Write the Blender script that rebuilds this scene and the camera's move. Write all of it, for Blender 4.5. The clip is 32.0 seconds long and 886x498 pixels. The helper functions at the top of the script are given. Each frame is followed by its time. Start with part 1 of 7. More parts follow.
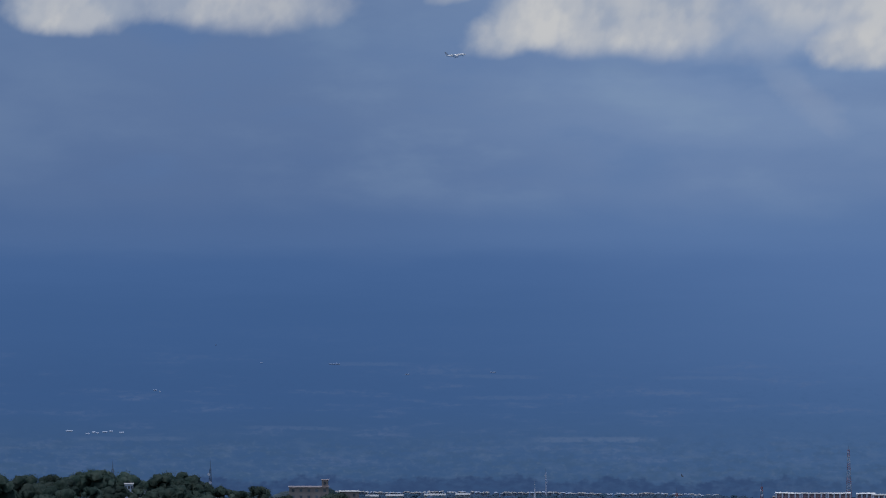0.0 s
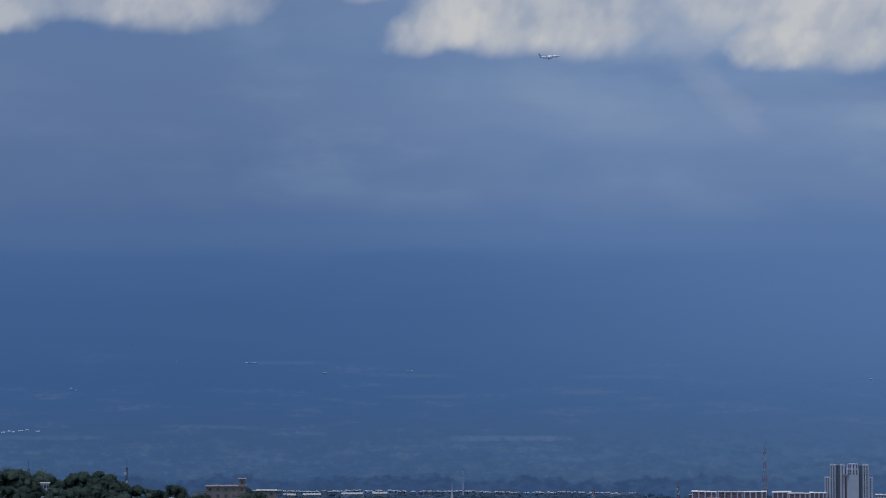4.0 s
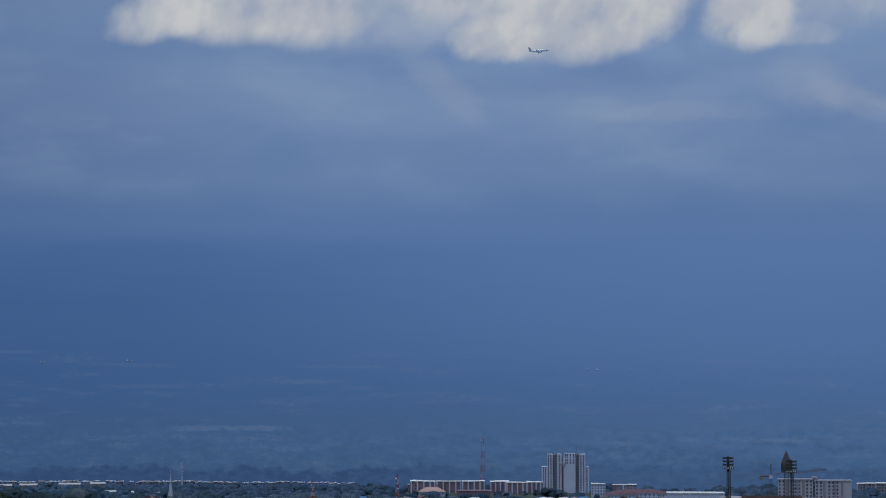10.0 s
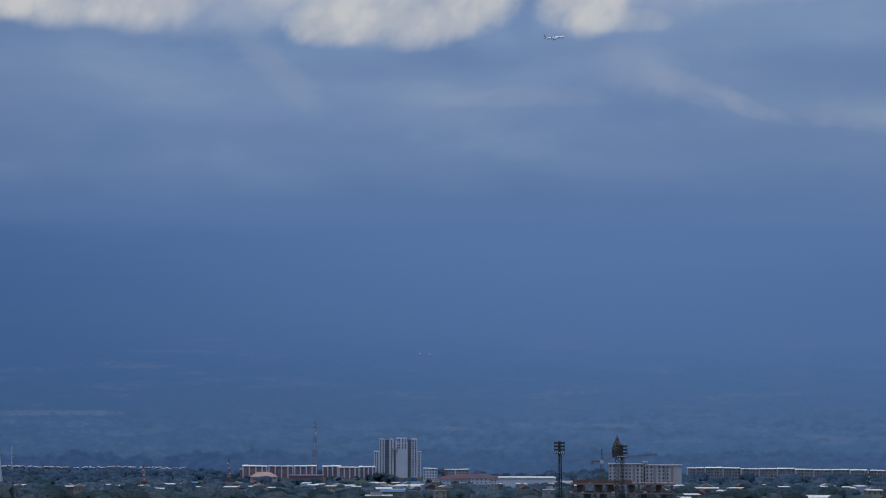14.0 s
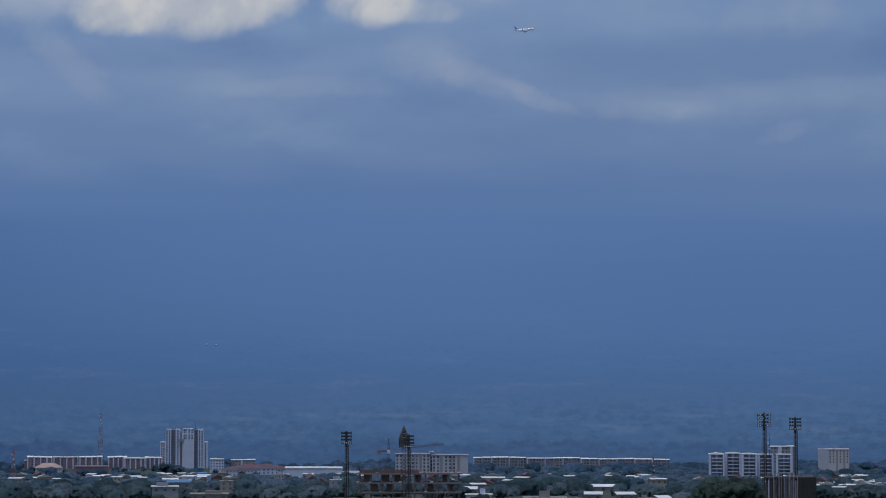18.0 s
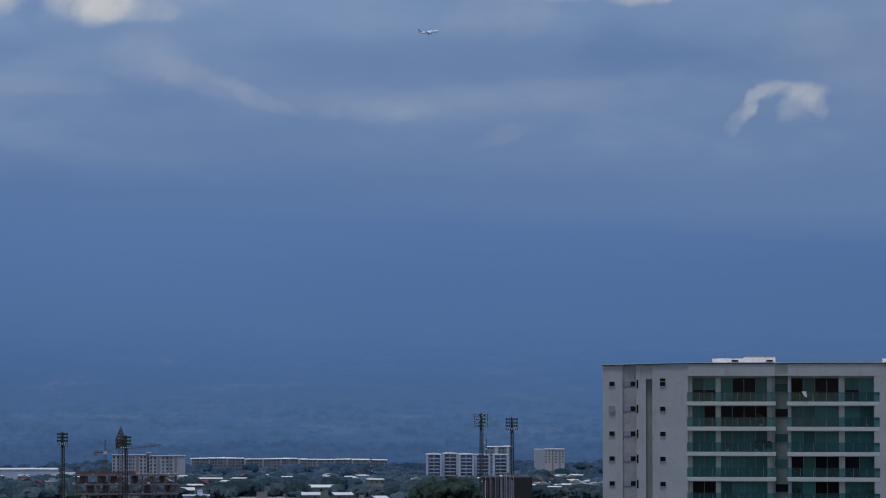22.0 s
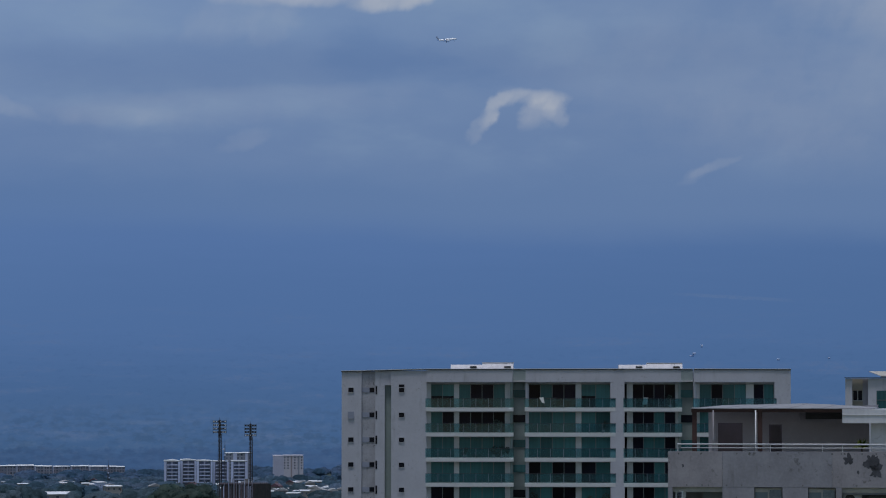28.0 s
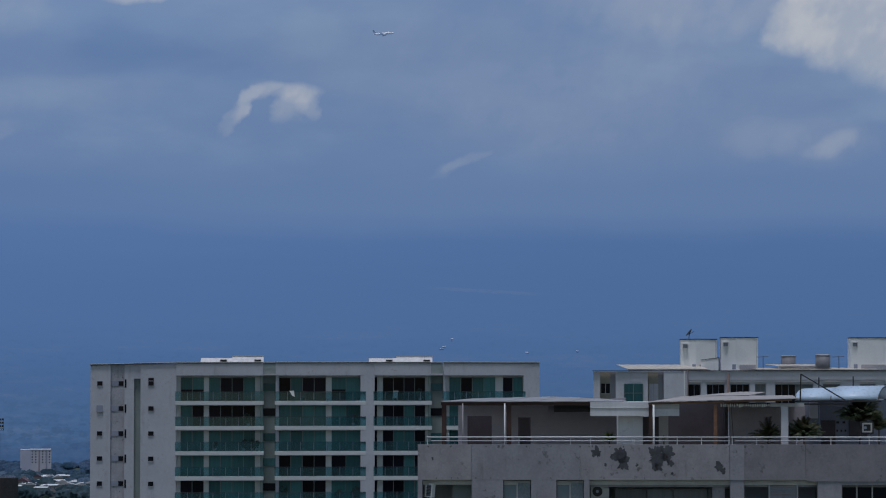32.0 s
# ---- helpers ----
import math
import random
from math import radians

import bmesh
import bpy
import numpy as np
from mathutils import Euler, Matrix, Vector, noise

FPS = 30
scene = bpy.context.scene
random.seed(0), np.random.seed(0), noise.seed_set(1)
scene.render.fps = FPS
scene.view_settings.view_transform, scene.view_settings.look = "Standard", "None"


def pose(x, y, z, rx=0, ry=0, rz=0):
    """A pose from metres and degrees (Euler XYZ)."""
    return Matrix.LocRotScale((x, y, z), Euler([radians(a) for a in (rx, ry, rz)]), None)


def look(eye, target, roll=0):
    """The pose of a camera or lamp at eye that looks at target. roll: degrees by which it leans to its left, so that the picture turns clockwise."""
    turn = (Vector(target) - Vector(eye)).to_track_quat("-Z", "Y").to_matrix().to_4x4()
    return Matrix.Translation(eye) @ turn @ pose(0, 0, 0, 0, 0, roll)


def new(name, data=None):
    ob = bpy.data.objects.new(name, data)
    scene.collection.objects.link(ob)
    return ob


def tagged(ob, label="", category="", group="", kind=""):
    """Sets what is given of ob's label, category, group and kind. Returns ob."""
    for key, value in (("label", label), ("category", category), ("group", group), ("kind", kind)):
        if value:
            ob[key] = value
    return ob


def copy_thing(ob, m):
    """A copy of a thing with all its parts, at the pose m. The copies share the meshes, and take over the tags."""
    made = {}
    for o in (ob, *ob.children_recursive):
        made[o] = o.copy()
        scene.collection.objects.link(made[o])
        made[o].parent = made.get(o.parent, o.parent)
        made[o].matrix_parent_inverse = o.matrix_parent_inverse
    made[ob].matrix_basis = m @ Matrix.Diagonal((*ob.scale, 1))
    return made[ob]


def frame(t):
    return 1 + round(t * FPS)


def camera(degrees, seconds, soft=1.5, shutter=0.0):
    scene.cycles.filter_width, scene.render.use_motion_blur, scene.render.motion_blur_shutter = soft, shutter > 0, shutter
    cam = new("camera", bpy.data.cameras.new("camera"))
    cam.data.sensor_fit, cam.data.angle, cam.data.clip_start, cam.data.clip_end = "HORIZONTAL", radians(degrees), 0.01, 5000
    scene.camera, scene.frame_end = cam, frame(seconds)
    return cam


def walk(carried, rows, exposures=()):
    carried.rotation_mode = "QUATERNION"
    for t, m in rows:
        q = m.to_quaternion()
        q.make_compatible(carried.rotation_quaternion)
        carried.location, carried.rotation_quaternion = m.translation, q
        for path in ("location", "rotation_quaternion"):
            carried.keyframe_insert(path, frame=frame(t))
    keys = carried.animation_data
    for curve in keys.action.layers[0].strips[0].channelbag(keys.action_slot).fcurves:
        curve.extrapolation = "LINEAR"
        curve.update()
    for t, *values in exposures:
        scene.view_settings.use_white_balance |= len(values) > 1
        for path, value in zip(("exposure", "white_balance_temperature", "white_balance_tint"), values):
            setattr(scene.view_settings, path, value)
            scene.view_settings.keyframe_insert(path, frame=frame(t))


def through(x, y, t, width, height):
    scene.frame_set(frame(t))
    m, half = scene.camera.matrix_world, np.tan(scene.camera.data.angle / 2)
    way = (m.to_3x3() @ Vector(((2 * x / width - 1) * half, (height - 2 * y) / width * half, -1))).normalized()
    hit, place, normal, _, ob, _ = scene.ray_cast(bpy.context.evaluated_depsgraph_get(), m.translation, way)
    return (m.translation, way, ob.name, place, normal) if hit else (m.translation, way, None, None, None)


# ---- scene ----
EYE = 92.0                       # the tripod's height over the far plain
cam = camera(17.5, 32.0, 1.1)
# seconds, bearing to the right of north (+y), upward tilt, roll
PATH = [
    (0.0, -9.591, 3.317, 0.000),
    (0.5, -9.217, 3.401, 0.001),
    (1.0, -8.860, 3.315, 0.003),
    (1.5, -8.743, 3.229, 0.008),
    (2.0, -8.555, 3.163, 0.015),
    (2.5, -8.487, 3.180, 0.019),
    (4.5, -7.409, 3.374, 0.020),
    (5.0, -6.625, 3.479, 0.021),
    (5.5, -5.791, 3.548, 0.021),
    (6.0, -5.231, 3.549, 0.022),
    (6.5, -4.922, 3.482, 0.022),
    (7.0, -4.738, 3.429, 0.022),
    (7.5, -4.706, 3.273, 0.022),
    (8.0, -4.594, 3.088, 0.034),
    (8.5, -4.101, 3.078, 0.042),
    (9.0, -3.571, 3.055, 0.026),
    (9.5, -2.983, 3.089, 0.013),
    (10.0, -2.380, 3.089, 0.002),
    (10.5, -1.947, 3.089, -0.005),
    (11.0, -1.433, 3.097, -0.007),
    (11.5, -0.993, 3.054, -0.032),
    (12.0, -0.666, 2.952, -0.039),
    (12.5, -0.379, 2.849, -0.048),
    (13.0, -0.000, 2.799, -0.061),
    (13.5, 0.515, 2.798, -0.073),
    (14.0, 0.949, 2.791, -0.068),
    (14.5, 1.255, 2.804, -0.047),
    (16.5, 2.756, 2.924, -0.032),
    (17.0, 3.553, 2.829, -0.033),
    (17.5, 4.247, 2.653, -0.012),
    (18.0, 5.180, 2.596, 0.007),
    (18.5, 6.176, 2.627, 0.012),
    (19.0, 6.840, 2.593, 0.006),
    (19.5, 7.507, 2.537, -0.010),
    (20.0, 8.076, 2.538, 0.005),
    (20.5, 8.922, 2.610, 0.021),
    (21.0, 9.995, 2.686, 0.023),
    (21.5, 10.525, 2.681, 0.017),
    (22.0, 10.780, 2.609, 0.003),
    (22.5, 11.105, 2.536, 0.002),
    (23.0, 11.288, 2.508, -0.004),
    (23.5, 11.633, 2.556, -0.014),
    (24.0, 11.975, 2.594, -0.004),
    (24.5, 12.330, 2.609, 0.001),
    (26.5, 14.071, 2.730, -0.013),
    (27.0, 14.725, 2.674, -0.025),
    (27.5, 15.416, 2.677, -0.016),
    (28.0, 15.964, 2.730, -0.006),
    (28.5, 16.238, 2.755, 0.010),
    (29.0, 16.713, 2.747, -0.007),
    (29.5, 17.182, 2.709, -0.013),
    (30.0, 17.910, 2.597, 0.023),
    (30.5, 18.990, 2.624, 0.047),
    (31.0, 19.860, 2.628, 0.042),
    (31.5, 20.477, 2.627, 0.024),
    (32.0, 20.926, 2.597, 0.033),
]
EXPOSURES = [(0.0, 0.0), (32.0, 0.0)]
walk(cam, [(t, pose(0, 0, EYE, 90 + tilt, roll, -bearing)) for t, bearing, tilt, roll in PATH], EXPOSURES)

# ---- world, sun ----
SUN_HEIGHT, SUN_BEARING = 77.0, 215.0
world = bpy.data.worlds.new("world")
scene.world = world
world.use_nodes = True
wn = world.node_tree.nodes
sky = wn.new("ShaderNodeTexSky")
sky.sky_type = "NISHITA"
sky.sun_disc = False
sky.sun_elevation, sky.sun_rotation = radians(SUN_HEIGHT), radians(SUN_BEARING)
sky.air_density, sky.dust_density = 1.5, 1.0
wn["Background"].inputs[1].default_value = 0.060
world.node_tree.links.new(sky.outputs[0], wn["Background"].inputs[0])
sun = new("sun", bpy.data.lights.new("sun", "SUN"))
sun.data.energy, sun.data.angle, sun.data.color = 1.45, radians(12), (0.95, 0.955, 1.05)
sun.matrix_world = look((0, 0, 0), (-math.sin(radians(SUN_BEARING)) * math.cos(radians(SUN_HEIGHT)),
                                    -math.cos(radians(SUN_BEARING)) * math.cos(radians(SUN_HEIGHT)),
                                    -math.sin(radians(SUN_HEIGHT))))


# ---- materials ----
class Nodes:
    """Short names for a material's nodes; every value is a socket or a number."""

    def __init__(self, tree):
        self.tree = tree

    def put(self, kind, **inputs):
        node = self.tree.nodes.new(kind)
        for key, value in inputs.items():
            self.feed(node.inputs[key], value)
        return node

    def feed(self, socket, value):
        if hasattr(value, "is_linked"):
            self.tree.links.new(value, socket)
        else:
            socket.default_value = value

    def math(self, operation, a, b=0.0, c=0.0):
        node = self.tree.nodes.new("ShaderNodeMath")
        node.operation = operation
        for socket, value in zip(node.inputs, (a, b, c)):
            self.feed(socket, value)
        return node.outputs[0]

    def noise(self, vector, scale, detail=3.0, rough=0.55):
        node = self.put("ShaderNodeTexNoise", Vector=vector, Scale=scale, Detail=detail, Roughness=rough)
        return node.outputs["Fac"]

    def ramp(self, fac, stops):
        node = self.put("ShaderNodeValToRGB", Fac=fac)
        node.color_ramp.interpolation = "EASE"
        while len(node.color_ramp.elements) < len(stops):
            node.color_ramp.elements.new(0.5)
        for element, (place, colour) in zip(node.color_ramp.elements, stops):
            element.position, element.color = place, (*colour, 1)
        return node.outputs[0]

    def spread(self, value, low, high, a=0.0, b=1.0, smooth=True):
        node = self.put("ShaderNodeMapRange")
        node.interpolation_type = "SMOOTHSTEP" if smooth else "LINEAR"
        for socket, v in zip(node.inputs, (value, low, high, a, b)):
            self.feed(socket, v)
        return node.outputs[0]

    def mix(self, fac, a, b, blend="MIX"):
        node = self.tree.nodes.new("ShaderNodeMix")
        node.data_type, node.blend_type = "RGBA", blend
        for key, value in ((0, fac), (6, a), (7, b)):
            self.feed(node.inputs[key], (*value, 1) if isinstance(value, tuple) else value)
        return node.outputs[2]

    def stretch(self, vector, x, y, z):
        node = self.put("ShaderNodeVectorMath", **{})
        node.operation = "MULTIPLY"
        self.feed(node.inputs[0], vector)
        node.inputs[1].default_value = (x, y, z)
        return node.outputs[0]


def blank(name):
    m = bpy.data.materials.new(name)
    m.use_nodes = True
    return m, Nodes(m.node_tree), m.node_tree.nodes["Principled BSDF"]


def surface(name, colour, rough=0.8, vary=0.15, scale=1.0, bump=0.15, metal=0.0, stain=0.0, dirt=(0.10, 0.10, 0.10),
            own=0.0, local=False, fine=9.0, spots=0.0):
    """A plain material: two scales of variation, streaks of dirt that run down, a shade of its own for each object."""
    m, n, bsdf = blank(name)
    where = n.put("ShaderNodeTexCoord").outputs["Object"] if local else n.put("ShaderNodeNewGeometry").outputs["Position"]
    wide, close = n.noise(where, scale), n.noise(where, scale * fine, 4.0)
    value = n.math("ADD", n.math("MULTIPLY", wide, 1.2), n.math("MULTIPLY", close, 0.8))
    value = n.spread(value, 0.6, 1.4, 1 - vary, 1 + vary)
    if own:
        shade = n.spread(n.put("ShaderNodeObjectInfo").outputs["Random"], 0, 1, 1 - own, 1 + own, False)
        value = n.math("MULTIPLY", value, shade)
    grey = n.put("ShaderNodeCombineColor", Red=value, Green=value, Blue=value).outputs[0]
    shown = n.mix(1.0, colour, grey, "MULTIPLY")
    if stain:
        streaks = n.noise(n.stretch(where, 1.6, 1.6, 0.22), scale * 2.2, 5.0, 0.65)
        blots = n.noise(where, scale * 1.3, 6.0, 0.7)
        mask = n.math("MULTIPLY", n.spread(streaks, 0.5, 0.78), n.spread(blots, 0.35, 0.7))
        shown = n.mix(n.math("MULTIPLY", mask, stain), shown, dirt)
    if spots:
        specks = n.math("MULTIPLY", n.spread(n.noise(where, 3.0, 5.0, 0.7), 0.57, 0.66), n.spread(n.noise(where, 0.55, 3.0), 0.44, 0.62))
        shown = n.mix(n.math("MULTIPLY", specks, spots), shown, tuple(0.6 * c for c in dirt))
    n.feed(bsdf.inputs["Base Color"], shown)
    n.feed(bsdf.inputs["Roughness"], n.spread(close, 0.2, 0.8, max(rough - 0.12, 0.02), min(rough + 0.1, 1.0)))
    bsdf.inputs["Metallic"].default_value = metal
    if bump:
        b = n.put("ShaderNodeBump", Height=close, Strength=bump, Distance=0.3 / scale / fine)
        n.feed(bsdf.inputs["Normal"], b.outputs[0])
    return m


def glass(name, colour, through=0.6, rough=0.06, own=0.0, gloss=0.5):
    m, n, bsdf = blank(name)
    where = n.put("ShaderNodeNewGeometry").outputs["Position"]
    tint = n.mix(n.noise(where, 0.5), colour, tuple(c * 0.8 for c in colour))
    if own:
        folds = n.spread(n.noise(n.stretch(where, 6.0, 6.0, 0.15), 1.0, 3.0), 0.35, 0.65, 0.92, 1.08)
        value = n.math("MULTIPLY", folds, n.spread(n.put("ShaderNodeObjectInfo").outputs["Random"], 0, 1, 1 - own, 1 + own, False))
        tint = n.mix(1.0, tint, n.put("ShaderNodeCombineColor", Red=value, Green=value, Blue=value).outputs[0], "MULTIPLY")
    n.feed(bsdf.inputs["Base Color"], tint)
    bsdf.inputs["Roughness"].default_value = rough
    bsdf.inputs["Transmission Weight"].default_value = through
    bsdf.inputs["Specular IOR Level"].default_value = gloss
    bsdf.inputs["IOR"].default_value = 1.5
    return m


def foliage(name, colour, scale=0.25, leaf=0.45, clump=0.4, through=0.0, tuft=0.0):
    m, n, bsdf = blank(name)
    where = n.put("ShaderNodeNewGeometry")
    island = n.spread(where.outputs["Random Per Island"], 0, 1, 1 - leaf, 1 + leaf, False)
    tree = n.spread(n.put("ShaderNodeObjectInfo").outputs["Random"], 0, 1, 0.75, 1.3, False)
    patch = n.spread(n.noise(where.outputs["Position"], scale), 0.3, 0.7, 1 - clump, 1 + clump)
    value = n.math("MULTIPLY", n.math("MULTIPLY", island, tree), patch)
    if tuft:
        value = n.math("MULTIPLY", value, n.spread(n.noise(where.outputs["Position"], tuft, 4.0, 0.6), 0.32, 0.68, 0.72, 1.28))
    grey = n.put("ShaderNodeCombineColor", Red=n.math("MULTIPLY", value, n.spread(patch, 1 - clump, 1 + clump, 0.85, 1.2)), Green=value, Blue=value).outputs[0]
    tint = n.mix(1.0, colour, grey, "MULTIPLY")
    n.feed(bsdf.inputs["Base Color"], tint)
    bsdf.inputs["Roughness"].default_value = 0.75
    bsdf.inputs["Specular IOR Level"].default_value = 0.2
    if through:
        thin = n.put("ShaderNodeBsdfTranslucent", Color=tint)
        both = n.put("ShaderNodeMixShader", Fac=through)
        n.feed(both.inputs[1], bsdf.outputs[0])
        n.feed(both.inputs[2], thin.outputs[0])
        n.feed(m.node_tree.nodes["Material Output"].inputs[0], both.outputs[0])
    return m


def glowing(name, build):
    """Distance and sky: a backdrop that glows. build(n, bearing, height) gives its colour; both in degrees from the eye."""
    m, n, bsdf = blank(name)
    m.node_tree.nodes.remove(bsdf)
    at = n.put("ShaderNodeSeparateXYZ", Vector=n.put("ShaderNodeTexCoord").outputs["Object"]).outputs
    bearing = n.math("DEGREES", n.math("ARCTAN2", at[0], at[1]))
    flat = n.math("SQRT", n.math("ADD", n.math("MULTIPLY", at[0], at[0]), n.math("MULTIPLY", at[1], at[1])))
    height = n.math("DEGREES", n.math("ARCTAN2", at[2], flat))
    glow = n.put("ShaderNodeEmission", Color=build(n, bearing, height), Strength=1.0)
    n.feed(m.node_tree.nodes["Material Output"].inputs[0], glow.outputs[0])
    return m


# cloud banks: bearing, height, half width, half height above and below, brightness, lean, softness of the edge
CLOUDS = (
    (-17.0, 7.95, 1.05, 0.70, 0.36, 0.95, 0, 0.5), (-15.3, 8.20, 1.5, 0.60, 0.34, 0.62, 0, 0.6), (-13.5, 8.25, 1.55, 0.60, 0.50, 0.72, 0, 0.6), (-9.1, 8.45, 0.5, 0.2, 0.16, 0.4, 0.2, 0.8),
    (-7.75, 7.78, 0.98, 0.60, 0.42, 0.97, 0.30, 0.45), (-6.6, 8.05, 1.3, 0.90, 0.70, 1.0, 0, 0.45), (-5.2, 8.05, 1.15, 0.90, 0.74, 0.92, 0, 0.5), (-3.5, 8.10, 1.6, 0.80, 0.80, 0.46, 0, 0.7),
    (-1.35, 7.20, 0.80, 0.45, 0.34, 0.93, 0, 0.45), (0.1, 7.55, 1.35, 0.90, 0.62, 0.88, 0, 0.45), (1.35, 7.78, 0.92, 0.90, 0.62, 0.92, 0.12, 0.45), (-0.4, 8.30, 2.3, 0.70, 0.60, 0.70, 0, 0.6),
    (3.75, 7.80, 0.78, 0.80, 0.58, 0.92, 0.1, 0.5), (4.55, 7.30, 0.75, 0.20, 0.16, 0.45, -0.05, 0.7), (5.3, 8.0, 1.0, 0.6, 0.5, 0.30, 0, 0.9), (7.2, 8.2, 1.6, 0.4, 0.4, 0.34, 0, 0.9),
    (-2.4, 6.35, 0.62, 0.34, 0.34, 0.12, -0.7, 0.95), (2.2, 5.78, 1.5, 0.18, 0.12, 0.10, 0, 0.95), (4.9, 6.25, 0.65, 0.45, 0.35, 0.13, -0.2, 0.95), (5.8, 5.95, 0.7, 0.26, 0.2, 0.13, -0.3, 0.95), (6.95, 5.58, 0.64, 0.15, 0.12, 0.17, -0.40, 0.85),
    (9.2, 5.35, 1.0, 0.16, 0.14, 0.08, 0, 0.95), (11.95, 4.86, 0.36, 0.17, 0.13, 0.10, 0.25, 0.95), (12.4, 7.15, 0.40, 0.38, 0.30, 0.13, 0.3, 0.95), (11.4, 7.20, 0.5, 0.35, 0.30, 0.11, 0.3, 0.95), (14.9, 7.66, 0.65, 0.22, 0.16, 0.62, 0.12, 0.6), (13.4, 7.78, 0.9, 0.24, 0.17, 0.40, 0, 0.8), (12.0, 7.82, 0.7, 0.25, 0.2, 0.30, 0, 0.85),
    (16.62, 5.16, 0.24, 0.24, 0.16, 0.24, 0.9, 0.8), (16.86, 5.48, 0.20, 0.26, 0.20, 0.34, 0.9, 0.7), (17.10, 5.74, 0.28, 0.12, 0.14, 0.30, 0.3, 0.8),
    (17.5, 5.80, 0.38, 0.10, 0.11, 0.26, 0, 0.85), (17.92, 5.76, 0.30, 0.13, 0.17, 0.26, -0.1, 0.8), (18.10, 5.50, 0.16, 0.22, 0.24, 0.30, 0, 0.8), (17.75, 5.52, 0.22, 0.2, 0.26, 0.28, 0.4, 0.9),
    (21.30, 4.34, 0.30, 0.08, 0.07, 0.12, 0.42, 0.9), (21.0, 4.2, 0.26, 0.1, 0.1, 0.08, 0.4, 0.95),
    (27.75, 6.88, 0.46, 0.42, 0.42, 0.78, 0, 0.55), (28.45, 7.05, 0.66, 0.80, 0.72, 0.97, 0, 0.5), (28.8, 7.75, 0.9, 0.55, 0.55, 0.85, 0, 0.6), (29.35, 6.60, 0.85, 0.80, 0.66, 0.80, -0.15, 0.6), (30.2, 7.3, 1.4, 0.9, 1.0, 0.7, 0, 0.8),
    (28.55, 4.66, 0.38, 0.16, 0.18, 0.28, 0.35, 0.8), (28.4, 4.7, 0.8, 0.36, 0.36, 0.12, 0, 0.9), (27.2, 4.8, 0.6, 0.3, 0.34, 0.10, 0, 0.9), (26.2, 7.9, 2.4, 0.5, 0.8, 0.30, 0, 0.95),
    (11.5, 5.68, 3.2, 0.18, 0.36, 0.075, 0.05, 0.95), (22.0, 6.6, 3.2, 1.0, 1.4, 0.09, 0, 0.95), (25.0, 5.4, 3.2, 0.9, 0.9, 0.07, 0, 0.95),
)
# deeper blue between them, in the same terms
GAPS = (
    (10.5, 6.30, 3.6, 0.45, 0.42, 0.24, 0.03, 0.9), (19.0, 6.55, 3.0, 0.40, 0.36, 0.16, 0.04, 0.9), (-6.6, 7.02, 2.2, 0.26, 0.22, 0.16, 0, 0.9), (0.5, 6.45, 2.2, 0.30, 0.25, 0.16, 0.05, 0.9),
    (6.8, 6.75, 1.3, 0.4, 0.3, 0.12, 0, 0.9), (2.55, 7.75, 0.22, 0.6, 0.6, 0.16, 0.3, 0.95), (27.6, 5.75, 1.3, 0.32, 0.40, 0.10, -0.1, 0.9), (3.6, 6.9, 0.9, 0.2, 0.2, 0.12, 0, 0.9),
)


def air_colour(n, bearing, height):
    """The veil of high cloud behind the banks; it also closes over the mountain's crest."""
    here = n.put("ShaderNodeCombineXYZ", X=n.math("MULTIPLY", bearing, 0.42), Y=height, Z=0.0).outputs[0]
    wisp = n.noise(here, 0.7, 4.0, 0.5)
    broad = n.noise(n.put("ShaderNodeCombineXYZ", X=n.math("MULTIPLY", bearing, 0.30), Y=n.math("MULTIPLY", height, 0.75), Z=9.0).outputs[0], 0.8, 5.0, 0.52)
    low = n.math("ADD", height, n.math("MULTIPLY", n.math("SUBTRACT", wisp, 0.5), 1.1))
    base = n.ramp(n.spread(low, 2.5, 9.0, 0, 1, False), (
        (0.0, (0.090, 0.170, 0.354)), (0.18, (0.097, 0.178, 0.362)), (0.34, (0.134, 0.213, 0.388)), (0.55, (0.170, 0.254, 0.428)),
        (0.75, (0.180, 0.272, 0.455)), (1.0, (0.200, 0.286, 0.455))))
    base = n.mix(n.spread(bearing, -3, -14, 0, 0.54), base, (0.056, 0.110, 0.250))
    base = n.mix(n.spread(bearing, 2, 22, 0, 0.62), base, (0.134, 0.212, 0.375))
    base = n.mix(n.math("MULTIPLY", n.spread(broad, 0.50, 0.30), n.spread(height, 3.6, 5.2, 0, 0.42)), base, (0.094, 0.178, 0.365))
    return n.mix(n.math("MULTIPLY", n.spread(broad, 0.48, 0.72), n.math("MULTIPLY", n.spread(height, 3.6, 5.2, 0, 0.45), n.spread(bearing, -15, -8, 0.3, 1.0))), base, (0.221, 0.315, 0.460))


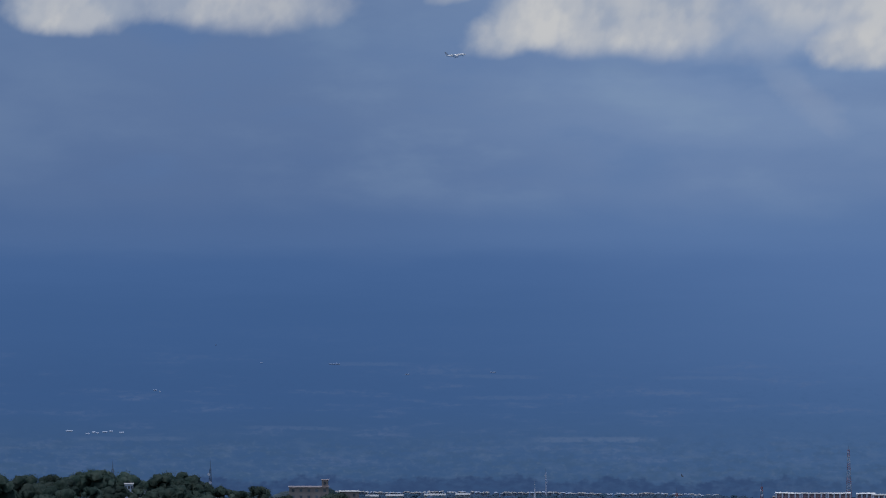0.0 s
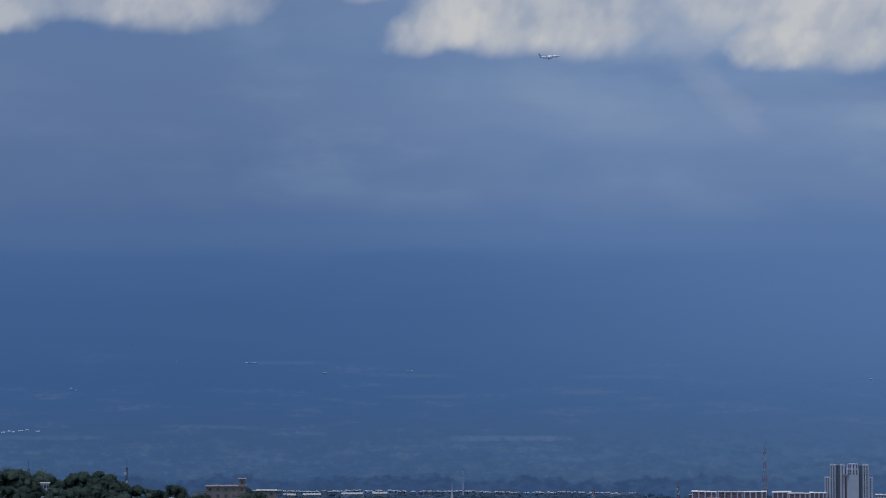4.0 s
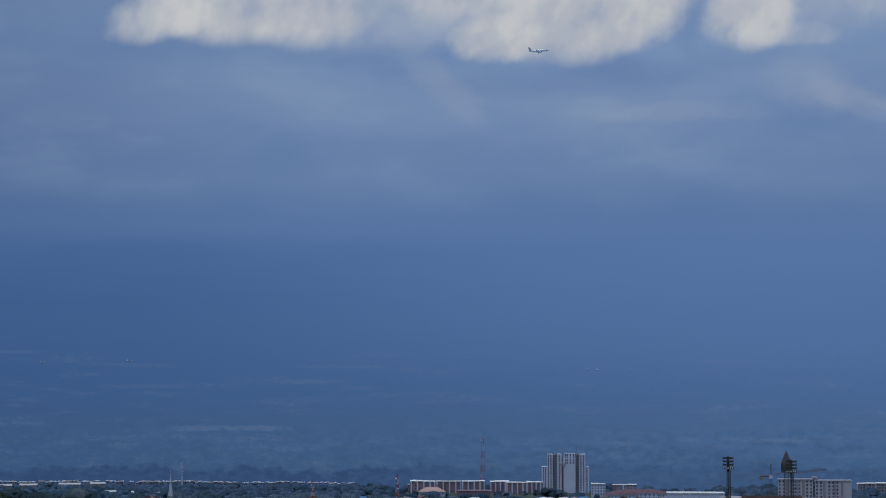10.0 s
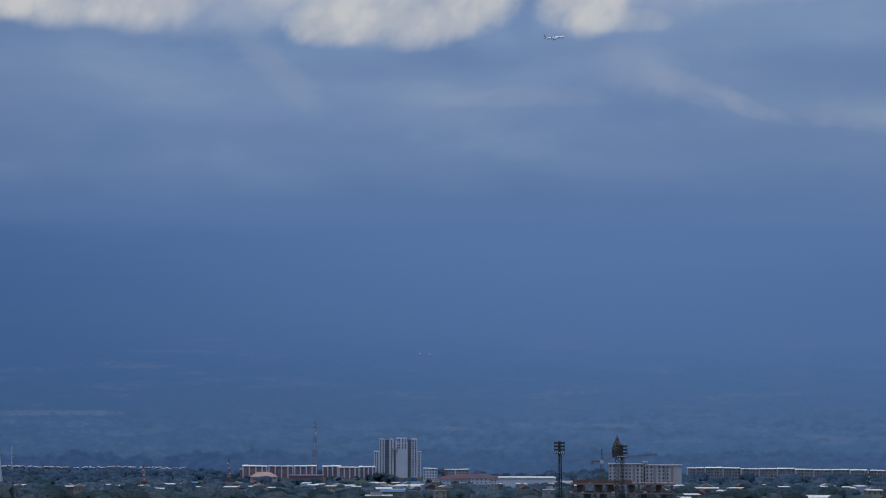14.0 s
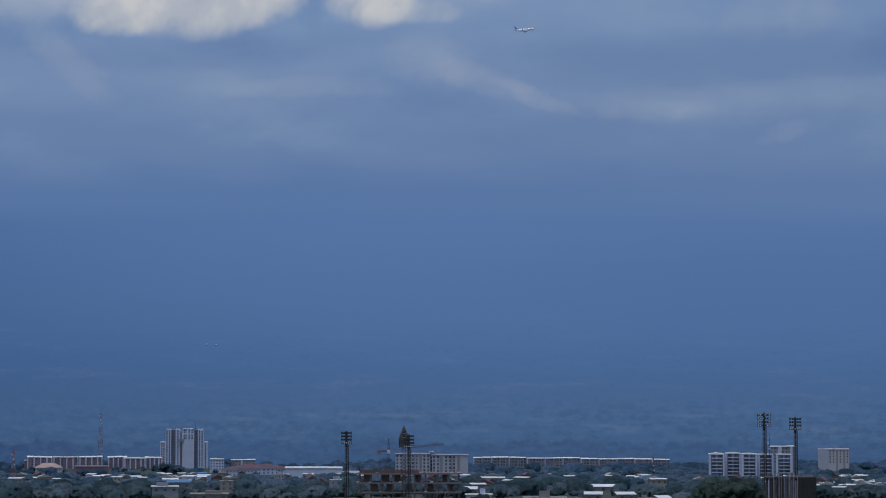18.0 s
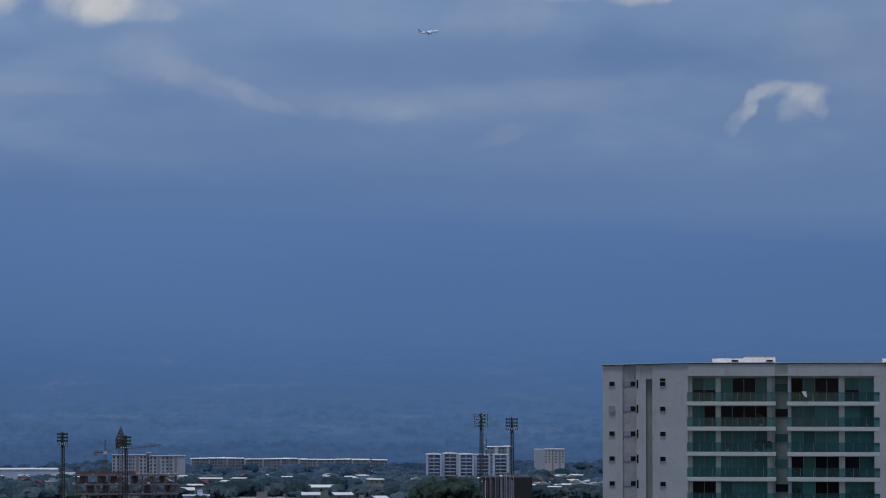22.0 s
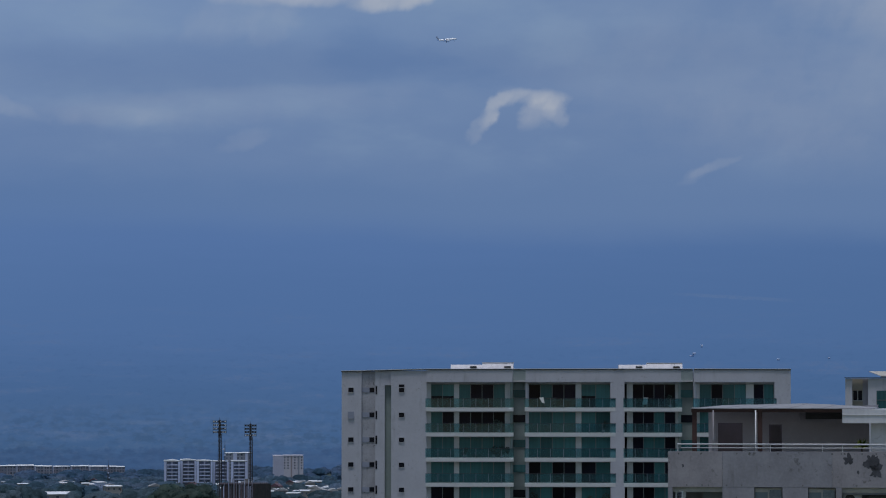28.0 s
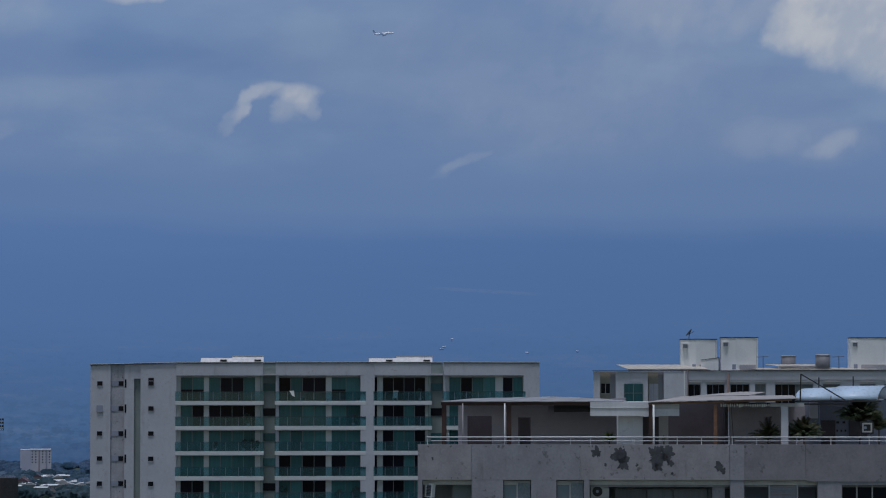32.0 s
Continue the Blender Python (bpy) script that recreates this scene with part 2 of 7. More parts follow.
def sky_colour(n, bearing, height):
    base = air_colour(n, bearing, height)
    slant = n.math("SUBTRACT", bearing, n.math("MULTIPLY", height, 0.25))
    tear = n.put("ShaderNodeCombineXYZ", X=bearing, Y=height, Z=3.0).outputs[0]
    curl = n.put("ShaderNodeCombineXYZ", X=n.math("MULTIPLY", slant, 1.25), Y=height, Z=6.0).outputs[0]
    lump, billow = n.noise(curl, 0.75, 3.0, 0.45), n.noise(curl, 2.0, 4.0, 0.5)
    du = n.math("ADD", bearing, n.math("ADD", n.math("MULTIPLY", n.math("SUBTRACT", n.noise(tear, 1.1, 3.0), 0.5), 0.8), n.math("MULTIPLY", n.math("SUBTRACT", n.noise(tear, 3.0, 4.0, 0.55), 0.5), 0.36)))
    dv = n.math("ADD", height, n.math("ADD", n.math("MULTIPLY", n.math("SUBTRACT", lump, 0.5), 0.25), n.math("MULTIPLY", n.math("SUBTRACT", billow, 0.5), 0.13)))

    def gathered(banks):
        clear = 1.0
        for u, v, ru, above, below, bright, lean, soft in banks:
            x = n.math("SUBTRACT", du, u)
            y = n.math("SUBTRACT", n.math("SUBTRACT", dv, v), n.math("MULTIPLY", x, lean))
            y = n.math("MAXIMUM", n.math("DIVIDE", y, above), n.math("DIVIDE", y, -below))
            across = n.math("DIVIDE", x, ru)
            away = n.math("ADD", n.math("MULTIPLY", across, across), n.math("MULTIPLY", y, y))
            clear = n.math("MULTIPLY", clear, n.spread(away, 1.3 + 1.9 * soft, max(0.0, 0.85 - soft), 1.0, 1.0 - bright))
        return n.math("SUBTRACT", 1.0, clear)

    lit = n.math("MULTIPLY", gathered(CLOUDS), n.spread(billow, 0.25, 0.62, 0.91, 1.0))
    base = n.mix(gathered(GAPS), base, (0.060, 0.125, 0.300))
    light = n.math("ADD", n.math("MULTIPLY", lump, 0.8), n.math("MULTIPLY", billow, 0.2))
    pale = n.ramp(light, ((0.36, (0.335, 0.385, 0.478)), (0.50, (0.430, 0.460, 0.516)), (0.66, (0.535, 0.545, 0.560))))
    return n.mix(lit, base, pale)


# pale fields: bearing from and to, height, fall for each degree, half thickness, strength
TRACKS = ((20.6, 22.9, 1.83, 0.06, 0.045, 0.21), (-7.9, -5.4, -0.47, 0.0, 0.07, 0.25), (-11.9, -10.2, 1.03, 0.0, 0.05, 0.12), (-9.5, -7.6, 0.80, 0.02, 0.05, 0.11), (-5.4, -3.4, 0.75, 0.0, 0.05, 0.10),
          (-9.3, -7.6, 0.36, 0.0, 0.05, 0.12), (0.7, 1.5, -0.77, 0.0, 0.06, 0.24), (-4.4, -3.6, 0.32, 0.0, 0.05, 0.15), (9.6, 10.6, -0.72, 0.0, 0.06, 0.21), (-13.6, -11.5, -0.22, 0.02, 0.05, 0.15), (3.2, 5.0, -0.70, 0.02, 0.06, 0.15), (-16.9, -14.6, -0.45, 0.0, 0.06, 0.13))


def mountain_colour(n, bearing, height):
    # Aerial haze is painted into these glowing blues, up to the crest.
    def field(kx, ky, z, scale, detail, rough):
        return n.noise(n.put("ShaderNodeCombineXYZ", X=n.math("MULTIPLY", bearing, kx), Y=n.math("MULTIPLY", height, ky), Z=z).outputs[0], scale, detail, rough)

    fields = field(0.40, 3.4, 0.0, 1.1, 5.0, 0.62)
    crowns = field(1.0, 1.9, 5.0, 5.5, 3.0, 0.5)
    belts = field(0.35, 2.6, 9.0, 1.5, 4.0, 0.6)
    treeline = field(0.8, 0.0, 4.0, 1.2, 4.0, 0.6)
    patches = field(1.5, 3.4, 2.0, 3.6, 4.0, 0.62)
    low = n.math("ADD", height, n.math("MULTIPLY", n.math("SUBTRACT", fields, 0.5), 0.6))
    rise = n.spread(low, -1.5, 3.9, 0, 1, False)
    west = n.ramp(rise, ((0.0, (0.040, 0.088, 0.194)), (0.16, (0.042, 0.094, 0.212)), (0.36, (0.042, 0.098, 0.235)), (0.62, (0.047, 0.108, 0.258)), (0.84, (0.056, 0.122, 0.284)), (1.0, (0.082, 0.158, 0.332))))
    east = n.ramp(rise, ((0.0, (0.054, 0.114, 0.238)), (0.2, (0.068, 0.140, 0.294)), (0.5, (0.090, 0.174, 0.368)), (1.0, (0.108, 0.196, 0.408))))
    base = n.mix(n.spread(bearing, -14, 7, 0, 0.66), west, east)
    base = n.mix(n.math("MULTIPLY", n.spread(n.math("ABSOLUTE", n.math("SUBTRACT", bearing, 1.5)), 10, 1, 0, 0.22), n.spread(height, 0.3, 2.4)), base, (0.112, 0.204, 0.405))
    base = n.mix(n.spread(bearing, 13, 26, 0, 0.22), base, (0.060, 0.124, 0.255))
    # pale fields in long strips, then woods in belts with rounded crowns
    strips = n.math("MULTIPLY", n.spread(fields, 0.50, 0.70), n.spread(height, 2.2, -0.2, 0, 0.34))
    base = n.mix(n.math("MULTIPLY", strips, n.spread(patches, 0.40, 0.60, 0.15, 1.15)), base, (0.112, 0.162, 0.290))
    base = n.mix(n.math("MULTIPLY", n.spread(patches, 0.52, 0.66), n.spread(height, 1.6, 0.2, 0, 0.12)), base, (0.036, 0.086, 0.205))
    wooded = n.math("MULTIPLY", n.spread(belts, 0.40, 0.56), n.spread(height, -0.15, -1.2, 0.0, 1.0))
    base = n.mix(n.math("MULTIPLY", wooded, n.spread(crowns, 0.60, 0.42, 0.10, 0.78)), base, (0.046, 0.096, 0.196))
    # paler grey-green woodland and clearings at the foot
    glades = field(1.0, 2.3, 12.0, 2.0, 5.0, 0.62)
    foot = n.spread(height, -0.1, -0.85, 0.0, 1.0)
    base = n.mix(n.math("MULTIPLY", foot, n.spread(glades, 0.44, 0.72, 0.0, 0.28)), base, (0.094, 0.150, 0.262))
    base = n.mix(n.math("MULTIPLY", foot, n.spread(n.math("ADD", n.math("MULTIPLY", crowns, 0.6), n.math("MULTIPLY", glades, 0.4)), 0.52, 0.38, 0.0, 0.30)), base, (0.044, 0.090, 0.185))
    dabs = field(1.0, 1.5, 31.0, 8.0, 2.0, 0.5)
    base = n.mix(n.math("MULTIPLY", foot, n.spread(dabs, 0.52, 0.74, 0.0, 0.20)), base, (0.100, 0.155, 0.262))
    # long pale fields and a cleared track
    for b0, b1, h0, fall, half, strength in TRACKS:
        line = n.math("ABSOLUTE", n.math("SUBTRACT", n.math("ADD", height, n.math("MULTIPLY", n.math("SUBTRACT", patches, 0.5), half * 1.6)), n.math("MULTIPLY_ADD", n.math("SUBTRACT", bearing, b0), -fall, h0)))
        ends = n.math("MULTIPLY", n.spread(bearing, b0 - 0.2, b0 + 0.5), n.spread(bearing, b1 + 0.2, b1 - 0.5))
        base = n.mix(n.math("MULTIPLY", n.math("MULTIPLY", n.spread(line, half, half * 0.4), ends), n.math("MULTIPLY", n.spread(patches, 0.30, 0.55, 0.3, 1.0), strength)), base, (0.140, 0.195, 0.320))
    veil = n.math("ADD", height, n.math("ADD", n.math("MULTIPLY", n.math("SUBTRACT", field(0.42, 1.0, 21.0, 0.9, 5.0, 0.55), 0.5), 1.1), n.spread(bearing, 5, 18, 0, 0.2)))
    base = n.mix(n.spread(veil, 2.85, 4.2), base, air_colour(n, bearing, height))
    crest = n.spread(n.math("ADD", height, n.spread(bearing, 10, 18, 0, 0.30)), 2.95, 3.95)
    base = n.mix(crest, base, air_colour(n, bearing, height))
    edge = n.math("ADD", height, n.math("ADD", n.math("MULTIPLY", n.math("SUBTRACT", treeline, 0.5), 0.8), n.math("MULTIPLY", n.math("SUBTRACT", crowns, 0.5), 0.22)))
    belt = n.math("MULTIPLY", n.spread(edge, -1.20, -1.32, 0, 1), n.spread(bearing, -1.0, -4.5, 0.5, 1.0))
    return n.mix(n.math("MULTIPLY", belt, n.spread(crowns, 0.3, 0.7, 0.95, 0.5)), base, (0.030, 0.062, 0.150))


SKY = glowing("cloudy sky", sky_colour)
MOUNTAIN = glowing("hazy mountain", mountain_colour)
GRASS = surface("grass and earth", (0.045, 0.066, 0.052), 0.95, 0.45, 0.012, 0.3, fine=14)
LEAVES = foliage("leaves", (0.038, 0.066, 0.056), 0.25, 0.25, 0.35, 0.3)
# Leaf colours of the belts carry painted haze, bluer with distance.
NEARWOODS = foliage("near leaves with haze tint", (0.072, 0.120, 0.148), 0.03, 0.16, 0.42, 0.5, 0.5)
WOODS = foliage("far leaves with haze tint", (0.090, 0.158, 0.225), 0.03, 0.14, 0.40, 0.5, 0.4)
FARWOODS = foliage("leaves of the plain with haze tint", (0.078, 0.152, 0.250), 0.02, 0.12, 0.34, 0.5, 0.3)
PALM = foliage("palm leaves", (0.150, 0.185, 0.110), 1.0, 0.3, 0.3, 0.45)
DRYPALM = foliage("olive palm leaves", (0.20, 0.205, 0.105), 1.0, 0.3, 0.3, 0.45)
LIME = foliage("lime leaves", (0.19, 0.24, 0.03), 2.0)
BARK = surface("bark", (0.09, 0.07, 0.05), 0.95, 0.3, 0.8)
PLASTER = surface("white plaster", (0.500, 0.502, 0.555), 0.85, 0.07, 0.35, 0.1, stain=0.6, dirt=(0.23, 0.22, 0.23), spots=0.35)
DIRTY = surface("streaked plaster", (0.40, 0.402, 0.44), 0.9, 0.18, 0.6, 0.15, stain=0.95, dirt=(0.14, 0.135, 0.13), spots=0.9)
BKWALL = surface("bright painted wall", (0.56, 0.56, 0.615), 0.85, 0.06, 0.4, 0.1, stain=0.25, dirt=(0.3, 0.29, 0.28), spots=0.2)
SLAB = surface("white painted slab", (0.62, 0.625, 0.635), 0.75, 0.06, 0.5, 0.05, stain=0.15, dirt=(0.3, 0.3, 0.28))
SAGE = surface("grey-green plaster", (0.26, 0.31, 0.30), 0.85, 0.08, 0.5, 0.1, stain=0.2)
# Dimness of the unlit rooms is put into this dark colour.
ROOM = surface("darkened room wall", (0.088, 0.076, 0.088), 0.9, 0.2, 0.8, 0.0)
CURTAIN = surface("curtain", (0.24, 0.22, 0.21), 0.95, 0.25, 2.0, 0.0)
WHITE = surface("white paint", (0.84, 0.845, 0.85), 0.6, 0.05, 0.6, 0.05, stain=0.08, dirt=(0.45, 0.45, 0.43))
SCREEN = surface("weathered white screen", (0.72, 0.70, 0.72), 0.75, 0.14, 1.2, 0.1, stain=0.5, dirt=(0.36, 0.33, 0.33), spots=0.5)
CLOTH = surface("white cloth", (0.78, 0.78, 0.76), 0.95, 0.05, 3.0, 0.1)
CONCRETE = surface("grey concrete", (0.300, 0.296, 0.328), 0.92, 0.15, 0.9, 0.2, stain=0.85, dirt=(0.16, 0.155, 0.155), spots=0.6)
CONCRETE_B = surface("pale concrete", (0.325, 0.308, 0.330), 0.92, 0.15, 0.9, 0.2, stain=0.85, dirt=(0.18, 0.17, 0.165), spots=0.8)
# Darker concrete for the parapet's right-hand lengths.
CONCRETE_C = surface("darker concrete", (0.245, 0.232, 0.254), 0.92, 0.16, 0.9, 0.2, stain=0.85, dirt=(0.15, 0.14, 0.14), spots=0.6)
# Unseen floor, made pale to bounce light onto the rooftop walls.
BOUNCEFLOOR = surface("pale floor for bounce light", (0.55, 0.53, 0.51), 0.7, 0.12, 0.9, 0.1, stain=0.3)
PEELED = surface("bare render", (0.078, 0.079, 0.092), 0.95, 0.35, 3.0, 0.4)
STAIN = surface("mould", (0.15, 0.145, 0.15), 0.95, 0.3, 3.0, 0.1)
# The lilac tone is distance haze put into the plaster's colour.
FLATWALL = surface("pale plaster blued by haze", (0.475, 0.485, 0.61), 0.88, 0.08, 0.1, 0.1, stain=0.25)
LILAC = surface("lilac grey plaster", (0.37, 0.355, 0.40), 0.9, 0.08, 0.8, 0.1, stain=0.2)
# Cream with some haze blue mixed into the colour.
CREAM = surface("haze-blued cream plaster", (0.545, 0.53, 0.60), 0.85, 0.08, 0.5, 0.1, stain=0.2)
PINKWALL = surface("pinkish plaster", (0.315, 0.275, 0.30), 0.9, 0.12, 0.4, 0.1, stain=0.3)
TAN = surface("tan plaster", (0.36, 0.33, 0.28), 0.85, 0.1, 0.5, 0.1, stain=0.25)
DULLTAN = surface("dull tan plaster", (0.265, 0.250, 0.262), 0.88, 0.12, 0.3, 0.1, stain=0.3)
BLUEWALL = surface("blue-grey wall", (0.22, 0.245, 0.32), 0.85, 0.1, 0.6, 0.1, stain=0.2)
TIMBER = surface("brown stained timber", (0.062, 0.028, 0.024), 0.7, 0.3, 2.0, 0.3)
ORANGE_WOOD = surface("weathered orange timber", (0.20, 0.10, 0.06), 0.75, 0.3, 2.0, 0.3)
STEEL = surface("brushed steel tube", (0.66, 0.67, 0.69), 0.55, 0.1, 3.0, 0.05, metal=0.2)
ALLOY = surface("grey alloy frame", (0.17, 0.20, 0.21), 0.5, 0.1, 2.0, 0.0, metal=0.2)
DARK_STEEL = surface("dark steel", (0.045, 0.047, 0.052), 0.6, 0.25, 0.8, 0.1, metal=0.3)
LAMP_STEEL = surface("galvanised lattice", (0.075, 0.075, 0.090), 0.6, 0.25, 0.4, 0.1, metal=0.3)
# Steeple boarding, greyed and blued in the colour to show haze.
HAZEBOARD = surface("boarding greyed by haze", (0.125, 0.130, 0.165), 0.7, 0.25, 0.6, 0.1)
LAMP_GLASS = surface("floodlight glass", (0.84, 0.87, 0.92), 0.15, 0.05, 1.0, 0.0)
BLACK = surface("black tube", (0.018, 0.018, 0.020), 0.5, 0.2, 3.0, 0.0)
SHEET = surface("zinc roof sheet", (0.54, 0.545, 0.56), 0.55, 0.12, 0.6, 0.15, stain=0.35, dirt=(0.33, 0.31, 0.29))
ZINC = surface("bright zinc roof", (0.84, 0.85, 0.87), 0.5, 0.08, 0.08, 0.1, own=0.12)
GREYROOF = surface("grey sheet roof", (0.36, 0.36, 0.37), 0.7, 0.15, 0.1, 0.1, own=0.25)
CLAY = surface("clay tile roof", (0.118, 0.072, 0.092), 0.85, 0.25, 0.15, 0.25, own=0.2)
BLUEROOF = surface("blue sheet roof", (0.08, 0.22, 0.42), 0.5, 0.1, 0.1, 0.1)
# Brick red, greyed and blued in the colour for haze.
BRICK = surface("red brick wall greyed by haze", (0.255, 0.180, 0.240), 0.9, 0.15, 0.1, 0.2, own=0.1)
WALLS = surface("house wall", (0.27, 0.255, 0.25), 0.9, 0.12, 0.12, 0.1, stain=0.25, own=0.35)
TANKGREY = surface("grey tank plastic", (0.200, 0.198, 0.220), 0.6, 0.1, 0.8, 0.05, stain=0.3)
# Shade of the balcony bays is put into this dark wall colour.
DEEPBAY = surface("balcony wall in painted shade", (0.085, 0.108, 0.175), 0.8, 0.15, 0.2, 0.1)
# Shade on the white terrace row's fronts is put into this colour.
SHADEFRONT = surface("terrace wall in painted shade", (0.255, 0.255, 0.325), 0.9, 0.12, 0.08, 0.1, stain=0.2)
# Bay tone is lifted and blued in the colour for haze.
BAY = surface("balcony wall blued by haze", (0.185, 0.218, 0.300), 0.8, 0.1, 0.1, 0.1)
PINKROOF = surface("pale clay roof", (0.47, 0.32, 0.295), 0.85, 0.15, 0.15, 0.2)
# Distance haze is put into both wall colours as extra blue.
BLOCKWALL = surface("haze-blued block wall", (0.57, 0.63, 0.85), 0.88, 0.08, 0.08, 0.1, stain=0.2)
GREYWALL = surface("haze-blued grey wall", (0.295, 0.32, 0.40), 0.9, 0.1, 0.08, 0.1, stain=0.2)
RAW = surface("raw concrete frame", (0.225, 0.188, 0.212), 0.95, 0.2, 0.15, 0.2, stain=0.4, dirt=(0.08, 0.07, 0.065))
RUST = surface("rusty formwork", (0.175, 0.115, 0.115), 0.95, 0.3, 0.3, 0.2)
STANDWALL = surface("dark stand wall", (0.075, 0.062, 0.072), 0.95, 0.3, 0.3, 0.2)
REDWHITE = surface("red mast paint", (0.25, 0.075, 0.085), 0.7, 0.1, 0.4, 0.0)
# Pale blue that has the distance haze painted in.
HAZED = surface("distant wall paled by haze", (0.40, 0.48, 0.62), 0.9, 0.1, 0.1, 0.0)
PANE = glass("window pane", (0.014, 0.016, 0.024), 0.0, 0.08, 0.0, 0.15)
# Window dark is lightened in the colour, as haze would do.
FARPANE = surface("haze-lifted window", (0.115, 0.142, 0.205), 0.25, 0.3, 0.3, 0.0, own=0.5)
TEAL = glass("teal tinted glass", (0.074, 0.218, 0.236), 0.15, 0.10, 0.30, 0.25)
DEEPTEAL = glass("deep teal glass", (0.035, 0.125, 0.145), 0.05, 0.10, 0.3, 0.3)
# Near-black pane that stands in for a doorway's unlit inside.
DARKPANE = glass("dark pane for unlit room", (0.010, 0.010, 0.020), 0.0, 0.12, 0.5, 0.15)
TEAL_RAIL = glass("teal railing glass", (0.28, 0.58, 0.62), 0.94, 0.03, 0.0, 0.2)
TEAL_GREY = glass("grey-blue window glass", (0.30, 0.37, 0.42), 0.15, 0.12)
LOGGIA = glass("dim grey glass", (0.16, 0.175, 0.20), 0.0, 0.3, 0.3, 0.2)
LOUVRE = surface("frosted louvre glass", (0.22, 0.27, 0.31), 0.3, 0.1, 1.0, 0.05)
VAULT = surface("blue polycarbonate", (0.55, 0.68, 0.82), 0.34, 0.08, 0.8, 0.05, stain=0.25, dirt=(0.35, 0.38, 0.4))
CREAMSLAT = surface("cream roof slats", (0.56, 0.52, 0.46), 0.75, 0.12, 0.8, 0.1, stain=0.2)
PALESHEET = surface("cream roof sheet", (0.40, 0.372, 0.355), 0.7, 0.12, 0.8, 0.1, stain=0.4, dirt=(0.28, 0.26, 0.24))
OLDSHEET = surface("weathered roof sheet", (0.31, 0.31, 0.325), 0.7, 0.15, 0.8, 0.15, stain=0.5, dirt=(0.2, 0.19, 0.18))
FASCIA = surface("painted fascia", (0.70, 0.70, 0.73), 0.8, 0.06, 0.8, 0.05, stain=0.25, dirt=(0.3, 0.29, 0.29), spots=0.25)
SKIN = surface("white aircraft paint", (0.90, 0.91, 0.92), 0.35, 0.04, 0.3, 0.0, local=True)
# Belly and cowl colours are raised in place of missing bounce light.
BELLY = surface("grey aircraft paint", (0.82, 0.84, 0.87), 0.4, 0.05, 0.3, 0.0, local=True)
# Haze before the dark blue tail is put into this paler blue.
NAVY = surface("blue tail paint paled by haze", (0.30, 0.38, 0.53), 0.35, 0.06, 0.3, 0.0, local=True)
ENGINE = surface("engine cowl", (0.66, 0.69, 0.74), 0.45, 0.05, 0.6, 0.0, metal=0.0, local=True)
FEATHER = surface("black feathers", (0.014, 0.013, 0.013), 0.8, 0.2, 3.0, 0.0, local=True)


# ---- mesh building ----
class M:
    """Gathers boxes, tubes and sheets for one mesh."""

    def __init__(self):
        self.v, self.f = [], []

    def add(self, verts, faces):
        k = len(self.v)
        self.v += [tuple(p) for p in verts]
        self.f += [tuple(i + k for i in q) for q in faces]
        return self

    def box(self, x0, x1, y0, y1, z0, z1):
        return self.add([(x, y, z) for z in (z0, z1) for y in (y0, y1) for x in (x0, x1)],
                        [(0, 2, 3, 1), (4, 5, 7, 6), (0, 1, 5, 4), (2, 6, 7, 3), (0, 4, 6, 2), (1, 3, 7, 5)])

    def tube(self, a, b, r0, r1=None, n=8):
        a, b = Vector(a), Vector(b)
        r1 = r0 if r1 is None else r1
        q = (b - a).to_track_quat("Z", "Y")
        ring = [Vector((math.cos(2 * math.pi * i / n), math.sin(2 * math.pi * i / n), 0)) for i in range(n)]
        verts = [a + q @ (p * r0) for p in ring] + [b + q @ (p * r1) for p in ring]
        faces = [(i, (i + 1) % n, n + (i + 1) % n, n + i) for i in range(n)]
        return self.add(verts, faces + [tuple(reversed(range(n))), tuple(range(n, 2 * n))])

    def prism(self, outline, y0, y1):
        """An outline of (x, z) drawn from y0 to y1."""
        n = len(outline)
        verts = [(x, y0, z) for x, z in outline] + [(x, y1, z) for x, z in outline]
        return self.add(verts, [tuple(range(n)), tuple(reversed(range(n, 2 * n)))] + [(i, n + i, n + (i + 1) % n, (i + 1) % n) for i in range(n)])

    def slope(self, x0, x1, y0, y1, za, zb, thick):
        """A sheet that goes from za at y0 to zb at y1."""
        return self.add([(x0, y0, za), (x1, y0, za), (x1, y1, zb), (x0, y1, zb), (x0, y0, za - thick), (x1, y0, za - thick), (x1, y1, zb - thick), (x0, y1, zb - thick)],
                        [(0, 1, 2, 3), (7, 6, 5, 4), (0, 4, 5, 1), (1, 5, 6, 2), (2, 6, 7, 3), (3, 7, 4, 0)])

    def lathe(self, rings, n=16):
        """Rings of (x, radius, drop): a body along x."""
        verts = [(x, r * math.cos(2 * math.pi * i / n), r * math.sin(2 * math.pi * i / n) + d) for x, r, d in rings for i in range(n)]
        faces = [(k * n + i, k * n + (i + 1) % n, (k + 1) * n + (i + 1) % n, (k + 1) * n + i) for k in range(len(rings) - 1) for i in range(n)]
        return self.add(verts, faces + [tuple(range(n)), tuple(reversed(range((len(rings) - 1) * n, len(rings) * n)))])

    def mesh(self, name, material, lower=0.0, smooth=False, keep=False):
        me = bpy.data.meshes.new(name)
        me.from_pydata([(x, y, z - lower) for x, y, z in self.v], [], self.f)
        me.materials.append(material)
        if not keep:
            b = bmesh.new()
            b.from_mesh(me)
            bmesh.ops.recalc_face_normals(b, faces=b.faces)
            b.to_mesh(me)
            b.free()
        if smooth:
            me.polygons.foreach_set("use_smooth", [True] * len(me.polygons))
        return me


BASE = {}


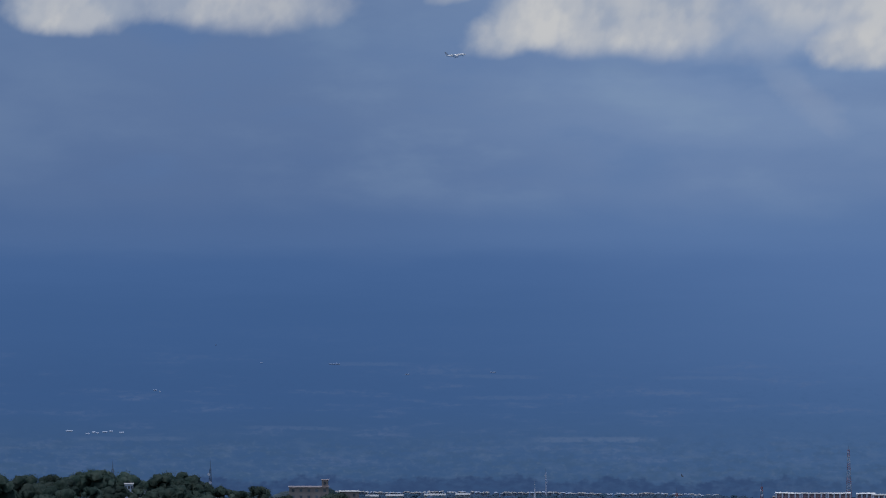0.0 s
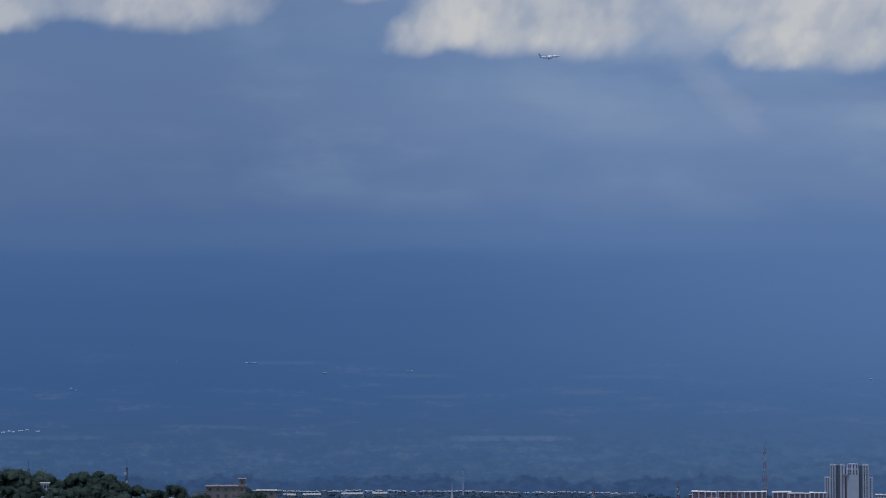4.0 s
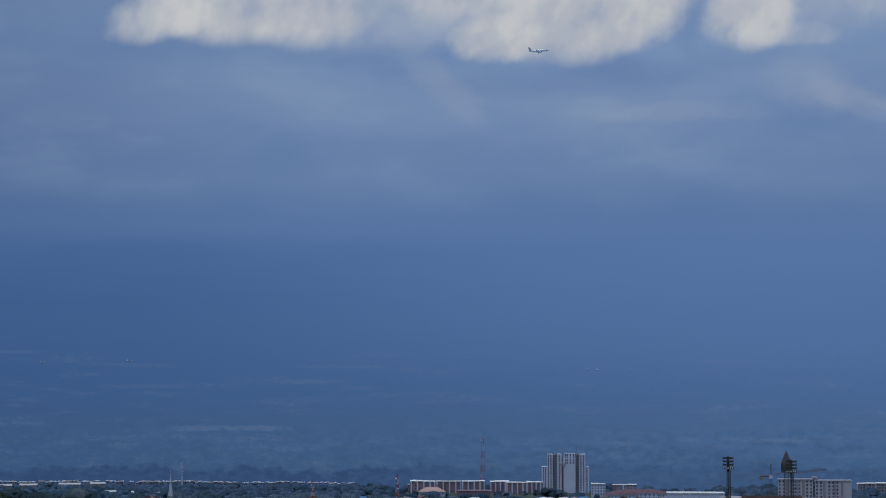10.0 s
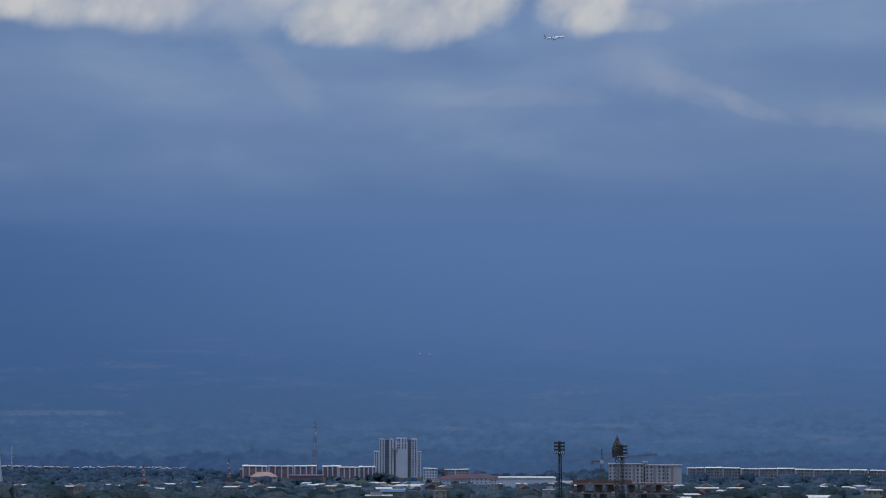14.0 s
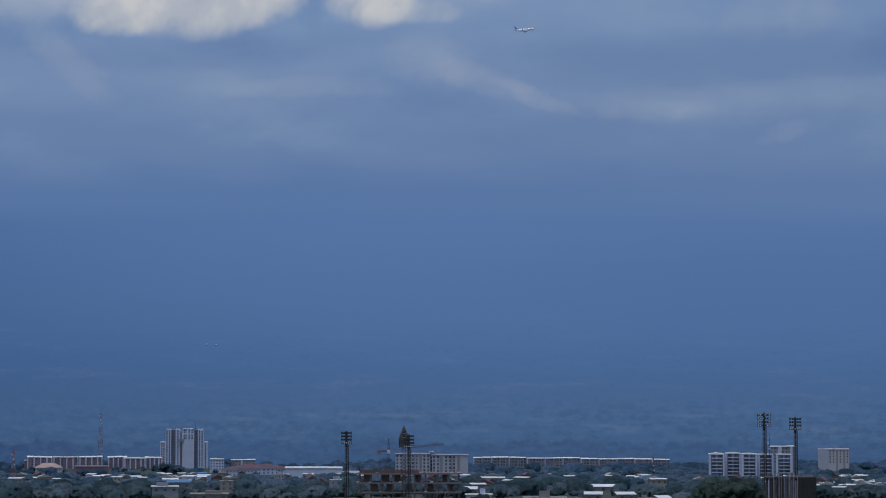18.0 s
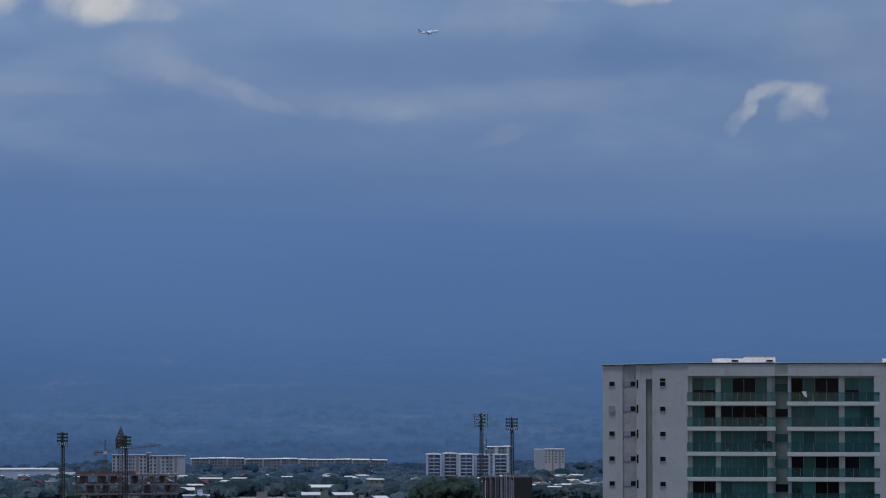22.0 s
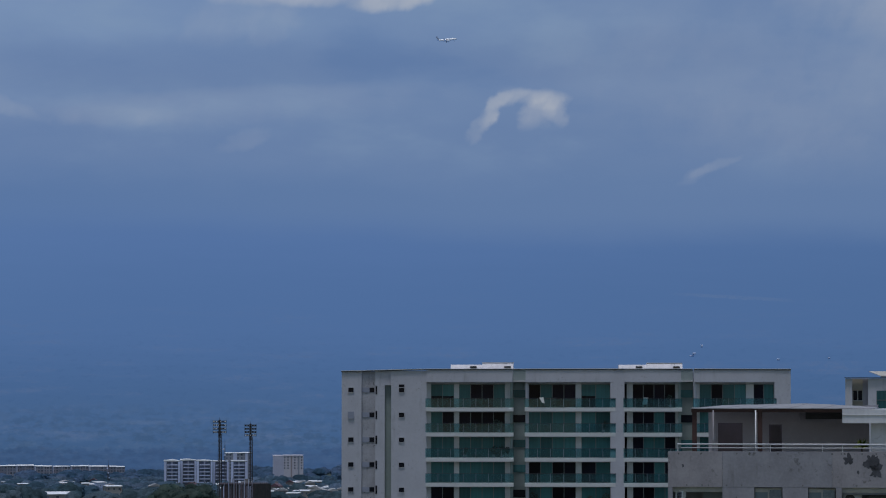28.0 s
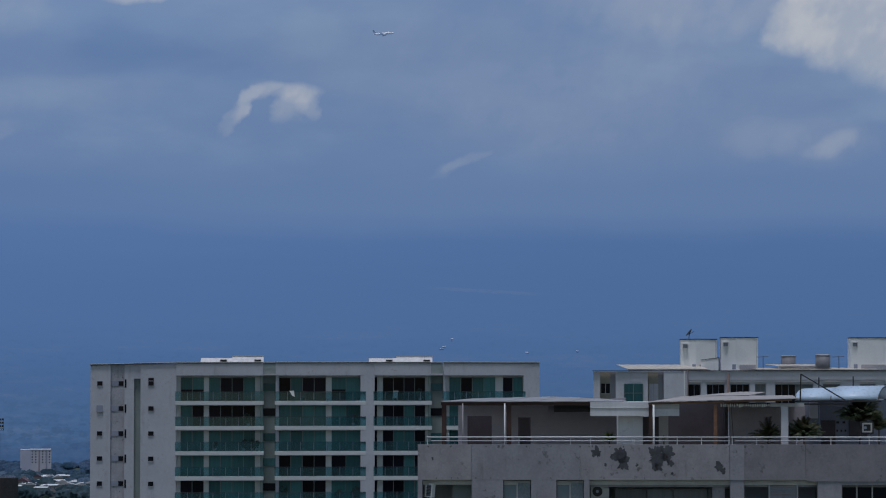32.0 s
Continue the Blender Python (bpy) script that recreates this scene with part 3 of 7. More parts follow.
def part(name, m, material, parent, label="", smooth=False, keep=False):
    """One mesh under a thing or under a part; heights are the world's."""
    ob = new(name, m if isinstance(m, bpy.types.Mesh) else m.mesh(name, material, BASE.get(parent.name, 0.0), smooth, keep))
    ob.parent = parent
    BASE[ob.name] = BASE.get(parent.name, 0.0)
    return tagged(ob, label)


def piece(name, me, parent, x, y, z):
    """A repeat that shares its mesh, set at a place in its thing."""
    ob = new(name, me)
    ob.parent = parent
    ob.location = (x, y, z - BASE.get(parent.name, 0.0))
    return ob


def soften(me, outward, up=0.9):
    """Crowns shade as one soft mass: normals that lean outward from each clump and upward."""
    d = np.array(outward, dtype=float) + (0, 0, up)
    d /= np.linalg.norm(d, axis=1)[:, None]
    me.polygons.foreach_set("use_smooth", [True] * len(me.polygons))
    me.normals_split_custom_set_from_vertices(d.tolist())


def outward(points, centre):
    d = np.array(points, dtype=float) - centre
    return d / np.maximum(np.linalg.norm(d, axis=1)[:, None], 1e-4)


def land(x, y):
    """Height of the ground: a long slope down to the plain, with a wooded knoll in the west."""
    d = math.hypot(x, y)
    z = 70.0 * max(0.0, 1 - d / 2600.0)
    kx, ky = 1400 * math.sin(radians(-15.6)), 1400 * math.cos(radians(-15.6))
    return z + 21.0 * math.exp(-((x - kx) / 170.0) ** 2 - ((y - ky) / 210.0) ** 2)


def site(bearing, away):
    return away * math.sin(radians(bearing)), away * math.cos(radians(bearing))


def thing(name, bearing, away, label, category, group="", turn=0.0, sink=0.0):
    """An Empty at the base of a thing that stands on the ground and faces the eye; its x runs to the right, its y away."""
    x, y = site(bearing, away)
    ob = new(name)
    z = land(x, y) - sink
    ob.matrix_basis = pose(x, y, z, 0, 0, turn - bearing)
    BASE[ob.name] = z
    return tagged(ob, label, category, group)


# ---- ground, mountain, sky ----
def ground():
    radii = [0, 60, 150, 300, 500, 700, 900, 1050, 1200, 1300, 1400, 1500, 1600, 1750, 1900, 2100, 2300, 2600, 3000, 3600, 4200, 4795]
    steps = 240
    m = M()
    verts = [(0, 0, land(0, 0))]
    for r in radii[1:]:
        for k in range(steps):
            a = 2 * math.pi * k / steps
            x, y = r * math.sin(a), r * math.cos(a)
            verts.append((x, y, land(x, y) + (0.6 * noise.noise((x * 0.01, y * 0.01, 0)) if r < 4700 else 0)))
    faces = [(0, 1 + (k + 1) % steps, 1 + k) for k in range(steps)]
    for j in range(len(radii) - 2):
        a, b = 1 + j * steps, 1 + (j + 1) * steps
        faces += [(a + k, a + (k + 1) % steps, b + (k + 1) % steps, b + k) for k in range(steps)]
    m.add(verts, faces)
    return tagged(new("ground", m.mesh("ground", GRASS, 0, True)), "wide green valley floor falling away from the town", "ground", kind="structure")


def shell(name, material, label, category, radius, lean, bearings, heights, crest=None):
    """Part of a bowl round the eye."""
    m = M()
    n, k = len(bearings), len(heights)
    verts = []
    for i, h in enumerate(heights):
        for b in bearings:
            up = crest(b) * i / (k - 1) + heights[0] * (1 - i / (k - 1)) if crest else h
            r = radius + lean * i / (k - 1)
            if crest and 0 < i:
                r += 25 * noise.noise((b * 0.9, up * 2.0, 0.0))
            verts.append((r * math.sin(radians(b)), r * math.cos(radians(b)), r * math.tan(radians(up))))
    m.add(verts, [(j * n + i, j * n + i + 1, (j + 1) * n + i + 1, (j + 1) * n + i) for j in range(k - 1) for i in range(n - 1)])
    ob = new(name, m.mesh(name, material, 0, True))
    ob.location = (0, 0, EYE)
    ob.visible_shadow = False
    return tagged(ob, label, category, kind="structure")


def ridge(b):
    return 4.05 - 0.32 * min(1.0, max(0.0, (b - 10) / 8)) + 0.08 * noise.noise((b * 0.11, 3.0, 0.0)) + 0.04 * noise.noise((b * 0.5, 7.0, 0.0))


ground()
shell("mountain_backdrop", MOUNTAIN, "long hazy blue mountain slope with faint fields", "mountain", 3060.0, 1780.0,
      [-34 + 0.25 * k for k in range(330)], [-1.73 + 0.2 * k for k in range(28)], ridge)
SKY_SHELL = shell("sky_backdrop", SKY, "blue-grey overcast sky with sunlit cloud banks", "sky", 4880.0, 0.0,
                  [-34 + 0.5 * k for k in range(165)], [0.0 + 0.5 * k for k in range(29)])


# ---- the apartment block with teal balconies ----
def apartment_block():
    b = thing("apartment_building", 18.0, 345, "white apartment block with teal glass balconies and dirty end wall", "building")
    foot = BASE[b.name]
    # end wall, stepped, with a slot from top to bottom
    for x0, x1, y, z, mat in ((-24.54, -22.15, 1.7, 93.74, PLASTER), (-22.15, -20.45, 2.0, 93.78, DIRTY), (-20.45, -19.31, 1.1, 93.83, PLASTER), (-18.50, -14.23, 0.4, 93.88, PLASTER)):
        part("end_wall", M().box(x0, x1, y, y + 0.6, foot, z), mat, b, "streaked plaster" if mat is DIRTY else "")
    part("end_wall", M().box(-19.31, -18.50, 1.1, 1.4, 92.12, 93.86), PLASTER, b)
    # The slot's shade is put into this darker wall colour.
    part("slot_wall", M().box(-19.31, -18.50, 1.5, 1.8, foot, 92.12), SAGE, b, "shaded slot wall")
    part("side_wall", M().box(-24.54, -24.2, 2.31, 15.0, foot, 93.7), PLASTER, b)
    part("back_wall", M().box(-24.2, 29.23, 14.6, 15.0, foot, 93.85), PLASTER, b)
    part("side_wall", M().box(28.9, 29.23, 1.0, 14.6, foot, 93.8), PLASTER, b)
    part("return_wall", M().box(-14.6, -14.25, 1.0, 14.6, foot, 93.8), PLASTER, b)
    part("roof_slab", M().box(-24.2, 28.9, 3.0, 14.6, 93.3, 93.6), GREYROOF, b)
    part("ceiling_slab", M().box(-14.2, 27.2, 1.71, 6.0, 92.52, 92.7), SLAB, b)
    line = ((-24.6, 93.76), (-22.15, 93.80), (-20.45, 93.85), (-18.5, 93.90), (-14.25, 93.98), (-3.9, 94.0), (-2.38, 94.0), (9.42, 94.01), (16.2, 94.0), (17.72, 94.0), (29.3, 93.97))
    for (x0, za), (x1, zb), y in zip(line, line[1:], (1.6, 1.8, 0.9, 0.3, -0.28, 2.4, -0.15, -0.28, 2.4, -0.15)):
        part("parapet_cap", M().prism([(x0, za + 0.075), (x1, zb + 0.075), (x1, zb + 0.12), (x0, za + 0.12)], y - 0.06, y + 0.5), WHITE, b, "thin white capping")
        part("drip_edge", M().prism([(x0, za - 0.04), (x1, zb - 0.04), (x1, zb + 0.072), (x0, za + 0.072)], y - 0.058, y + 0.4), DARK_STEEL, b, "dark drip edge")
    small = M().box(-0.33, 0.33, 0, 0.05, -0.28, 0.28).mesh("pane", PANE)
    frame_mesh = M().box(-0.37, 0.37, -0.04, 0.0, -0.32, -0.27).box(-0.37, 0.37, -0.04, 0.0, 0.27, 0.32).box(-0.37, -0.32, -0.04, 0, -0.27, 0.27).box(0.32, 0.37, -0.04, 0, -0.27, 0.27).mesh("window_frame", PLASTER)
    vent = M().box(-0.45, 0.45, -0.05, 0.0, -0.30, 0.30).mesh("vent_panel", GREYWALL)
    side_slit = M().box(-0.10, 0.10, -0.02, 0.3, -0.5, 0.5).mesh("slit", PANE)
    floors = 11
    for k in range(floors):
        z = 91.55 - 2.99 * k
        if z < foot + 1:
            break
        for x, y in ((-23.42, 1.66), (-17.25, 0.36)):
            w = new("window")
            w.parent = b
            w.location = (x, y, z - foot)
            for me, name in ((small, "pane"), (frame_mesh, "window_frame")):
                o = new(name, me)
                o.parent = w
        if k == 1:
            part("shutter", M().box(-23.8, -23.05, 1.56, 1.61, z - 0.45, z + 0.38), GREYWALL, b, "grey slatted shutter")
        if k == 0:
            part("transom", M().box(-17.58, -16.92, 0.355, 0.41, z + 0.33, z + 0.66), PANE, b, "dark upper light")
        piece("vent_panel", vent, b, -21.65, 1.99, z)
        piece("pane", small, b, -20.95, 1.96, z)
        piece("slit", side_slit, b, -20.32, 1.08, z)
    # bays: left, right, posts, glazed runs
    bays = (
        (-14.23, -3.93, ((-14.23, -13.75), (-10.97, -10.37), (-4.85, -3.95)), ((-13.75, -10.97), (-10.37, -4.85))),
        (-2.38, 8.25, ((-2.38, -2.0), (3.62, 4.30)), ((-2.0, 3.62), (4.30, 7.75))),
        (9.44, 16.18, ((9.75, 10.45), (15.55, 15.95)), ((10.45, 15.55),)),
        (17.72, 27.4, ((17.72, 18.45), (24.0, 24.9)), ((18.45, 24.0), (24.9, 27.3))),
    )
    part("front_wall", M().box(7.75, 9.44, -0.1, 1.0, foot, 93.97), PLASTER, b)
    part("front_wall", M().box(27.3, 29.23, -0.1, 1.0, foot, 93.93), PLASTER, b)
    for x0, x1 in ((-3.93, -2.38), (16.18, 17.72)):
        part("recess_wall", M().box(x0, x1, 2.4, 2.8, foot, 93.96), SAGE, b, "grey-green recessed wall")
        part("recess_return", M().box(x0 - 0.3, x0, 0.35, 14.5, foot, 93.2), SAGE, b)
        part("recess_return", M().box(x1, x1 + 0.35, 0.35, 14.5, foot, 93.2), PLASTER, b)
    rng = random.Random(5)
    for j, (x0, x1, posts, runs) in enumerate(bays):
        part("roof_band", M().box(x0, x1, -0.25 if j % 2 == 0 else -0.12, 1.7, 92.50, 93.96), PLASTER, b, "deep white roof band")
        for a, c in posts:
            part("post", M().box(a, c, 0.95, 1.35, foot, 92.5), SLAB, b)
        part("lintel", M().box(x0, x1, 1.1, 1.3, 92.26, 92.49), PLASTER, b)
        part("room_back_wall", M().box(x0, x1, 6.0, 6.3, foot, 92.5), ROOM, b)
        lights = 7 if x1 - x0 > 9 else 5
        step = (x1 - x0 + 0.3) / lights
        rail = M().box(0.015, step - 0.015, -0.16, -0.135, 0.0, 1.06).mesh("railing_pane", TEAL_RAIL)
        stud = M().box(-0.02, 0.02, -0.135, -0.105, -0.1, 1.08).mesh("railing_post", GREYWALL)
        slab = M().box(x0 - 0.1, x1 + 0.1, -0.12, 6.0, -0.46, 0.0).mesh("balcony_slab", SLAB)
        cap = M().box(x0 - 0.15, x1 + 0.15, -0.18, -0.11, 1.082, 1.12).mesh("handrail", LAMP_STEEL)
        doors = []
        for (a, c), count in zip(runs, PANES[j]):
            w = (c - a) / count
            doors += [(a + q * w, a + (q + 1) * w) for q in range(count)]
        glazed = [[M().box(a + 0.04, c - 0.04, 1.15, 1.19, z0, z1).mesh("glass_door", TEAL) for z0, z1 in ((0.03, 2.5), (1.25, 2.5))] for a, c in doors]
        # Added panes fill the open doorways with painted room darkness.
        dark = [M().box(a + 0.04, c - 0.04, 1.25, 1.28, 0.03, 2.5).mesh("glass_door", DARKPANE) for a, c in doors]
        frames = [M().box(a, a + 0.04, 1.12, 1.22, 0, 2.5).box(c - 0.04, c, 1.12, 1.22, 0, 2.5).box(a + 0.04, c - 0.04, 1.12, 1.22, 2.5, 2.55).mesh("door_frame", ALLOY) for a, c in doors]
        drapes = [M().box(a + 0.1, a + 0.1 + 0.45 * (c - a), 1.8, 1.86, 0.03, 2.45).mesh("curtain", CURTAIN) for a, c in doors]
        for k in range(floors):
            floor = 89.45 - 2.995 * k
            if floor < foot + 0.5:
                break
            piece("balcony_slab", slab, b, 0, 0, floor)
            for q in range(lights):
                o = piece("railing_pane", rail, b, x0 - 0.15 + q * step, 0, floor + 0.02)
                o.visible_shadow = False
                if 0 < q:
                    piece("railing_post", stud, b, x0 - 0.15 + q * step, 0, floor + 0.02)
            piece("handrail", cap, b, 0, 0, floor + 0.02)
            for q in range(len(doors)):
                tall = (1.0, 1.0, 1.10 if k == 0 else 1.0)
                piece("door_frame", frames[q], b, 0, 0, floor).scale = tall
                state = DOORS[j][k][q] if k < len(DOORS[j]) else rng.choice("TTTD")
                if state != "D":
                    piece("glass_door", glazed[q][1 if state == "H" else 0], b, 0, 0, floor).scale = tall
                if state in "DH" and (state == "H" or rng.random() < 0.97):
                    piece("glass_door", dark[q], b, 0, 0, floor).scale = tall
                elif state == "D" and rng.random() < 0.4:
                    piece("curtain", drapes[q], b, 0, 0, floor)
        # the lintel band under each ceiling
        lintel = M().box(x0, x1, 1.1, 1.3, 2.66, 2.75).mesh("lintel", PLASTER)
        for k in range(floors):
            floor = 89.45 - 2.995 * k
            if floor > foot + 0.5 and floor + 2.7 < 92.0:
                piece("lintel", lintel, b, 0, 0, floor - 0.22)
    slot = M().box(-0.72, 0.72, 2.33, 2.38, -0.45, 0.45).mesh("recess_pane", TEAL)
    slot_dark = M().box(-0.72, 0.72, 2.33, 2.38, -0.45, 0.45).mesh("recess_pane", PANE)
    for x in (-3.15, 16.95):
        for k in range(9):
            piece("recess_pane", slot_dark if k in (1, 4, 6) else slot, b, x, 0, 91.1 - 2.995 * k)
    return b


# sliding doors of each bay, floor by floor from the top: T shut, H shut above an open half, D open; dark panes paint
# the unlit room
PANES = ((2, 4), (4, 2), (4,), (4, 2))
DOORS = (("HHTDDT", "TDDDDD", "TTTTTT", "TTTTTT", "DDTTTT"), ("DTDDHT", "TTTTTT", "TTTTTT", "DTDDDT", "TTDDTT"),
         ("DDDD", "DDTD", "DTTD", "DDTD", "DDTT"), ("TDTTDT", "TTTTTD", "TTDTTT", "TTTTTT", "TTTTDD"))
APARTMENTS = apartment_block()


def roof_screen(x0, x1, xm, z0, z1):
    s = thing("roof_screen", 18.0, 345, "white roof plant enclosure with dark vents on the block's roof", "roof plant", "roof enclosures")
    zz = 93.6
    s.matrix_basis = s.matrix_basis @ pose(0, 0, zz - BASE[s.name])
    BASE[s.name] = zz
    # Brightness is put into the shape: fronts lean back to catch sun.
    for name, a, c, top in (("low_box", x0, xm, z0), ("high_box", xm + 0.01, x1, z1)):
        part(name, M().add([(a, 4.6, zz), (c, 4.6, zz), (c, 5.5, top), (a, 5.5, top), (a, 8, zz), (c, 8, zz), (c, 8, top), (a, 8, top)],
                           [(0, 1, 2, 3), (5, 4, 7, 6), (3, 2, 6, 7), (0, 3, 7, 4), (1, 5, 6, 2), (0, 4, 5, 1)]), SCREEN, s)
    for a in (x0 + 0.75 * (xm - x0) - 0.5, x1 - 1.1):
        part("vent", M().box(a, a + 0.8, 4.9, 5.3, z0 - 0.36, z0 - 0.18), BLACK, s, "dark vent")
    part("cap", M().box(xm, x1 + 0.08, 5.4, 8.05, z1, z1 + 0.05), SLAB, s)
    return s


roof_screen(-11.5, -3.9, -7.7, 94.62, 94.85)
roof_screen(8.9, 16.6, 12.3, 94.60, 94.80)


# ---- the nearer building with the roof terrace ----
def blot(cx, cz, r, seed):
    """A ragged patch where the render has fallen off."""
    rng = random.Random(seed)
    n = 54
    ring = []
    for i in range(n):
        a = 2 * math.pi * i / n
        k = r * (0.75 + 0.55 * noise.noise((math.cos(a) * 1.7 + seed, math.sin(a) * 1.7, seed * 1.3)) + 0.14 * noise.noise((math.cos(a) * 5, math.sin(a) * 5, seed)) + rng.uniform(-0.13, 0.13))
        ring.append((cx + k * math.cos(a), cz + 1.15 * k * math.sin(a)))
    m = M()
    return m.prism(ring, -0.006, 0.05)


def terrace_building():
    b = thing("terrace_building", 23.5, 137, "grey concrete building with a peeling parapet round its roof terrace", "building")
    foot = BASE[b.name]
    xl, xr = -7.37, 24.0
    # parapet in cast lengths
    for x0, x1, mat in ((xl, -4.80, CONCRETE_B), (-4.80, 0.35, CONCRETE), (0.35, 7.42, CONCRETE_B), (7.42, 11.0, CONCRETE_C), (11.0, 17.0, CONCRETE_C), (17.0, xr, CONCRETE_C)):
        part("parapet", M().box(x0 + 0.006, x1 - 0.006, 0, 0.22, 87.24, 88.92), mat, b, "stained concrete parapet")
    part("side_parapet", M().box(xl, xl + 0.22, 0.24, 11.8, 87.24, 88.5), CONCRETE, b)
    # Its pale surface is added to brighten the walls above.
    part("terrace_floor", M().box(xl + 0.23, xr, 0.23, 12.0, 87.0, 87.9), BOUNCEFLOOR, b, "pale floor for bounce light")
    part("soffit", M().box(0.8, xr, 0.30, 2.2, 86.90, 86.995), CONCRETE, b)
    part("pier", M().box(7.44, 8.10, -0.03, -0.004, 87.24, 88.90), CONCRETE, b, "pale projecting pier")
    part("panel", M().box(11.1, 16.9, -0.035, -0.004, 87.18, 88.90), CONCRETE_C, b, "stained projecting panel")
    for i, (x, z, r) in enumerate(((1.11, 88.57, 0.26), (2.20, 88.40, 0.40), (2.42, 88.05, 0.36), (3.95, 88.30, 0.52), (4.45, 88.42, 0.40), (4.05, 87.85, 0.22), (4.6, 88.05, 0.2), (6.95, 87.85, 0.28), (7.12, 87.68, 0.16), (3.05, 87.95, 0.09), (1.55, 87.95, 0.08), (-6.65, 88.25, 0.07), (4.7, 87.55, 0.08))):
        part("peeled_patch", blot(x, z, r, i + 2), PEELED, b, "bare dark render")
    rr = random.Random(12)
    for k in range(34):
        x, low = rr.uniform(-7.1, 15.0), k % 3 == 0
        part("mould_stain", blot(x, 87.33 if low else 88.82, rr.uniform(0.02, 0.05 if low else 0.085), 40 + k), STAIN, b, "dark mould stain")
    # walls and openings below the parapet
    head = 87.236
    for x0, x1 in ((xl, -7.15), (-4.80, -3.30), (-1.98, -0.78), (0.52, 0.80), (7.44, 8.10), (11.55, 12.7), (14.9, 16.0), (18.5, xr)):
        part("wall", M().box(x0, x1, 0.004, 0.5, foot, head), CONCRETE, b)
    part("pier", M().box(6.62, 7.20, 0.35, 0.9, foot, head - 0.24), CONCRETE_B, b)
    for x0, x1, z in ((-3.30, -1.98, 85.9), (-0.78, 0.52, 85.9)):
        part("wall", M().box(x0, x1, 0.004, 0.5, foot, z), CONCRETE, b)
        w = part("window", M().box(x0 + 0.036, x1 - 0.036, 0.24, 0.26, z + 0.06, 87.194), TEAL_GREY, b)
        m = (x0 + x1) / 2
        part("window_frame", M().box(x0 + 0.004, x0 + 0.035, 0.18, 0.30, z, 87.23).box(x1 - 0.035, x1 - 0.004, 0.18, 0.30, z, 87.23).box(x0 + 0.035, x1 - 0.035, 0.18, 0.30, 87.195, 87.23), DARK_STEEL, w, "haze-lifted window frame")
        part("mullion", M().box(m - 0.035, m + 0.035, 0.16, 0.232, z + 0.06, 87.168), WHITE_B, w, "pale mullion")
        for k in range(8):
            part("louvre", M().box(m + 0.05, x1 - 0.05, 0.20, 0.23, 86.99 - 0.14 * k, 87.11 - 0.14 * k), LOUVRE, w)
    for x0, x1, z in ((12.7, 14.9, 85.9), (16.0, 18.5, 85.9)):
        part("wall", M().box(x0, x1, 0.004, 0.5, foot, z), CONCRETE, b)
        part("lintel", M().box(x0, x1, 0.004, 0.5, 87.02, head), CONCRETE, b)
        w = part("window", M().box(x0 + 0.06, x1 - 0.06, 0.34, 0.36, z + 0.06, 87.0), PANE, b)
        for q in (0.33, 0.66):
            part("mullion", M().box(x0 + q * (x1 - x0) - 0.03, x0 + q * (x1 - x0) + 0.03, 0.28, 0.338, z + 0.06, 87.0), WHITE_B, w, "white mullion")
    part("loggia_wall", M().box(-7.15, -4.8, 1.8, 2.0, foot, 86.99), CONCRETE, b)
    part("loggia_glass", M().box(-5.75, -4.85, 1.0, 1.04, foot, 86.95), TEAL_GREY, b)
    part("loggia_wall", M().box(0.8, 7.68, 2.2, 2.4, foot, 86.99), CONCRETE, b)
    for x0, x1 in ((2.0, 3.5), (3.55, 4.75), (4.8, 6.4), (6.45, 7.5)):
        part("loggia_glass", M().box(x0, x1, 0.9, 0.94, foot, 86.8), LOGGIA, b)
    part("loggia_wall", M().box(8.12, 11.55, 1.4, 1.6, foot, 86.99), BLUEWALL, b)
    sl = M().box(9.32, 10.60, 0.30, 0.34, foot + 8, 87.0)
    sh = part("shutter", sl, GREYWALL, b, "slatted grey shutter")
    for k in range(16):
        part("slat", M().box(9.37, 10.55, 0.24, 0.298, 86.90 - 0.13 * k, 86.97 - 0.13 * k), CONCRETE_B, sh)
    for x in (9.30, 10.62, 11.62):
        part("post", M().box(x - 0.035, x + 0.035, 0.22, 0.36, foot, 87.0), WHITE_B, b)
    part("core", M().box(xl + 0.1, xr - 0.1, 4.0, 11.8, foot, 86.99), CONCRETE, b)
    part("side_wall", M().box(xl, xl + 0.2, 0.55, 11.8, foot, 86.95), CONCRETE, b)
    return b


def on_terrace(name, label, category, group=""):
    t = thing(name, 23.5, 137, label, category, group)
    t.matrix_basis = t.matrix_basis @ pose(0, 0, 87.9 - BASE[t.name])
    BASE[t.name] = 87.9
    return t


def railing(x0, x1, posts, material, label):
    r = on_terrace("terrace_railing", label, "railing", "terrace railings")
    part("top_rail", M().tube((x0, 0.11, 89.26), (x1, 0.11, 89.26), 0.035, n=8), material, r, smooth=True)
    part("lower_rail", M().tube((x0 + 0.2, 0.11, 89.09), (x1, 0.11, 89.09), 0.02, n=8), material, r, smooth=True)
    for x in posts:
        part("post", M().tube((x, 0.11, 88.92), (x, 0.11, 89.25), 0.022, n=6), material, r)


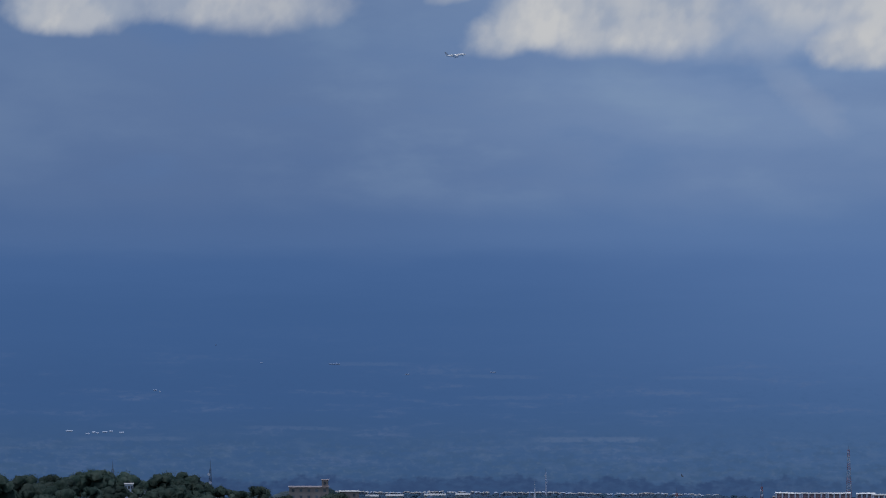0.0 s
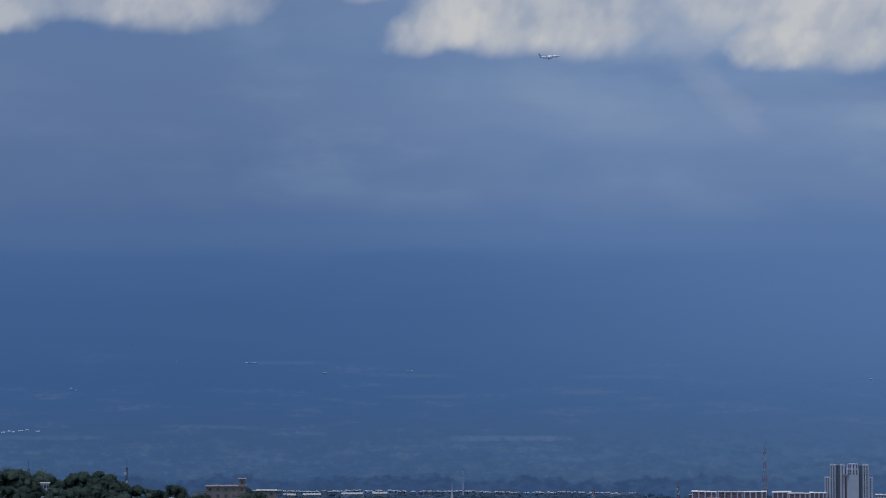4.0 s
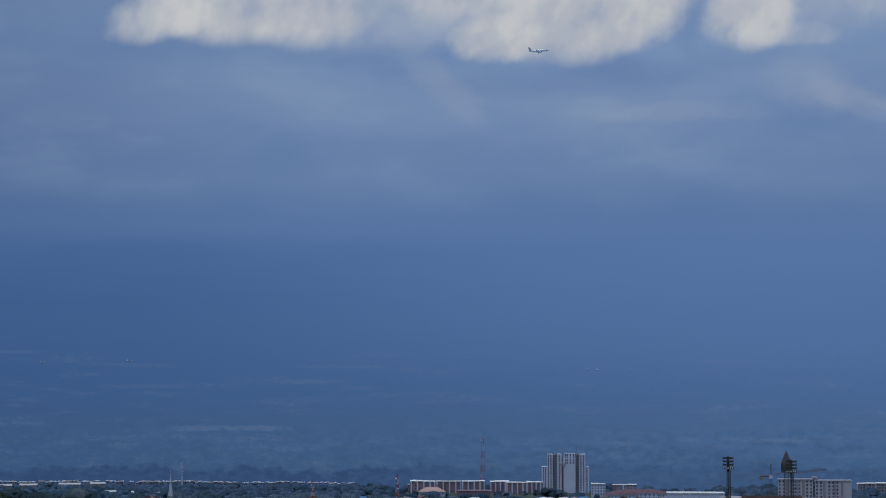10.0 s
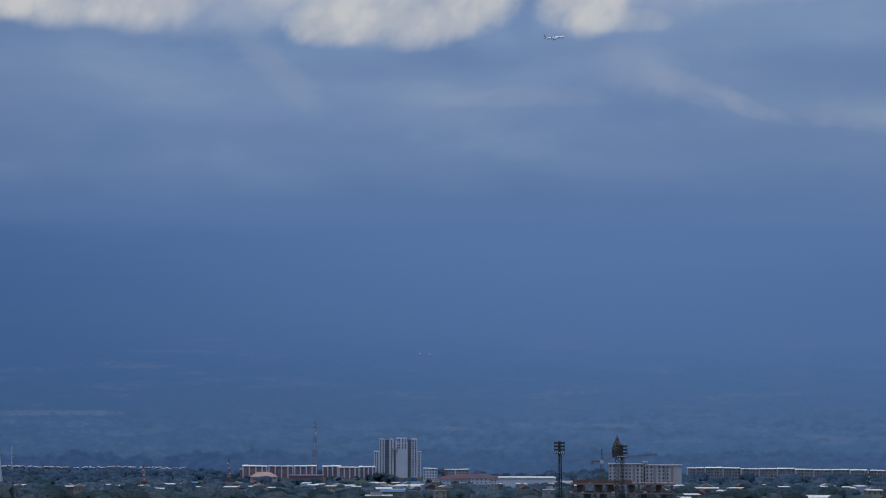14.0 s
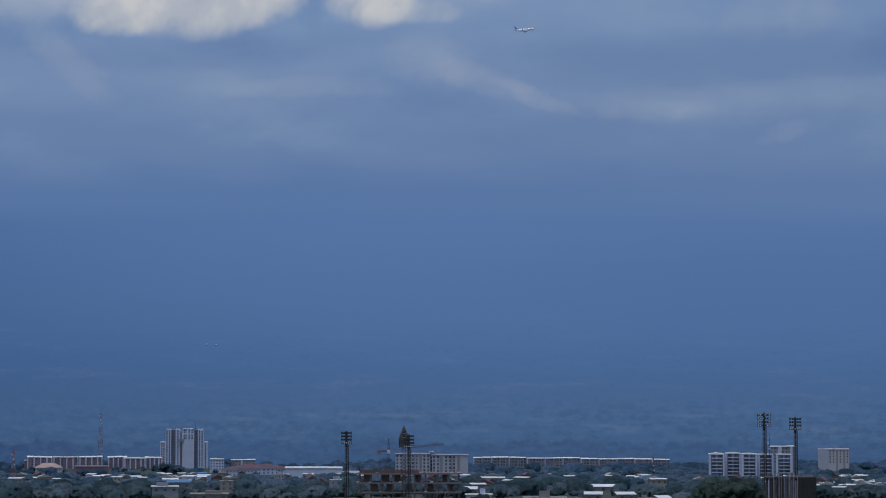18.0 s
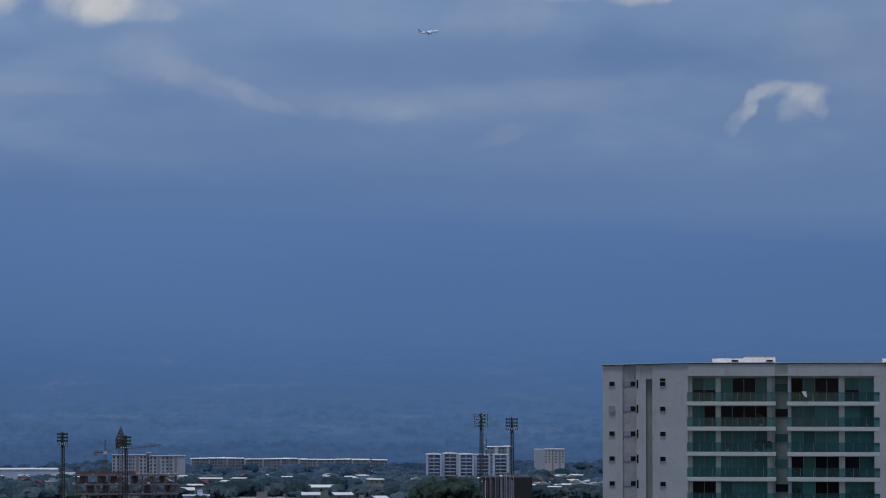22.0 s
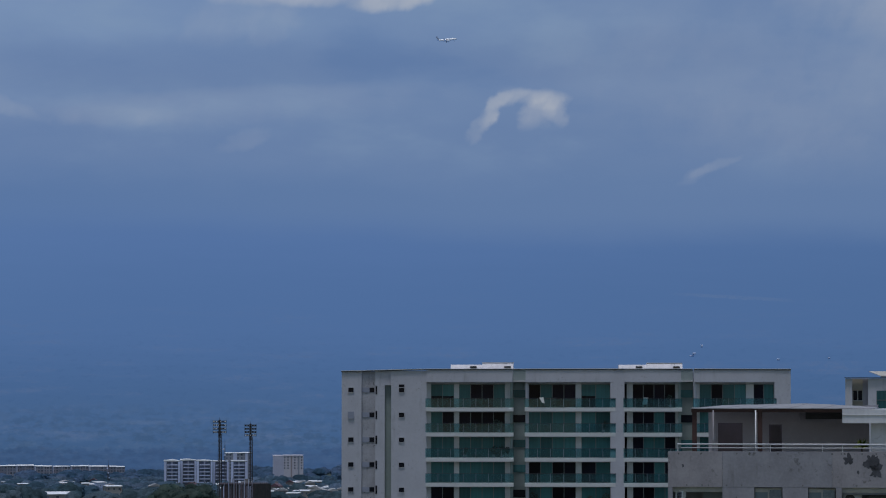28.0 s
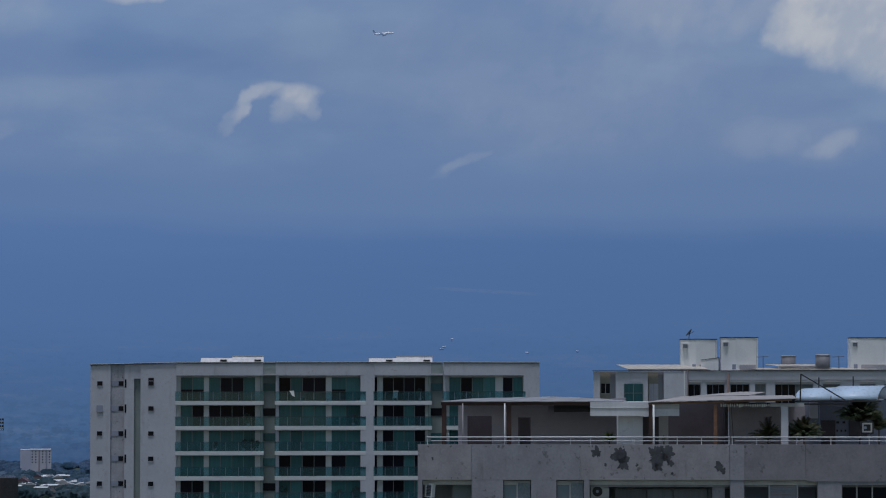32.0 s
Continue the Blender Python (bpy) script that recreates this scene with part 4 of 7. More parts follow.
def terrace_rooms():
    w = on_terrace("rooftop_room", "lilac-grey rooftop room with dark door openings", "building")
    for x0, x1, z0, z1 in ((-5.6, -5.15, 87.9, 91.0), (-5.15, -3.95, 90.22, 91.0), (-3.95, -2.68, 87.9, 91.0), (-2.68, -2.05, 90.15, 91.0), (-2.05, 2.15, 87.9, 91.0)):
        part("wall", M().box(x0, x1, 4.0, 4.2, z0, z1), LILAC, w)
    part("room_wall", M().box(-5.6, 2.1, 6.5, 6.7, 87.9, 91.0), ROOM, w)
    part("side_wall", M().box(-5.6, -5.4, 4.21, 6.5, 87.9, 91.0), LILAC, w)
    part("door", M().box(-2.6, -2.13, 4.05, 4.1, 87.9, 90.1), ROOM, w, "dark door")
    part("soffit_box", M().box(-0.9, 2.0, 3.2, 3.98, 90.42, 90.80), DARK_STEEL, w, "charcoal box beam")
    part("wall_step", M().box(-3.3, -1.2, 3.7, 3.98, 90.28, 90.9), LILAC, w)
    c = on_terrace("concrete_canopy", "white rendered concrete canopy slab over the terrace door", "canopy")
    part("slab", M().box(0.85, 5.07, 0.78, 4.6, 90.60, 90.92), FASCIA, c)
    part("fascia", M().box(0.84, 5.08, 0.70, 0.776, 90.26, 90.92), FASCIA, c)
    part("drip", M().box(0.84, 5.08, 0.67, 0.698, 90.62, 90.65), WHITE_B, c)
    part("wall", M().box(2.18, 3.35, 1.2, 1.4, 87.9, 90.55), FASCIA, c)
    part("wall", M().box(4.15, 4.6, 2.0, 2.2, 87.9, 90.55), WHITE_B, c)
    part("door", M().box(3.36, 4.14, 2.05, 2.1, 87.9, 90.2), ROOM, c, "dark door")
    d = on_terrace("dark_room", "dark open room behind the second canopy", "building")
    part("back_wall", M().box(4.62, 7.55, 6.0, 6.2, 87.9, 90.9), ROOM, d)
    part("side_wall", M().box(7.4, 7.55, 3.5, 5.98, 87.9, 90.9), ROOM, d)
    e = on_terrace("garden_wall", "pale grey wall behind potted palms", "wall")
    part("wall", M().box(7.60, 11.28, 3.6, 3.8, 87.9, 90.75), LILAC, e)
    part("beam", M().box(7.56, 10.0, 3.55, 3.85, 90.76, 90.88), TIMBER, e)
    f = on_terrace("blue_wall", "blue-grey rooftop wall with small vents", "wall")
    part("wall", M().box(11.3, 12.0, 4.0, 4.2, 87.9, 91.0), BLUEWALL, f)
    part("wall", M().box(12.05, 20.0, 4.4, 4.6, 87.9, 91.0), BLUEWALL, f)
    part("panel", M().box(11.50, 11.92, 3.86, 3.98, 90.1, 91.0), BKWALL, f, "pale blue panel")
    # Flat dark panels stand in for openings in the wall.
    part("door", M().box(12.1, 12.8, 4.3, 4.38, 87.9, 90.0), ROOM, f, "dark doorway")
    part("recess", M().box(13.45, 14.35, 4.34, 4.398, 89.2, 90.3), ROOM, f, "flat dark panel")
    for k in range(4):
        part("vent", M().box(12.85 + 0.2 * k, 12.93 + 0.2 * k, 4.36, 4.395, 89.45, 89.55), BLACK, f)
    for k in range(2):
        part("vent", M().box(12.85 + 0.3 * k, 12.98 + 0.3 * k, 4.36, 4.395, 89.85, 89.95), BLACK, f)


WHITE_B = surface("off-white render", (0.47, 0.465, 0.46), 0.85, 0.07, 0.8, 0.1, stain=0.3, dirt=(0.25, 0.24, 0.23))


def canopies():
    c = on_terrace("terrace_pergola", "timber pergola with grey sheet roofing on the roof terrace", "pergola", "terrace pergolas")
    part("front_beam", M().box(-6.30, 0.84, 0.95, 1.10, 90.76, 90.92), TIMBER, c)
    part("side_beam", M().box(-6.30, -6.16, 1.11, 4.6, 90.78, 90.93), TIMBER, c)
    n = 11
    for k in range(n):
        fa, fb = k / n, (k + 0.985) / n
        verts = []
        for q in (fa, fb):
            back = -4.95 + 7.6 * q
            up = 91.07 + 0.09 * min(1, q / 0.55) - 0.17 * max(0, (q - 0.55) / 0.45)
            verts += [(-6.32 + 8.6 * q, 0.85, 90.955 + 0.01 * (k % 2)), (back, 5.2, up + 0.01 * (k % 2))]
        verts += [(x, y, z - 0.03) for x, y, z in verts]
        part("roof_sheet", M().add(verts, [(0, 2, 3, 1), (4, 5, 7, 6), (0, 4, 6, 2), (1, 3, 7, 5), (0, 1, 5, 4), (2, 6, 7, 3)]), OLDSHEET, c, "grey corrugated sheet")
    part("gable", M().prism([(0.86, 90.93), (2.55, 90.93), (2.62, 91.10), (0.86, 91.0)], 4.8, 5.1), CONCRETE, c)
    for x in (-6.15, -3.04):
        part("post", M().box(x - 0.11, x + 0.11, 0.98, 1.12, 87.9, 90.76), TIMBER, c)
    for x, r, mat in ((-5.25, 0.03, CONCRETE_B), (-3.24, 0.034, WHITE)):
        part("drain_pipe", M().tube((x, 0.75, 88.0), (x, 0.75, 90.86), r, n=8), mat, c, "pale downpipe", True)
    for k in range(7):
        part("rafter", M().slope(-5.6 + 1.05 * k, -5.52 + 1.05 * k, 1.12, 5.0, 90.89, 91.0, 0.09), TIMBER, c)
    d = on_terrace("terrace_pergola", "orange-brown timber pergola with pale sheet roof and ragged fringe", "pergola", "terrace pergolas")
    part("front_beam", M().prism([(3.60, 90.80), (10.4, 90.98), (10.4, 91.07), (3.60, 90.89)], 0.45, 0.58), ORANGE_WOOD, d)
    for ya, yc, (xa, za), (xb, zb), (xc, zc), (xd, zd), n in ((0.38, 4.2, (3.60, 90.94), (10.67, 91.10), (5.4, 91.18), (10.7, 91.22), 8), (3.9, 6.6, (5.8, 91.195), (8.6, 91.235), (8.3, 91.39), (9.53, 91.37), 4)):
        for k in range(n):
            fa, fb = k / n, (k + 1.04) / n
            verts = []
            for q in (fa, fb):
                verts += [(xa + (xb - xa) * q, ya, za + (zb - za) * q + 0.006 * (k % 2)), (xc + (xd - xc) * q, yc, zc + (zd - zc) * q + 0.006 * (k % 2))]
            verts += [(x, y, z - 0.025) for x, y, z in verts]
            part("roof_sheet", M().add(verts, [(0, 2, 3, 1), (4, 5, 7, 6), (0, 4, 6, 2), (1, 3, 7, 5), (0, 1, 5, 4), (2, 6, 7, 3)]), PALESHEET, d, "pale roof sheet")
    for x, mat in ((3.70, TIMBER), (6.78, ORANGE_WOOD)):
        part("post", M().box(x - 0.08, x + 0.08, 0.46, 0.57, 87.9, 90.8), mat, d)
    part("drain_pipe", M().tube((3.85, 0.38, 88.0), (3.85, 0.38, 90.8), 0.045, n=8), WHITE, d, "white downpipe", True)
    rng = random.Random(11)
    for k in range(24):
        x = 7.05 + 0.108 * k
        part("fringe", M().box(x, x + rng.uniform(0.03, 0.09), 0.86, 0.88, 90.74 - rng.uniform(0.0, 0.08), 90.84), WHITE, d)
    part("cable", M().tube((7.55, 0.9, 90.8), (7.72, 0.9, 88.1), 0.012, n=5), BLACK, d)
    p = on_terrace("concrete_column", "white concrete column with a short cross head", "column")
    part("shaft", M().box(9.90, 10.24, 0.62, 0.9, 87.9, 90.70), BKWALL, p)
    part("head", M().box(9.40, 11.0, 0.66, 0.9, 90.702, 90.86), WHITE_B, p)
    v = on_terrace("barrel_canopy", "blue translucent barrel-vault canopy on a black frame", "canopy")
    n = 11

    def arch(x, i, r=0.68):
        a = math.pi * (0.03 + 0.94 * i / (n - 1))
        return (x + 0.60 * (1 - math.cos(a)), 2.9 - 1.75 * math.cos(a), 90.98 + r * math.sin(a))

    for x0, x1, low, high in ((10.58, 12.30, 0.58, 0.64), (12.28, 14.55, 0.69, 0.72)):
        m = M()
        m.add([arch(x, i, q) for x, q in ((x0, low), (x1, high)) for i in range(n)], [(i, i + 1, n + i + 1, n + i) for i in range(n - 1)])
        o = part("vault_sheet", m, VAULT, v, smooth=True)
        o.modifiers.new("thick", "SOLIDIFY").thickness = 0.02
    for x, q in ((10.60, 0.56), (12.29, 0.63), (14.55, 0.70)):
        rib = M()
        for i in range(n - 1):
            rib.tube(arch(x, i, q - 0.03), arch(x, i + 1, q - 0.03), 0.025, n=6)
        part("rib", rib, BLACK, v)
    part("edge_tube", M().tube((10.58, 1.1, 90.95), (14.7, 1.1, 90.95), 0.04, n=8), BLACK, v)
    part("mast", M().tube((10.84, 1.0, 90.95), (10.88, 1.0, 92.26), 0.035, n=8), BLACK, v)
    part("stay", M().tube((10.88, 1.0, 92.25), (12.98, 1.0, 91.0), 0.03, n=8), BLACK, v)
    part("mast", M().tube((11.9, 3.0, 91.6), (11.9, 3.0, 92.1), 0.03, n=8), BLACK, v)
    part("mast", M().tube((13.55, 3.0, 91.6), (13.55, 3.0, 92.15), 0.03, n=8), BLACK, v)
    part("cross_bar", M().box(10.7, 13.2, 1.0, 1.1, 90.78, 90.86), BLACK, v)


def fan_unit(x, y, z, w, h, turn=0.0, dark=False):
    a = thing("air_conditioner", 23.5, 137, "dark cooling unit with a white square fan guard" if dark else "off-white outdoor air-conditioning unit with a round fan grille", "air conditioner", "outdoor cooling units")
    a.matrix_basis = a.matrix_basis @ pose(x, y, z - BASE[a.name], 0, turn, 0)
    BASE[a.name] = 0.0
    part("case", M().box(0, w, 0, 0.3, 0, h), DARK_STEEL if dark else WHITE_B, a)
    if dark:
        u, v = 0.12 * w, 0.12 * h
        part("fan_guard", M().box(u, w - u, -0.05, -0.03, h - 2 * v, h - v).box(u, w - u, -0.05, -0.03, v, 2 * v).box(u, 2 * u, -0.05, -0.03, 2 * v, h - 2 * v).box(w - 2 * u, w - u, -0.05, -0.03, 2 * v, h - 2 * v), WHITE_B, a, "white square guard")
    part("fan_grille", M().tube((0.36 * w, -0.012, h / 2), (0.36 * w, -0.002, h / 2), 0.40 * h, n=20), BLACK, a)
    part("fan_hub", M().tube((0.36 * w, -0.025, h / 2), (0.36 * w, -0.013, h / 2), 0.12 * h, n=12), GREYWALL, a)
    for k in range(4):
        part("bracket", M().box(0.1 + 0.2 * k * w, 0.13 + 0.2 * k * w, 0.0, 0.3, -0.05, -0.002), DARK_STEEL, a)


def slim_unit(x, y, z, w, h, turn=0.0):
    a = thing("air_conditioner", 23.5, 137, "slim white cooling unit hung askew in the loggia", "air conditioner", "outdoor cooling units")
    a.matrix_basis = a.matrix_basis @ pose(x, y, z - BASE[a.name], 0, turn, -30)
    BASE[a.name] = 0.0
    part("case", M().box(0, w, 0, 0.28, 0, 0.05).box(0, w, 0, 0.28, h - 0.05, h).box(0, 0.06, 0, 0.28, 0.05, h - 0.05).box(w - 0.06, w, 0, 0.28, 0.05, h - 0.05), WHITE, a)
    part("grille", M().box(0.06, w - 0.06, 0.05, 0.27, 0.05, h - 0.05), GREYWALL, a, "grey grille")
    for k in range(7):
        part("fin", M().box(0.06, w - 0.06, 0.02, 0.048, 0.09 + 0.07 * k, 0.11 + 0.07 * k), BLACK, a)
    part("bracket", M().box(-0.05, w + 0.05, 0.0, 0.28, -0.05, -0.002), DARK_STEEL, a)


def potted(x, y, z, size, kind, mat, label, fronds=22, seed=1):
    p = thing(kind, 23.5, 137, label, "plant", "terrace plants")
    p.matrix_basis = p.matrix_basis @ pose(x, y, 87.9 - BASE[p.name])
    BASE[p.name] = 87.9
    rng = random.Random(seed)
    part("pot", M().tube((0, 0, 87.9), (0, 0, 88.35), 0.2, 0.28, 14), CONCRETE, p, "grey planter", True)
    part("stem", M().tube((0, 0, 88.3), (0, 0, z), 0.05, 0.035, 7), BARK, p)
    for k in range(fronds):
        a, up = rng.uniform(0, 2 * math.pi), rng.uniform(0.45, 1.5)
        length = size * rng.uniform(0.7, 1.1)
        m = M()
        last = Vector((0, 0, z))
        d = Vector((math.cos(a) * math.cos(up), math.sin(a) * math.cos(up), math.sin(up)))
        for s in range(8):
            nxt = last + d * length / 8
            d = (d + Vector((0, 0, -0.05 - 0.025 * s))).normalized()
            side = d.cross(Vector((0, 0, 1))).normalized()
            m.add([last - side * 0.008, last + side * 0.008, nxt], [(0, 1, 2)])
            for sign in (1, -1):
                w = size * 0.30 * (1 - 0.7 * abs(s - 3.0) / 5)
                for q in range(4):
                    root = last.lerp(nxt, q / 4)
                    tip = root + side * sign * w * rng.uniform(0.7, 1.0) + d * w * 0.7 - Vector((0, 0, w * rng.uniform(0.25, 0.6)))
                    m.add([root, root + d * size * 0.034, tip], [(0, 1, 2) if (d.cross(tip - root)).z > 0 else (0, 2, 1)])
            last = nxt
        o = part("frond", m, mat, p, keep=True)
        soften(o.data, np.zeros((len(m.v), 3)) + (0.0, -0.25, 0.0), 1.0)


terrace_building()
railing(-6.94, 7.45, (-6.9, -2.55, -0.1, 0.84, 2.9, 4.95, 6.1, 7.4), STEEL, "steel tube railing along the concrete parapet")
railing(7.50, 23.8, (7.55, 8.7, 10.6, 12.2, 14.0, 15.8, 18), STEEL, "steel tube railing along the stained parapet")
terrace_rooms()
canopies()
fan_unit(0.86, 0.45, 86.38, 0.86, 0.60)
slim_unit(-7.06, 0.35, 86.42, 0.40, 0.66, 5)
fan_unit(13.70, 1.1, 89.40, 0.62, 0.60, 0.0, True)
potted(1.75, 1.0, 89.05, 0.50, "lime_shrub", LIME, "lime-green potted shrub on the terrace", 46, 3)
potted(9.35, 1.7, 89.15, 1.05, "potted_palm", DRYPALM, "olive potted palm with arching fronds behind the railing", 26, 4)
potted(11.05, 1.5, 89.20, 1.0, "potted_palm", PALM, "bushy potted palm behind the terrace railing", 160, 5)
potted(10.75, 1.9, 89.10, 0.8, "potted_palm", PALM, "bushy low potted palm beside the white column", 60, 8)
potted(13.75, 2.0, 90.0, 1.25, "potted_palm", PALM, "tall dense palm below the barrel canopy", 130, 6)
potted(14.7, 2.3, 89.6, 0.85, "potted_palm", PALM, "dense palm beside the cooling unit", 70, 9)
potted(4.35, 0.9, 89.05, 0.30, "potted_palm", PALM, "small dark pointed potted plant", 24, 7)


# ---- small things on the balconies ----
def on_balcony(name, label, category, x, k, group=""):
    t = thing(name, 18.0, 345, label, category, group)
    z = 89.45 - 2.995 * k
    t.matrix_basis = t.matrix_basis @ pose(x, 0.35, z - BASE[t.name])
    BASE[t.name] = 0.0
    return t


def balcony_bush(x, k, size, seed):
    t = on_balcony("balcony_plant", "dark potted plant behind the balcony glass", "plant", x, k, "balcony plants")
    rng = random.Random(seed)
    part("pot", M().tube((0, 0, 0), (0, 0, 0.35), 0.16, 0.22, 12), CONCRETE, t, smooth=True)
    m = M()
    for j in range(3):
        leaves(m, rng, (rng.uniform(-0.25, 0.25), 0, 0.55 + 0.3 * j * size), (0.35 * size, 0.3 * size, 0.35 * size), 60, 0.10)
    part("foliage", m, LEAVES, t)


def balcony_chair(x, k, mat, label):
    t = on_balcony("balcony_chair", label, "chair", x, k, "balcony chairs")
    part("seat", M().slope(-0.3, 0.3, -0.25, 0.3, 0.42, 0.36, 0.04), mat, t)
    part("backrest", M().add([(-0.3, 0.3, 0.36), (0.3, 0.3, 0.36), (0.42, 0.75, 1.2), (-0.18, 0.75, 1.2), (-0.3, 0.34, 0.36), (0.3, 0.34, 0.36), (0.42, 0.79, 1.2), (-0.18, 0.79, 1.2)],
                             [(0, 1, 2, 3), (7, 6, 5, 4), (0, 4, 5, 1), (1, 5, 6, 2), (2, 6, 7, 3), (3, 7, 4, 0)]), mat, t)
    for sx in (-0.26, 0.26):
        for y in (-0.2, 0.26):
            part("leg", M().tube((sx, y, 0), (sx, y, 0.35), 0.02, n=6), STEEL, t)


def hung_cloth(x, k):
    t = on_balcony("hung_cloth", "white towel hung over the balcony rail", "towel", x, k)
    part("cloth", M().add([(-0.30, -0.62, 1.20), (0.22, -0.62, 1.24), (0.34, -0.66, 0.50), (0.02, -0.66, 0.62), (-0.30, -0.60, 1.20), (0.22, -0.60, 1.24), (0.34, -0.64, 0.50), (0.02, -0.64, 0.62)],
                          [(0, 1, 2, 3), (7, 6, 5, 4), (0, 4, 5, 1), (1, 5, 6, 2), (2, 6, 7, 3), (3, 7, 4, 0)]), CLOTH, t)


# ---- the block behind it, with white water tanks ----
def tank_block():
    b = thing("tank_block_building", 24.5, 270, "white and beige apartment block with tank rooms on its roof", "building")
    foot = BASE[b.name]
    for x0, x1, y, mat in ((-2.77, -2.14, 0.0, BKWALL), (-2.14, -0.69, 0.7, TAN), (-0.69, 2.32, 0.0, BKWALL), (2.32, 3.80, 0.7, TAN), (3.80, 5.95, -0.2, BKWALL)):
        part("front_wall", M().box(x0, x1, y, y + 0.5, foot, 92.74), mat, b)
    part("panel", M().box(0.60, 1.63, -0.06, -0.004, 91.78, 92.7), CREAM, b, "cream panel")
    part("corner_strip", M().box(-1.18, -0.69, 0.64, 0.696, foot, 92.7), LILAC, b)
    part("corner_strip", M().box(3.26, 3.80, 0.64, 0.696, foot, 92.7), LILAC, b)
    part("roof_band", M().box(5.95, 34, -0.1, 0.5, 91.98, 92.78), BKWALL, b)
    part("parapet_cap", M().box(-2.85, 34, -0.26, 0.56, 92.79, 92.84), DARK_STEEL, b, "thin dark capping")
    part("core", M().box(-2.6, 34, 2.5, 14, foot, 92.6), BKWALL, b)
    for x0, x1 in ((5.95, 6.05), (7.25, 7.80), (9.50, 10.0), (11.8, 12.3), (13.3, 14.15), (17.7, 18.6), (20.2, 22.0), (23.5, 24.2), (27.0, 28.0), (31, 32)):
        part("pier", M().box(x0, x1, 0.05, 0.5, foot, 91.97), BKWALL, b)
    for x0, x1, mat in ((6.05, 7.25, PANE), (7.80, 9.50, PANE), (10.0, 11.8, PANE), (12.3, 13.3, TEAL_GREY), (14.15, 16.1, PANE), (16.1, 17.7, LOUVRE), (18.6, 20.2, TEAL_GREY), (22.0, 23.5, TEAL_GREY), (24.2, 27.0, PANE), (28.0, 31.0, PANE)):
        part("lintel", M().box(x0, x1, -0.16, 0.04, 91.74, 91.86), WHITE_B, b, "pale shading lintel")
        part("upper_wall", M().box(x0, x1, 0.05, 0.5, 91.55, 91.97), BKWALL, b)
        for k in range(8):
            z = 91.5 - 3.0 * k
            w = part("window", M().box(x0 + 0.04, x1 - 0.04, 0.75, 0.80, z - 1.9, z), mat, b)
            count = max(2, round((x1 - x0) / 0.62))
            m = M().box(x0, x1, 0.66, 0.745, z + 0.004, z + 0.06)
            for q in range(count + 1):
                x = x0 + 0.04 + q * (x1 - x0 - 0.08) / count
                m.box(x - 0.025, x + 0.025, 0.68, 0.745, z - 1.9, z)
            part("window_frame", m, GREYWALL, w)
            part("spandrel", M().box(x0 + 0.004, x1 - 0.004, 0.12, 1.0, z - 2.98, z - 2.0), BKWALL, b)
    for x0, x1, y, mat, low, high in ((-2.05, -1.22, 0.62, PANE, 0.95, 0.05), (0.13, 1.84, -0.06, DEEPTEAL, 1.75, 0.05), (2.46, 3.26, 0.62, CREAM, 1.75, 0.05)):
        for k in range(8):
            z = 91.65 - 3.0 * k
            w = part("window", M().box(x0, x1, y, y + 0.035, z - low, z - high), mat, b)
            part("window_frame", M().box(x0 - 0.05, x1 + 0.05, y - 0.03, y - 0.004, z - low - 0.08, z - low).box(x0 - 0.05, x0, y - 0.03, y - 0.004, z - low, z - high).box(x1, x1 + 0.05, y - 0.03, y - 0.004, z - low, z - high).box((x0 + x1) / 2 - 0.03, (x0 + x1) / 2 + 0.03, y - 0.03, y - 0.004, z - low, z - high), ALLOY if mat is DEEPTEAL else WHITE_B, w)
            if mat is DEEPTEAL:
                part("transom", M().box(x0, x1, y - 0.03, y - 0.004, z - 0.95, z - 0.90), ALLOY, w)
    part("pipe", M().tube((9.72, -0.25, 89), (9.80, -0.25, 92.6), 0.12, n=8), PINKROOF, b, "pinkish vertical pipe")
    part("pipe", M().tube((6.02, -0.30, 89), (6.02, -0.30, 92.9), 0.05, n=8), PINKROOF, b, "thin pinkish pipe")
    part("pipe", M().tube((5.75, -0.25, 88), (5.75, -0.25, 92.8), 0.07, n=8), WHITE, b, "white vertical pipe")
    return b


def on_tank_roof(name, label, category, group="", z=92.6):
    t = thing(name, 24.5, 270, label, category, group)
    t.matrix_basis = t.matrix_basis @ pose(0, 0, z - BASE[t.name])
    BASE[t.name] = z
    return t


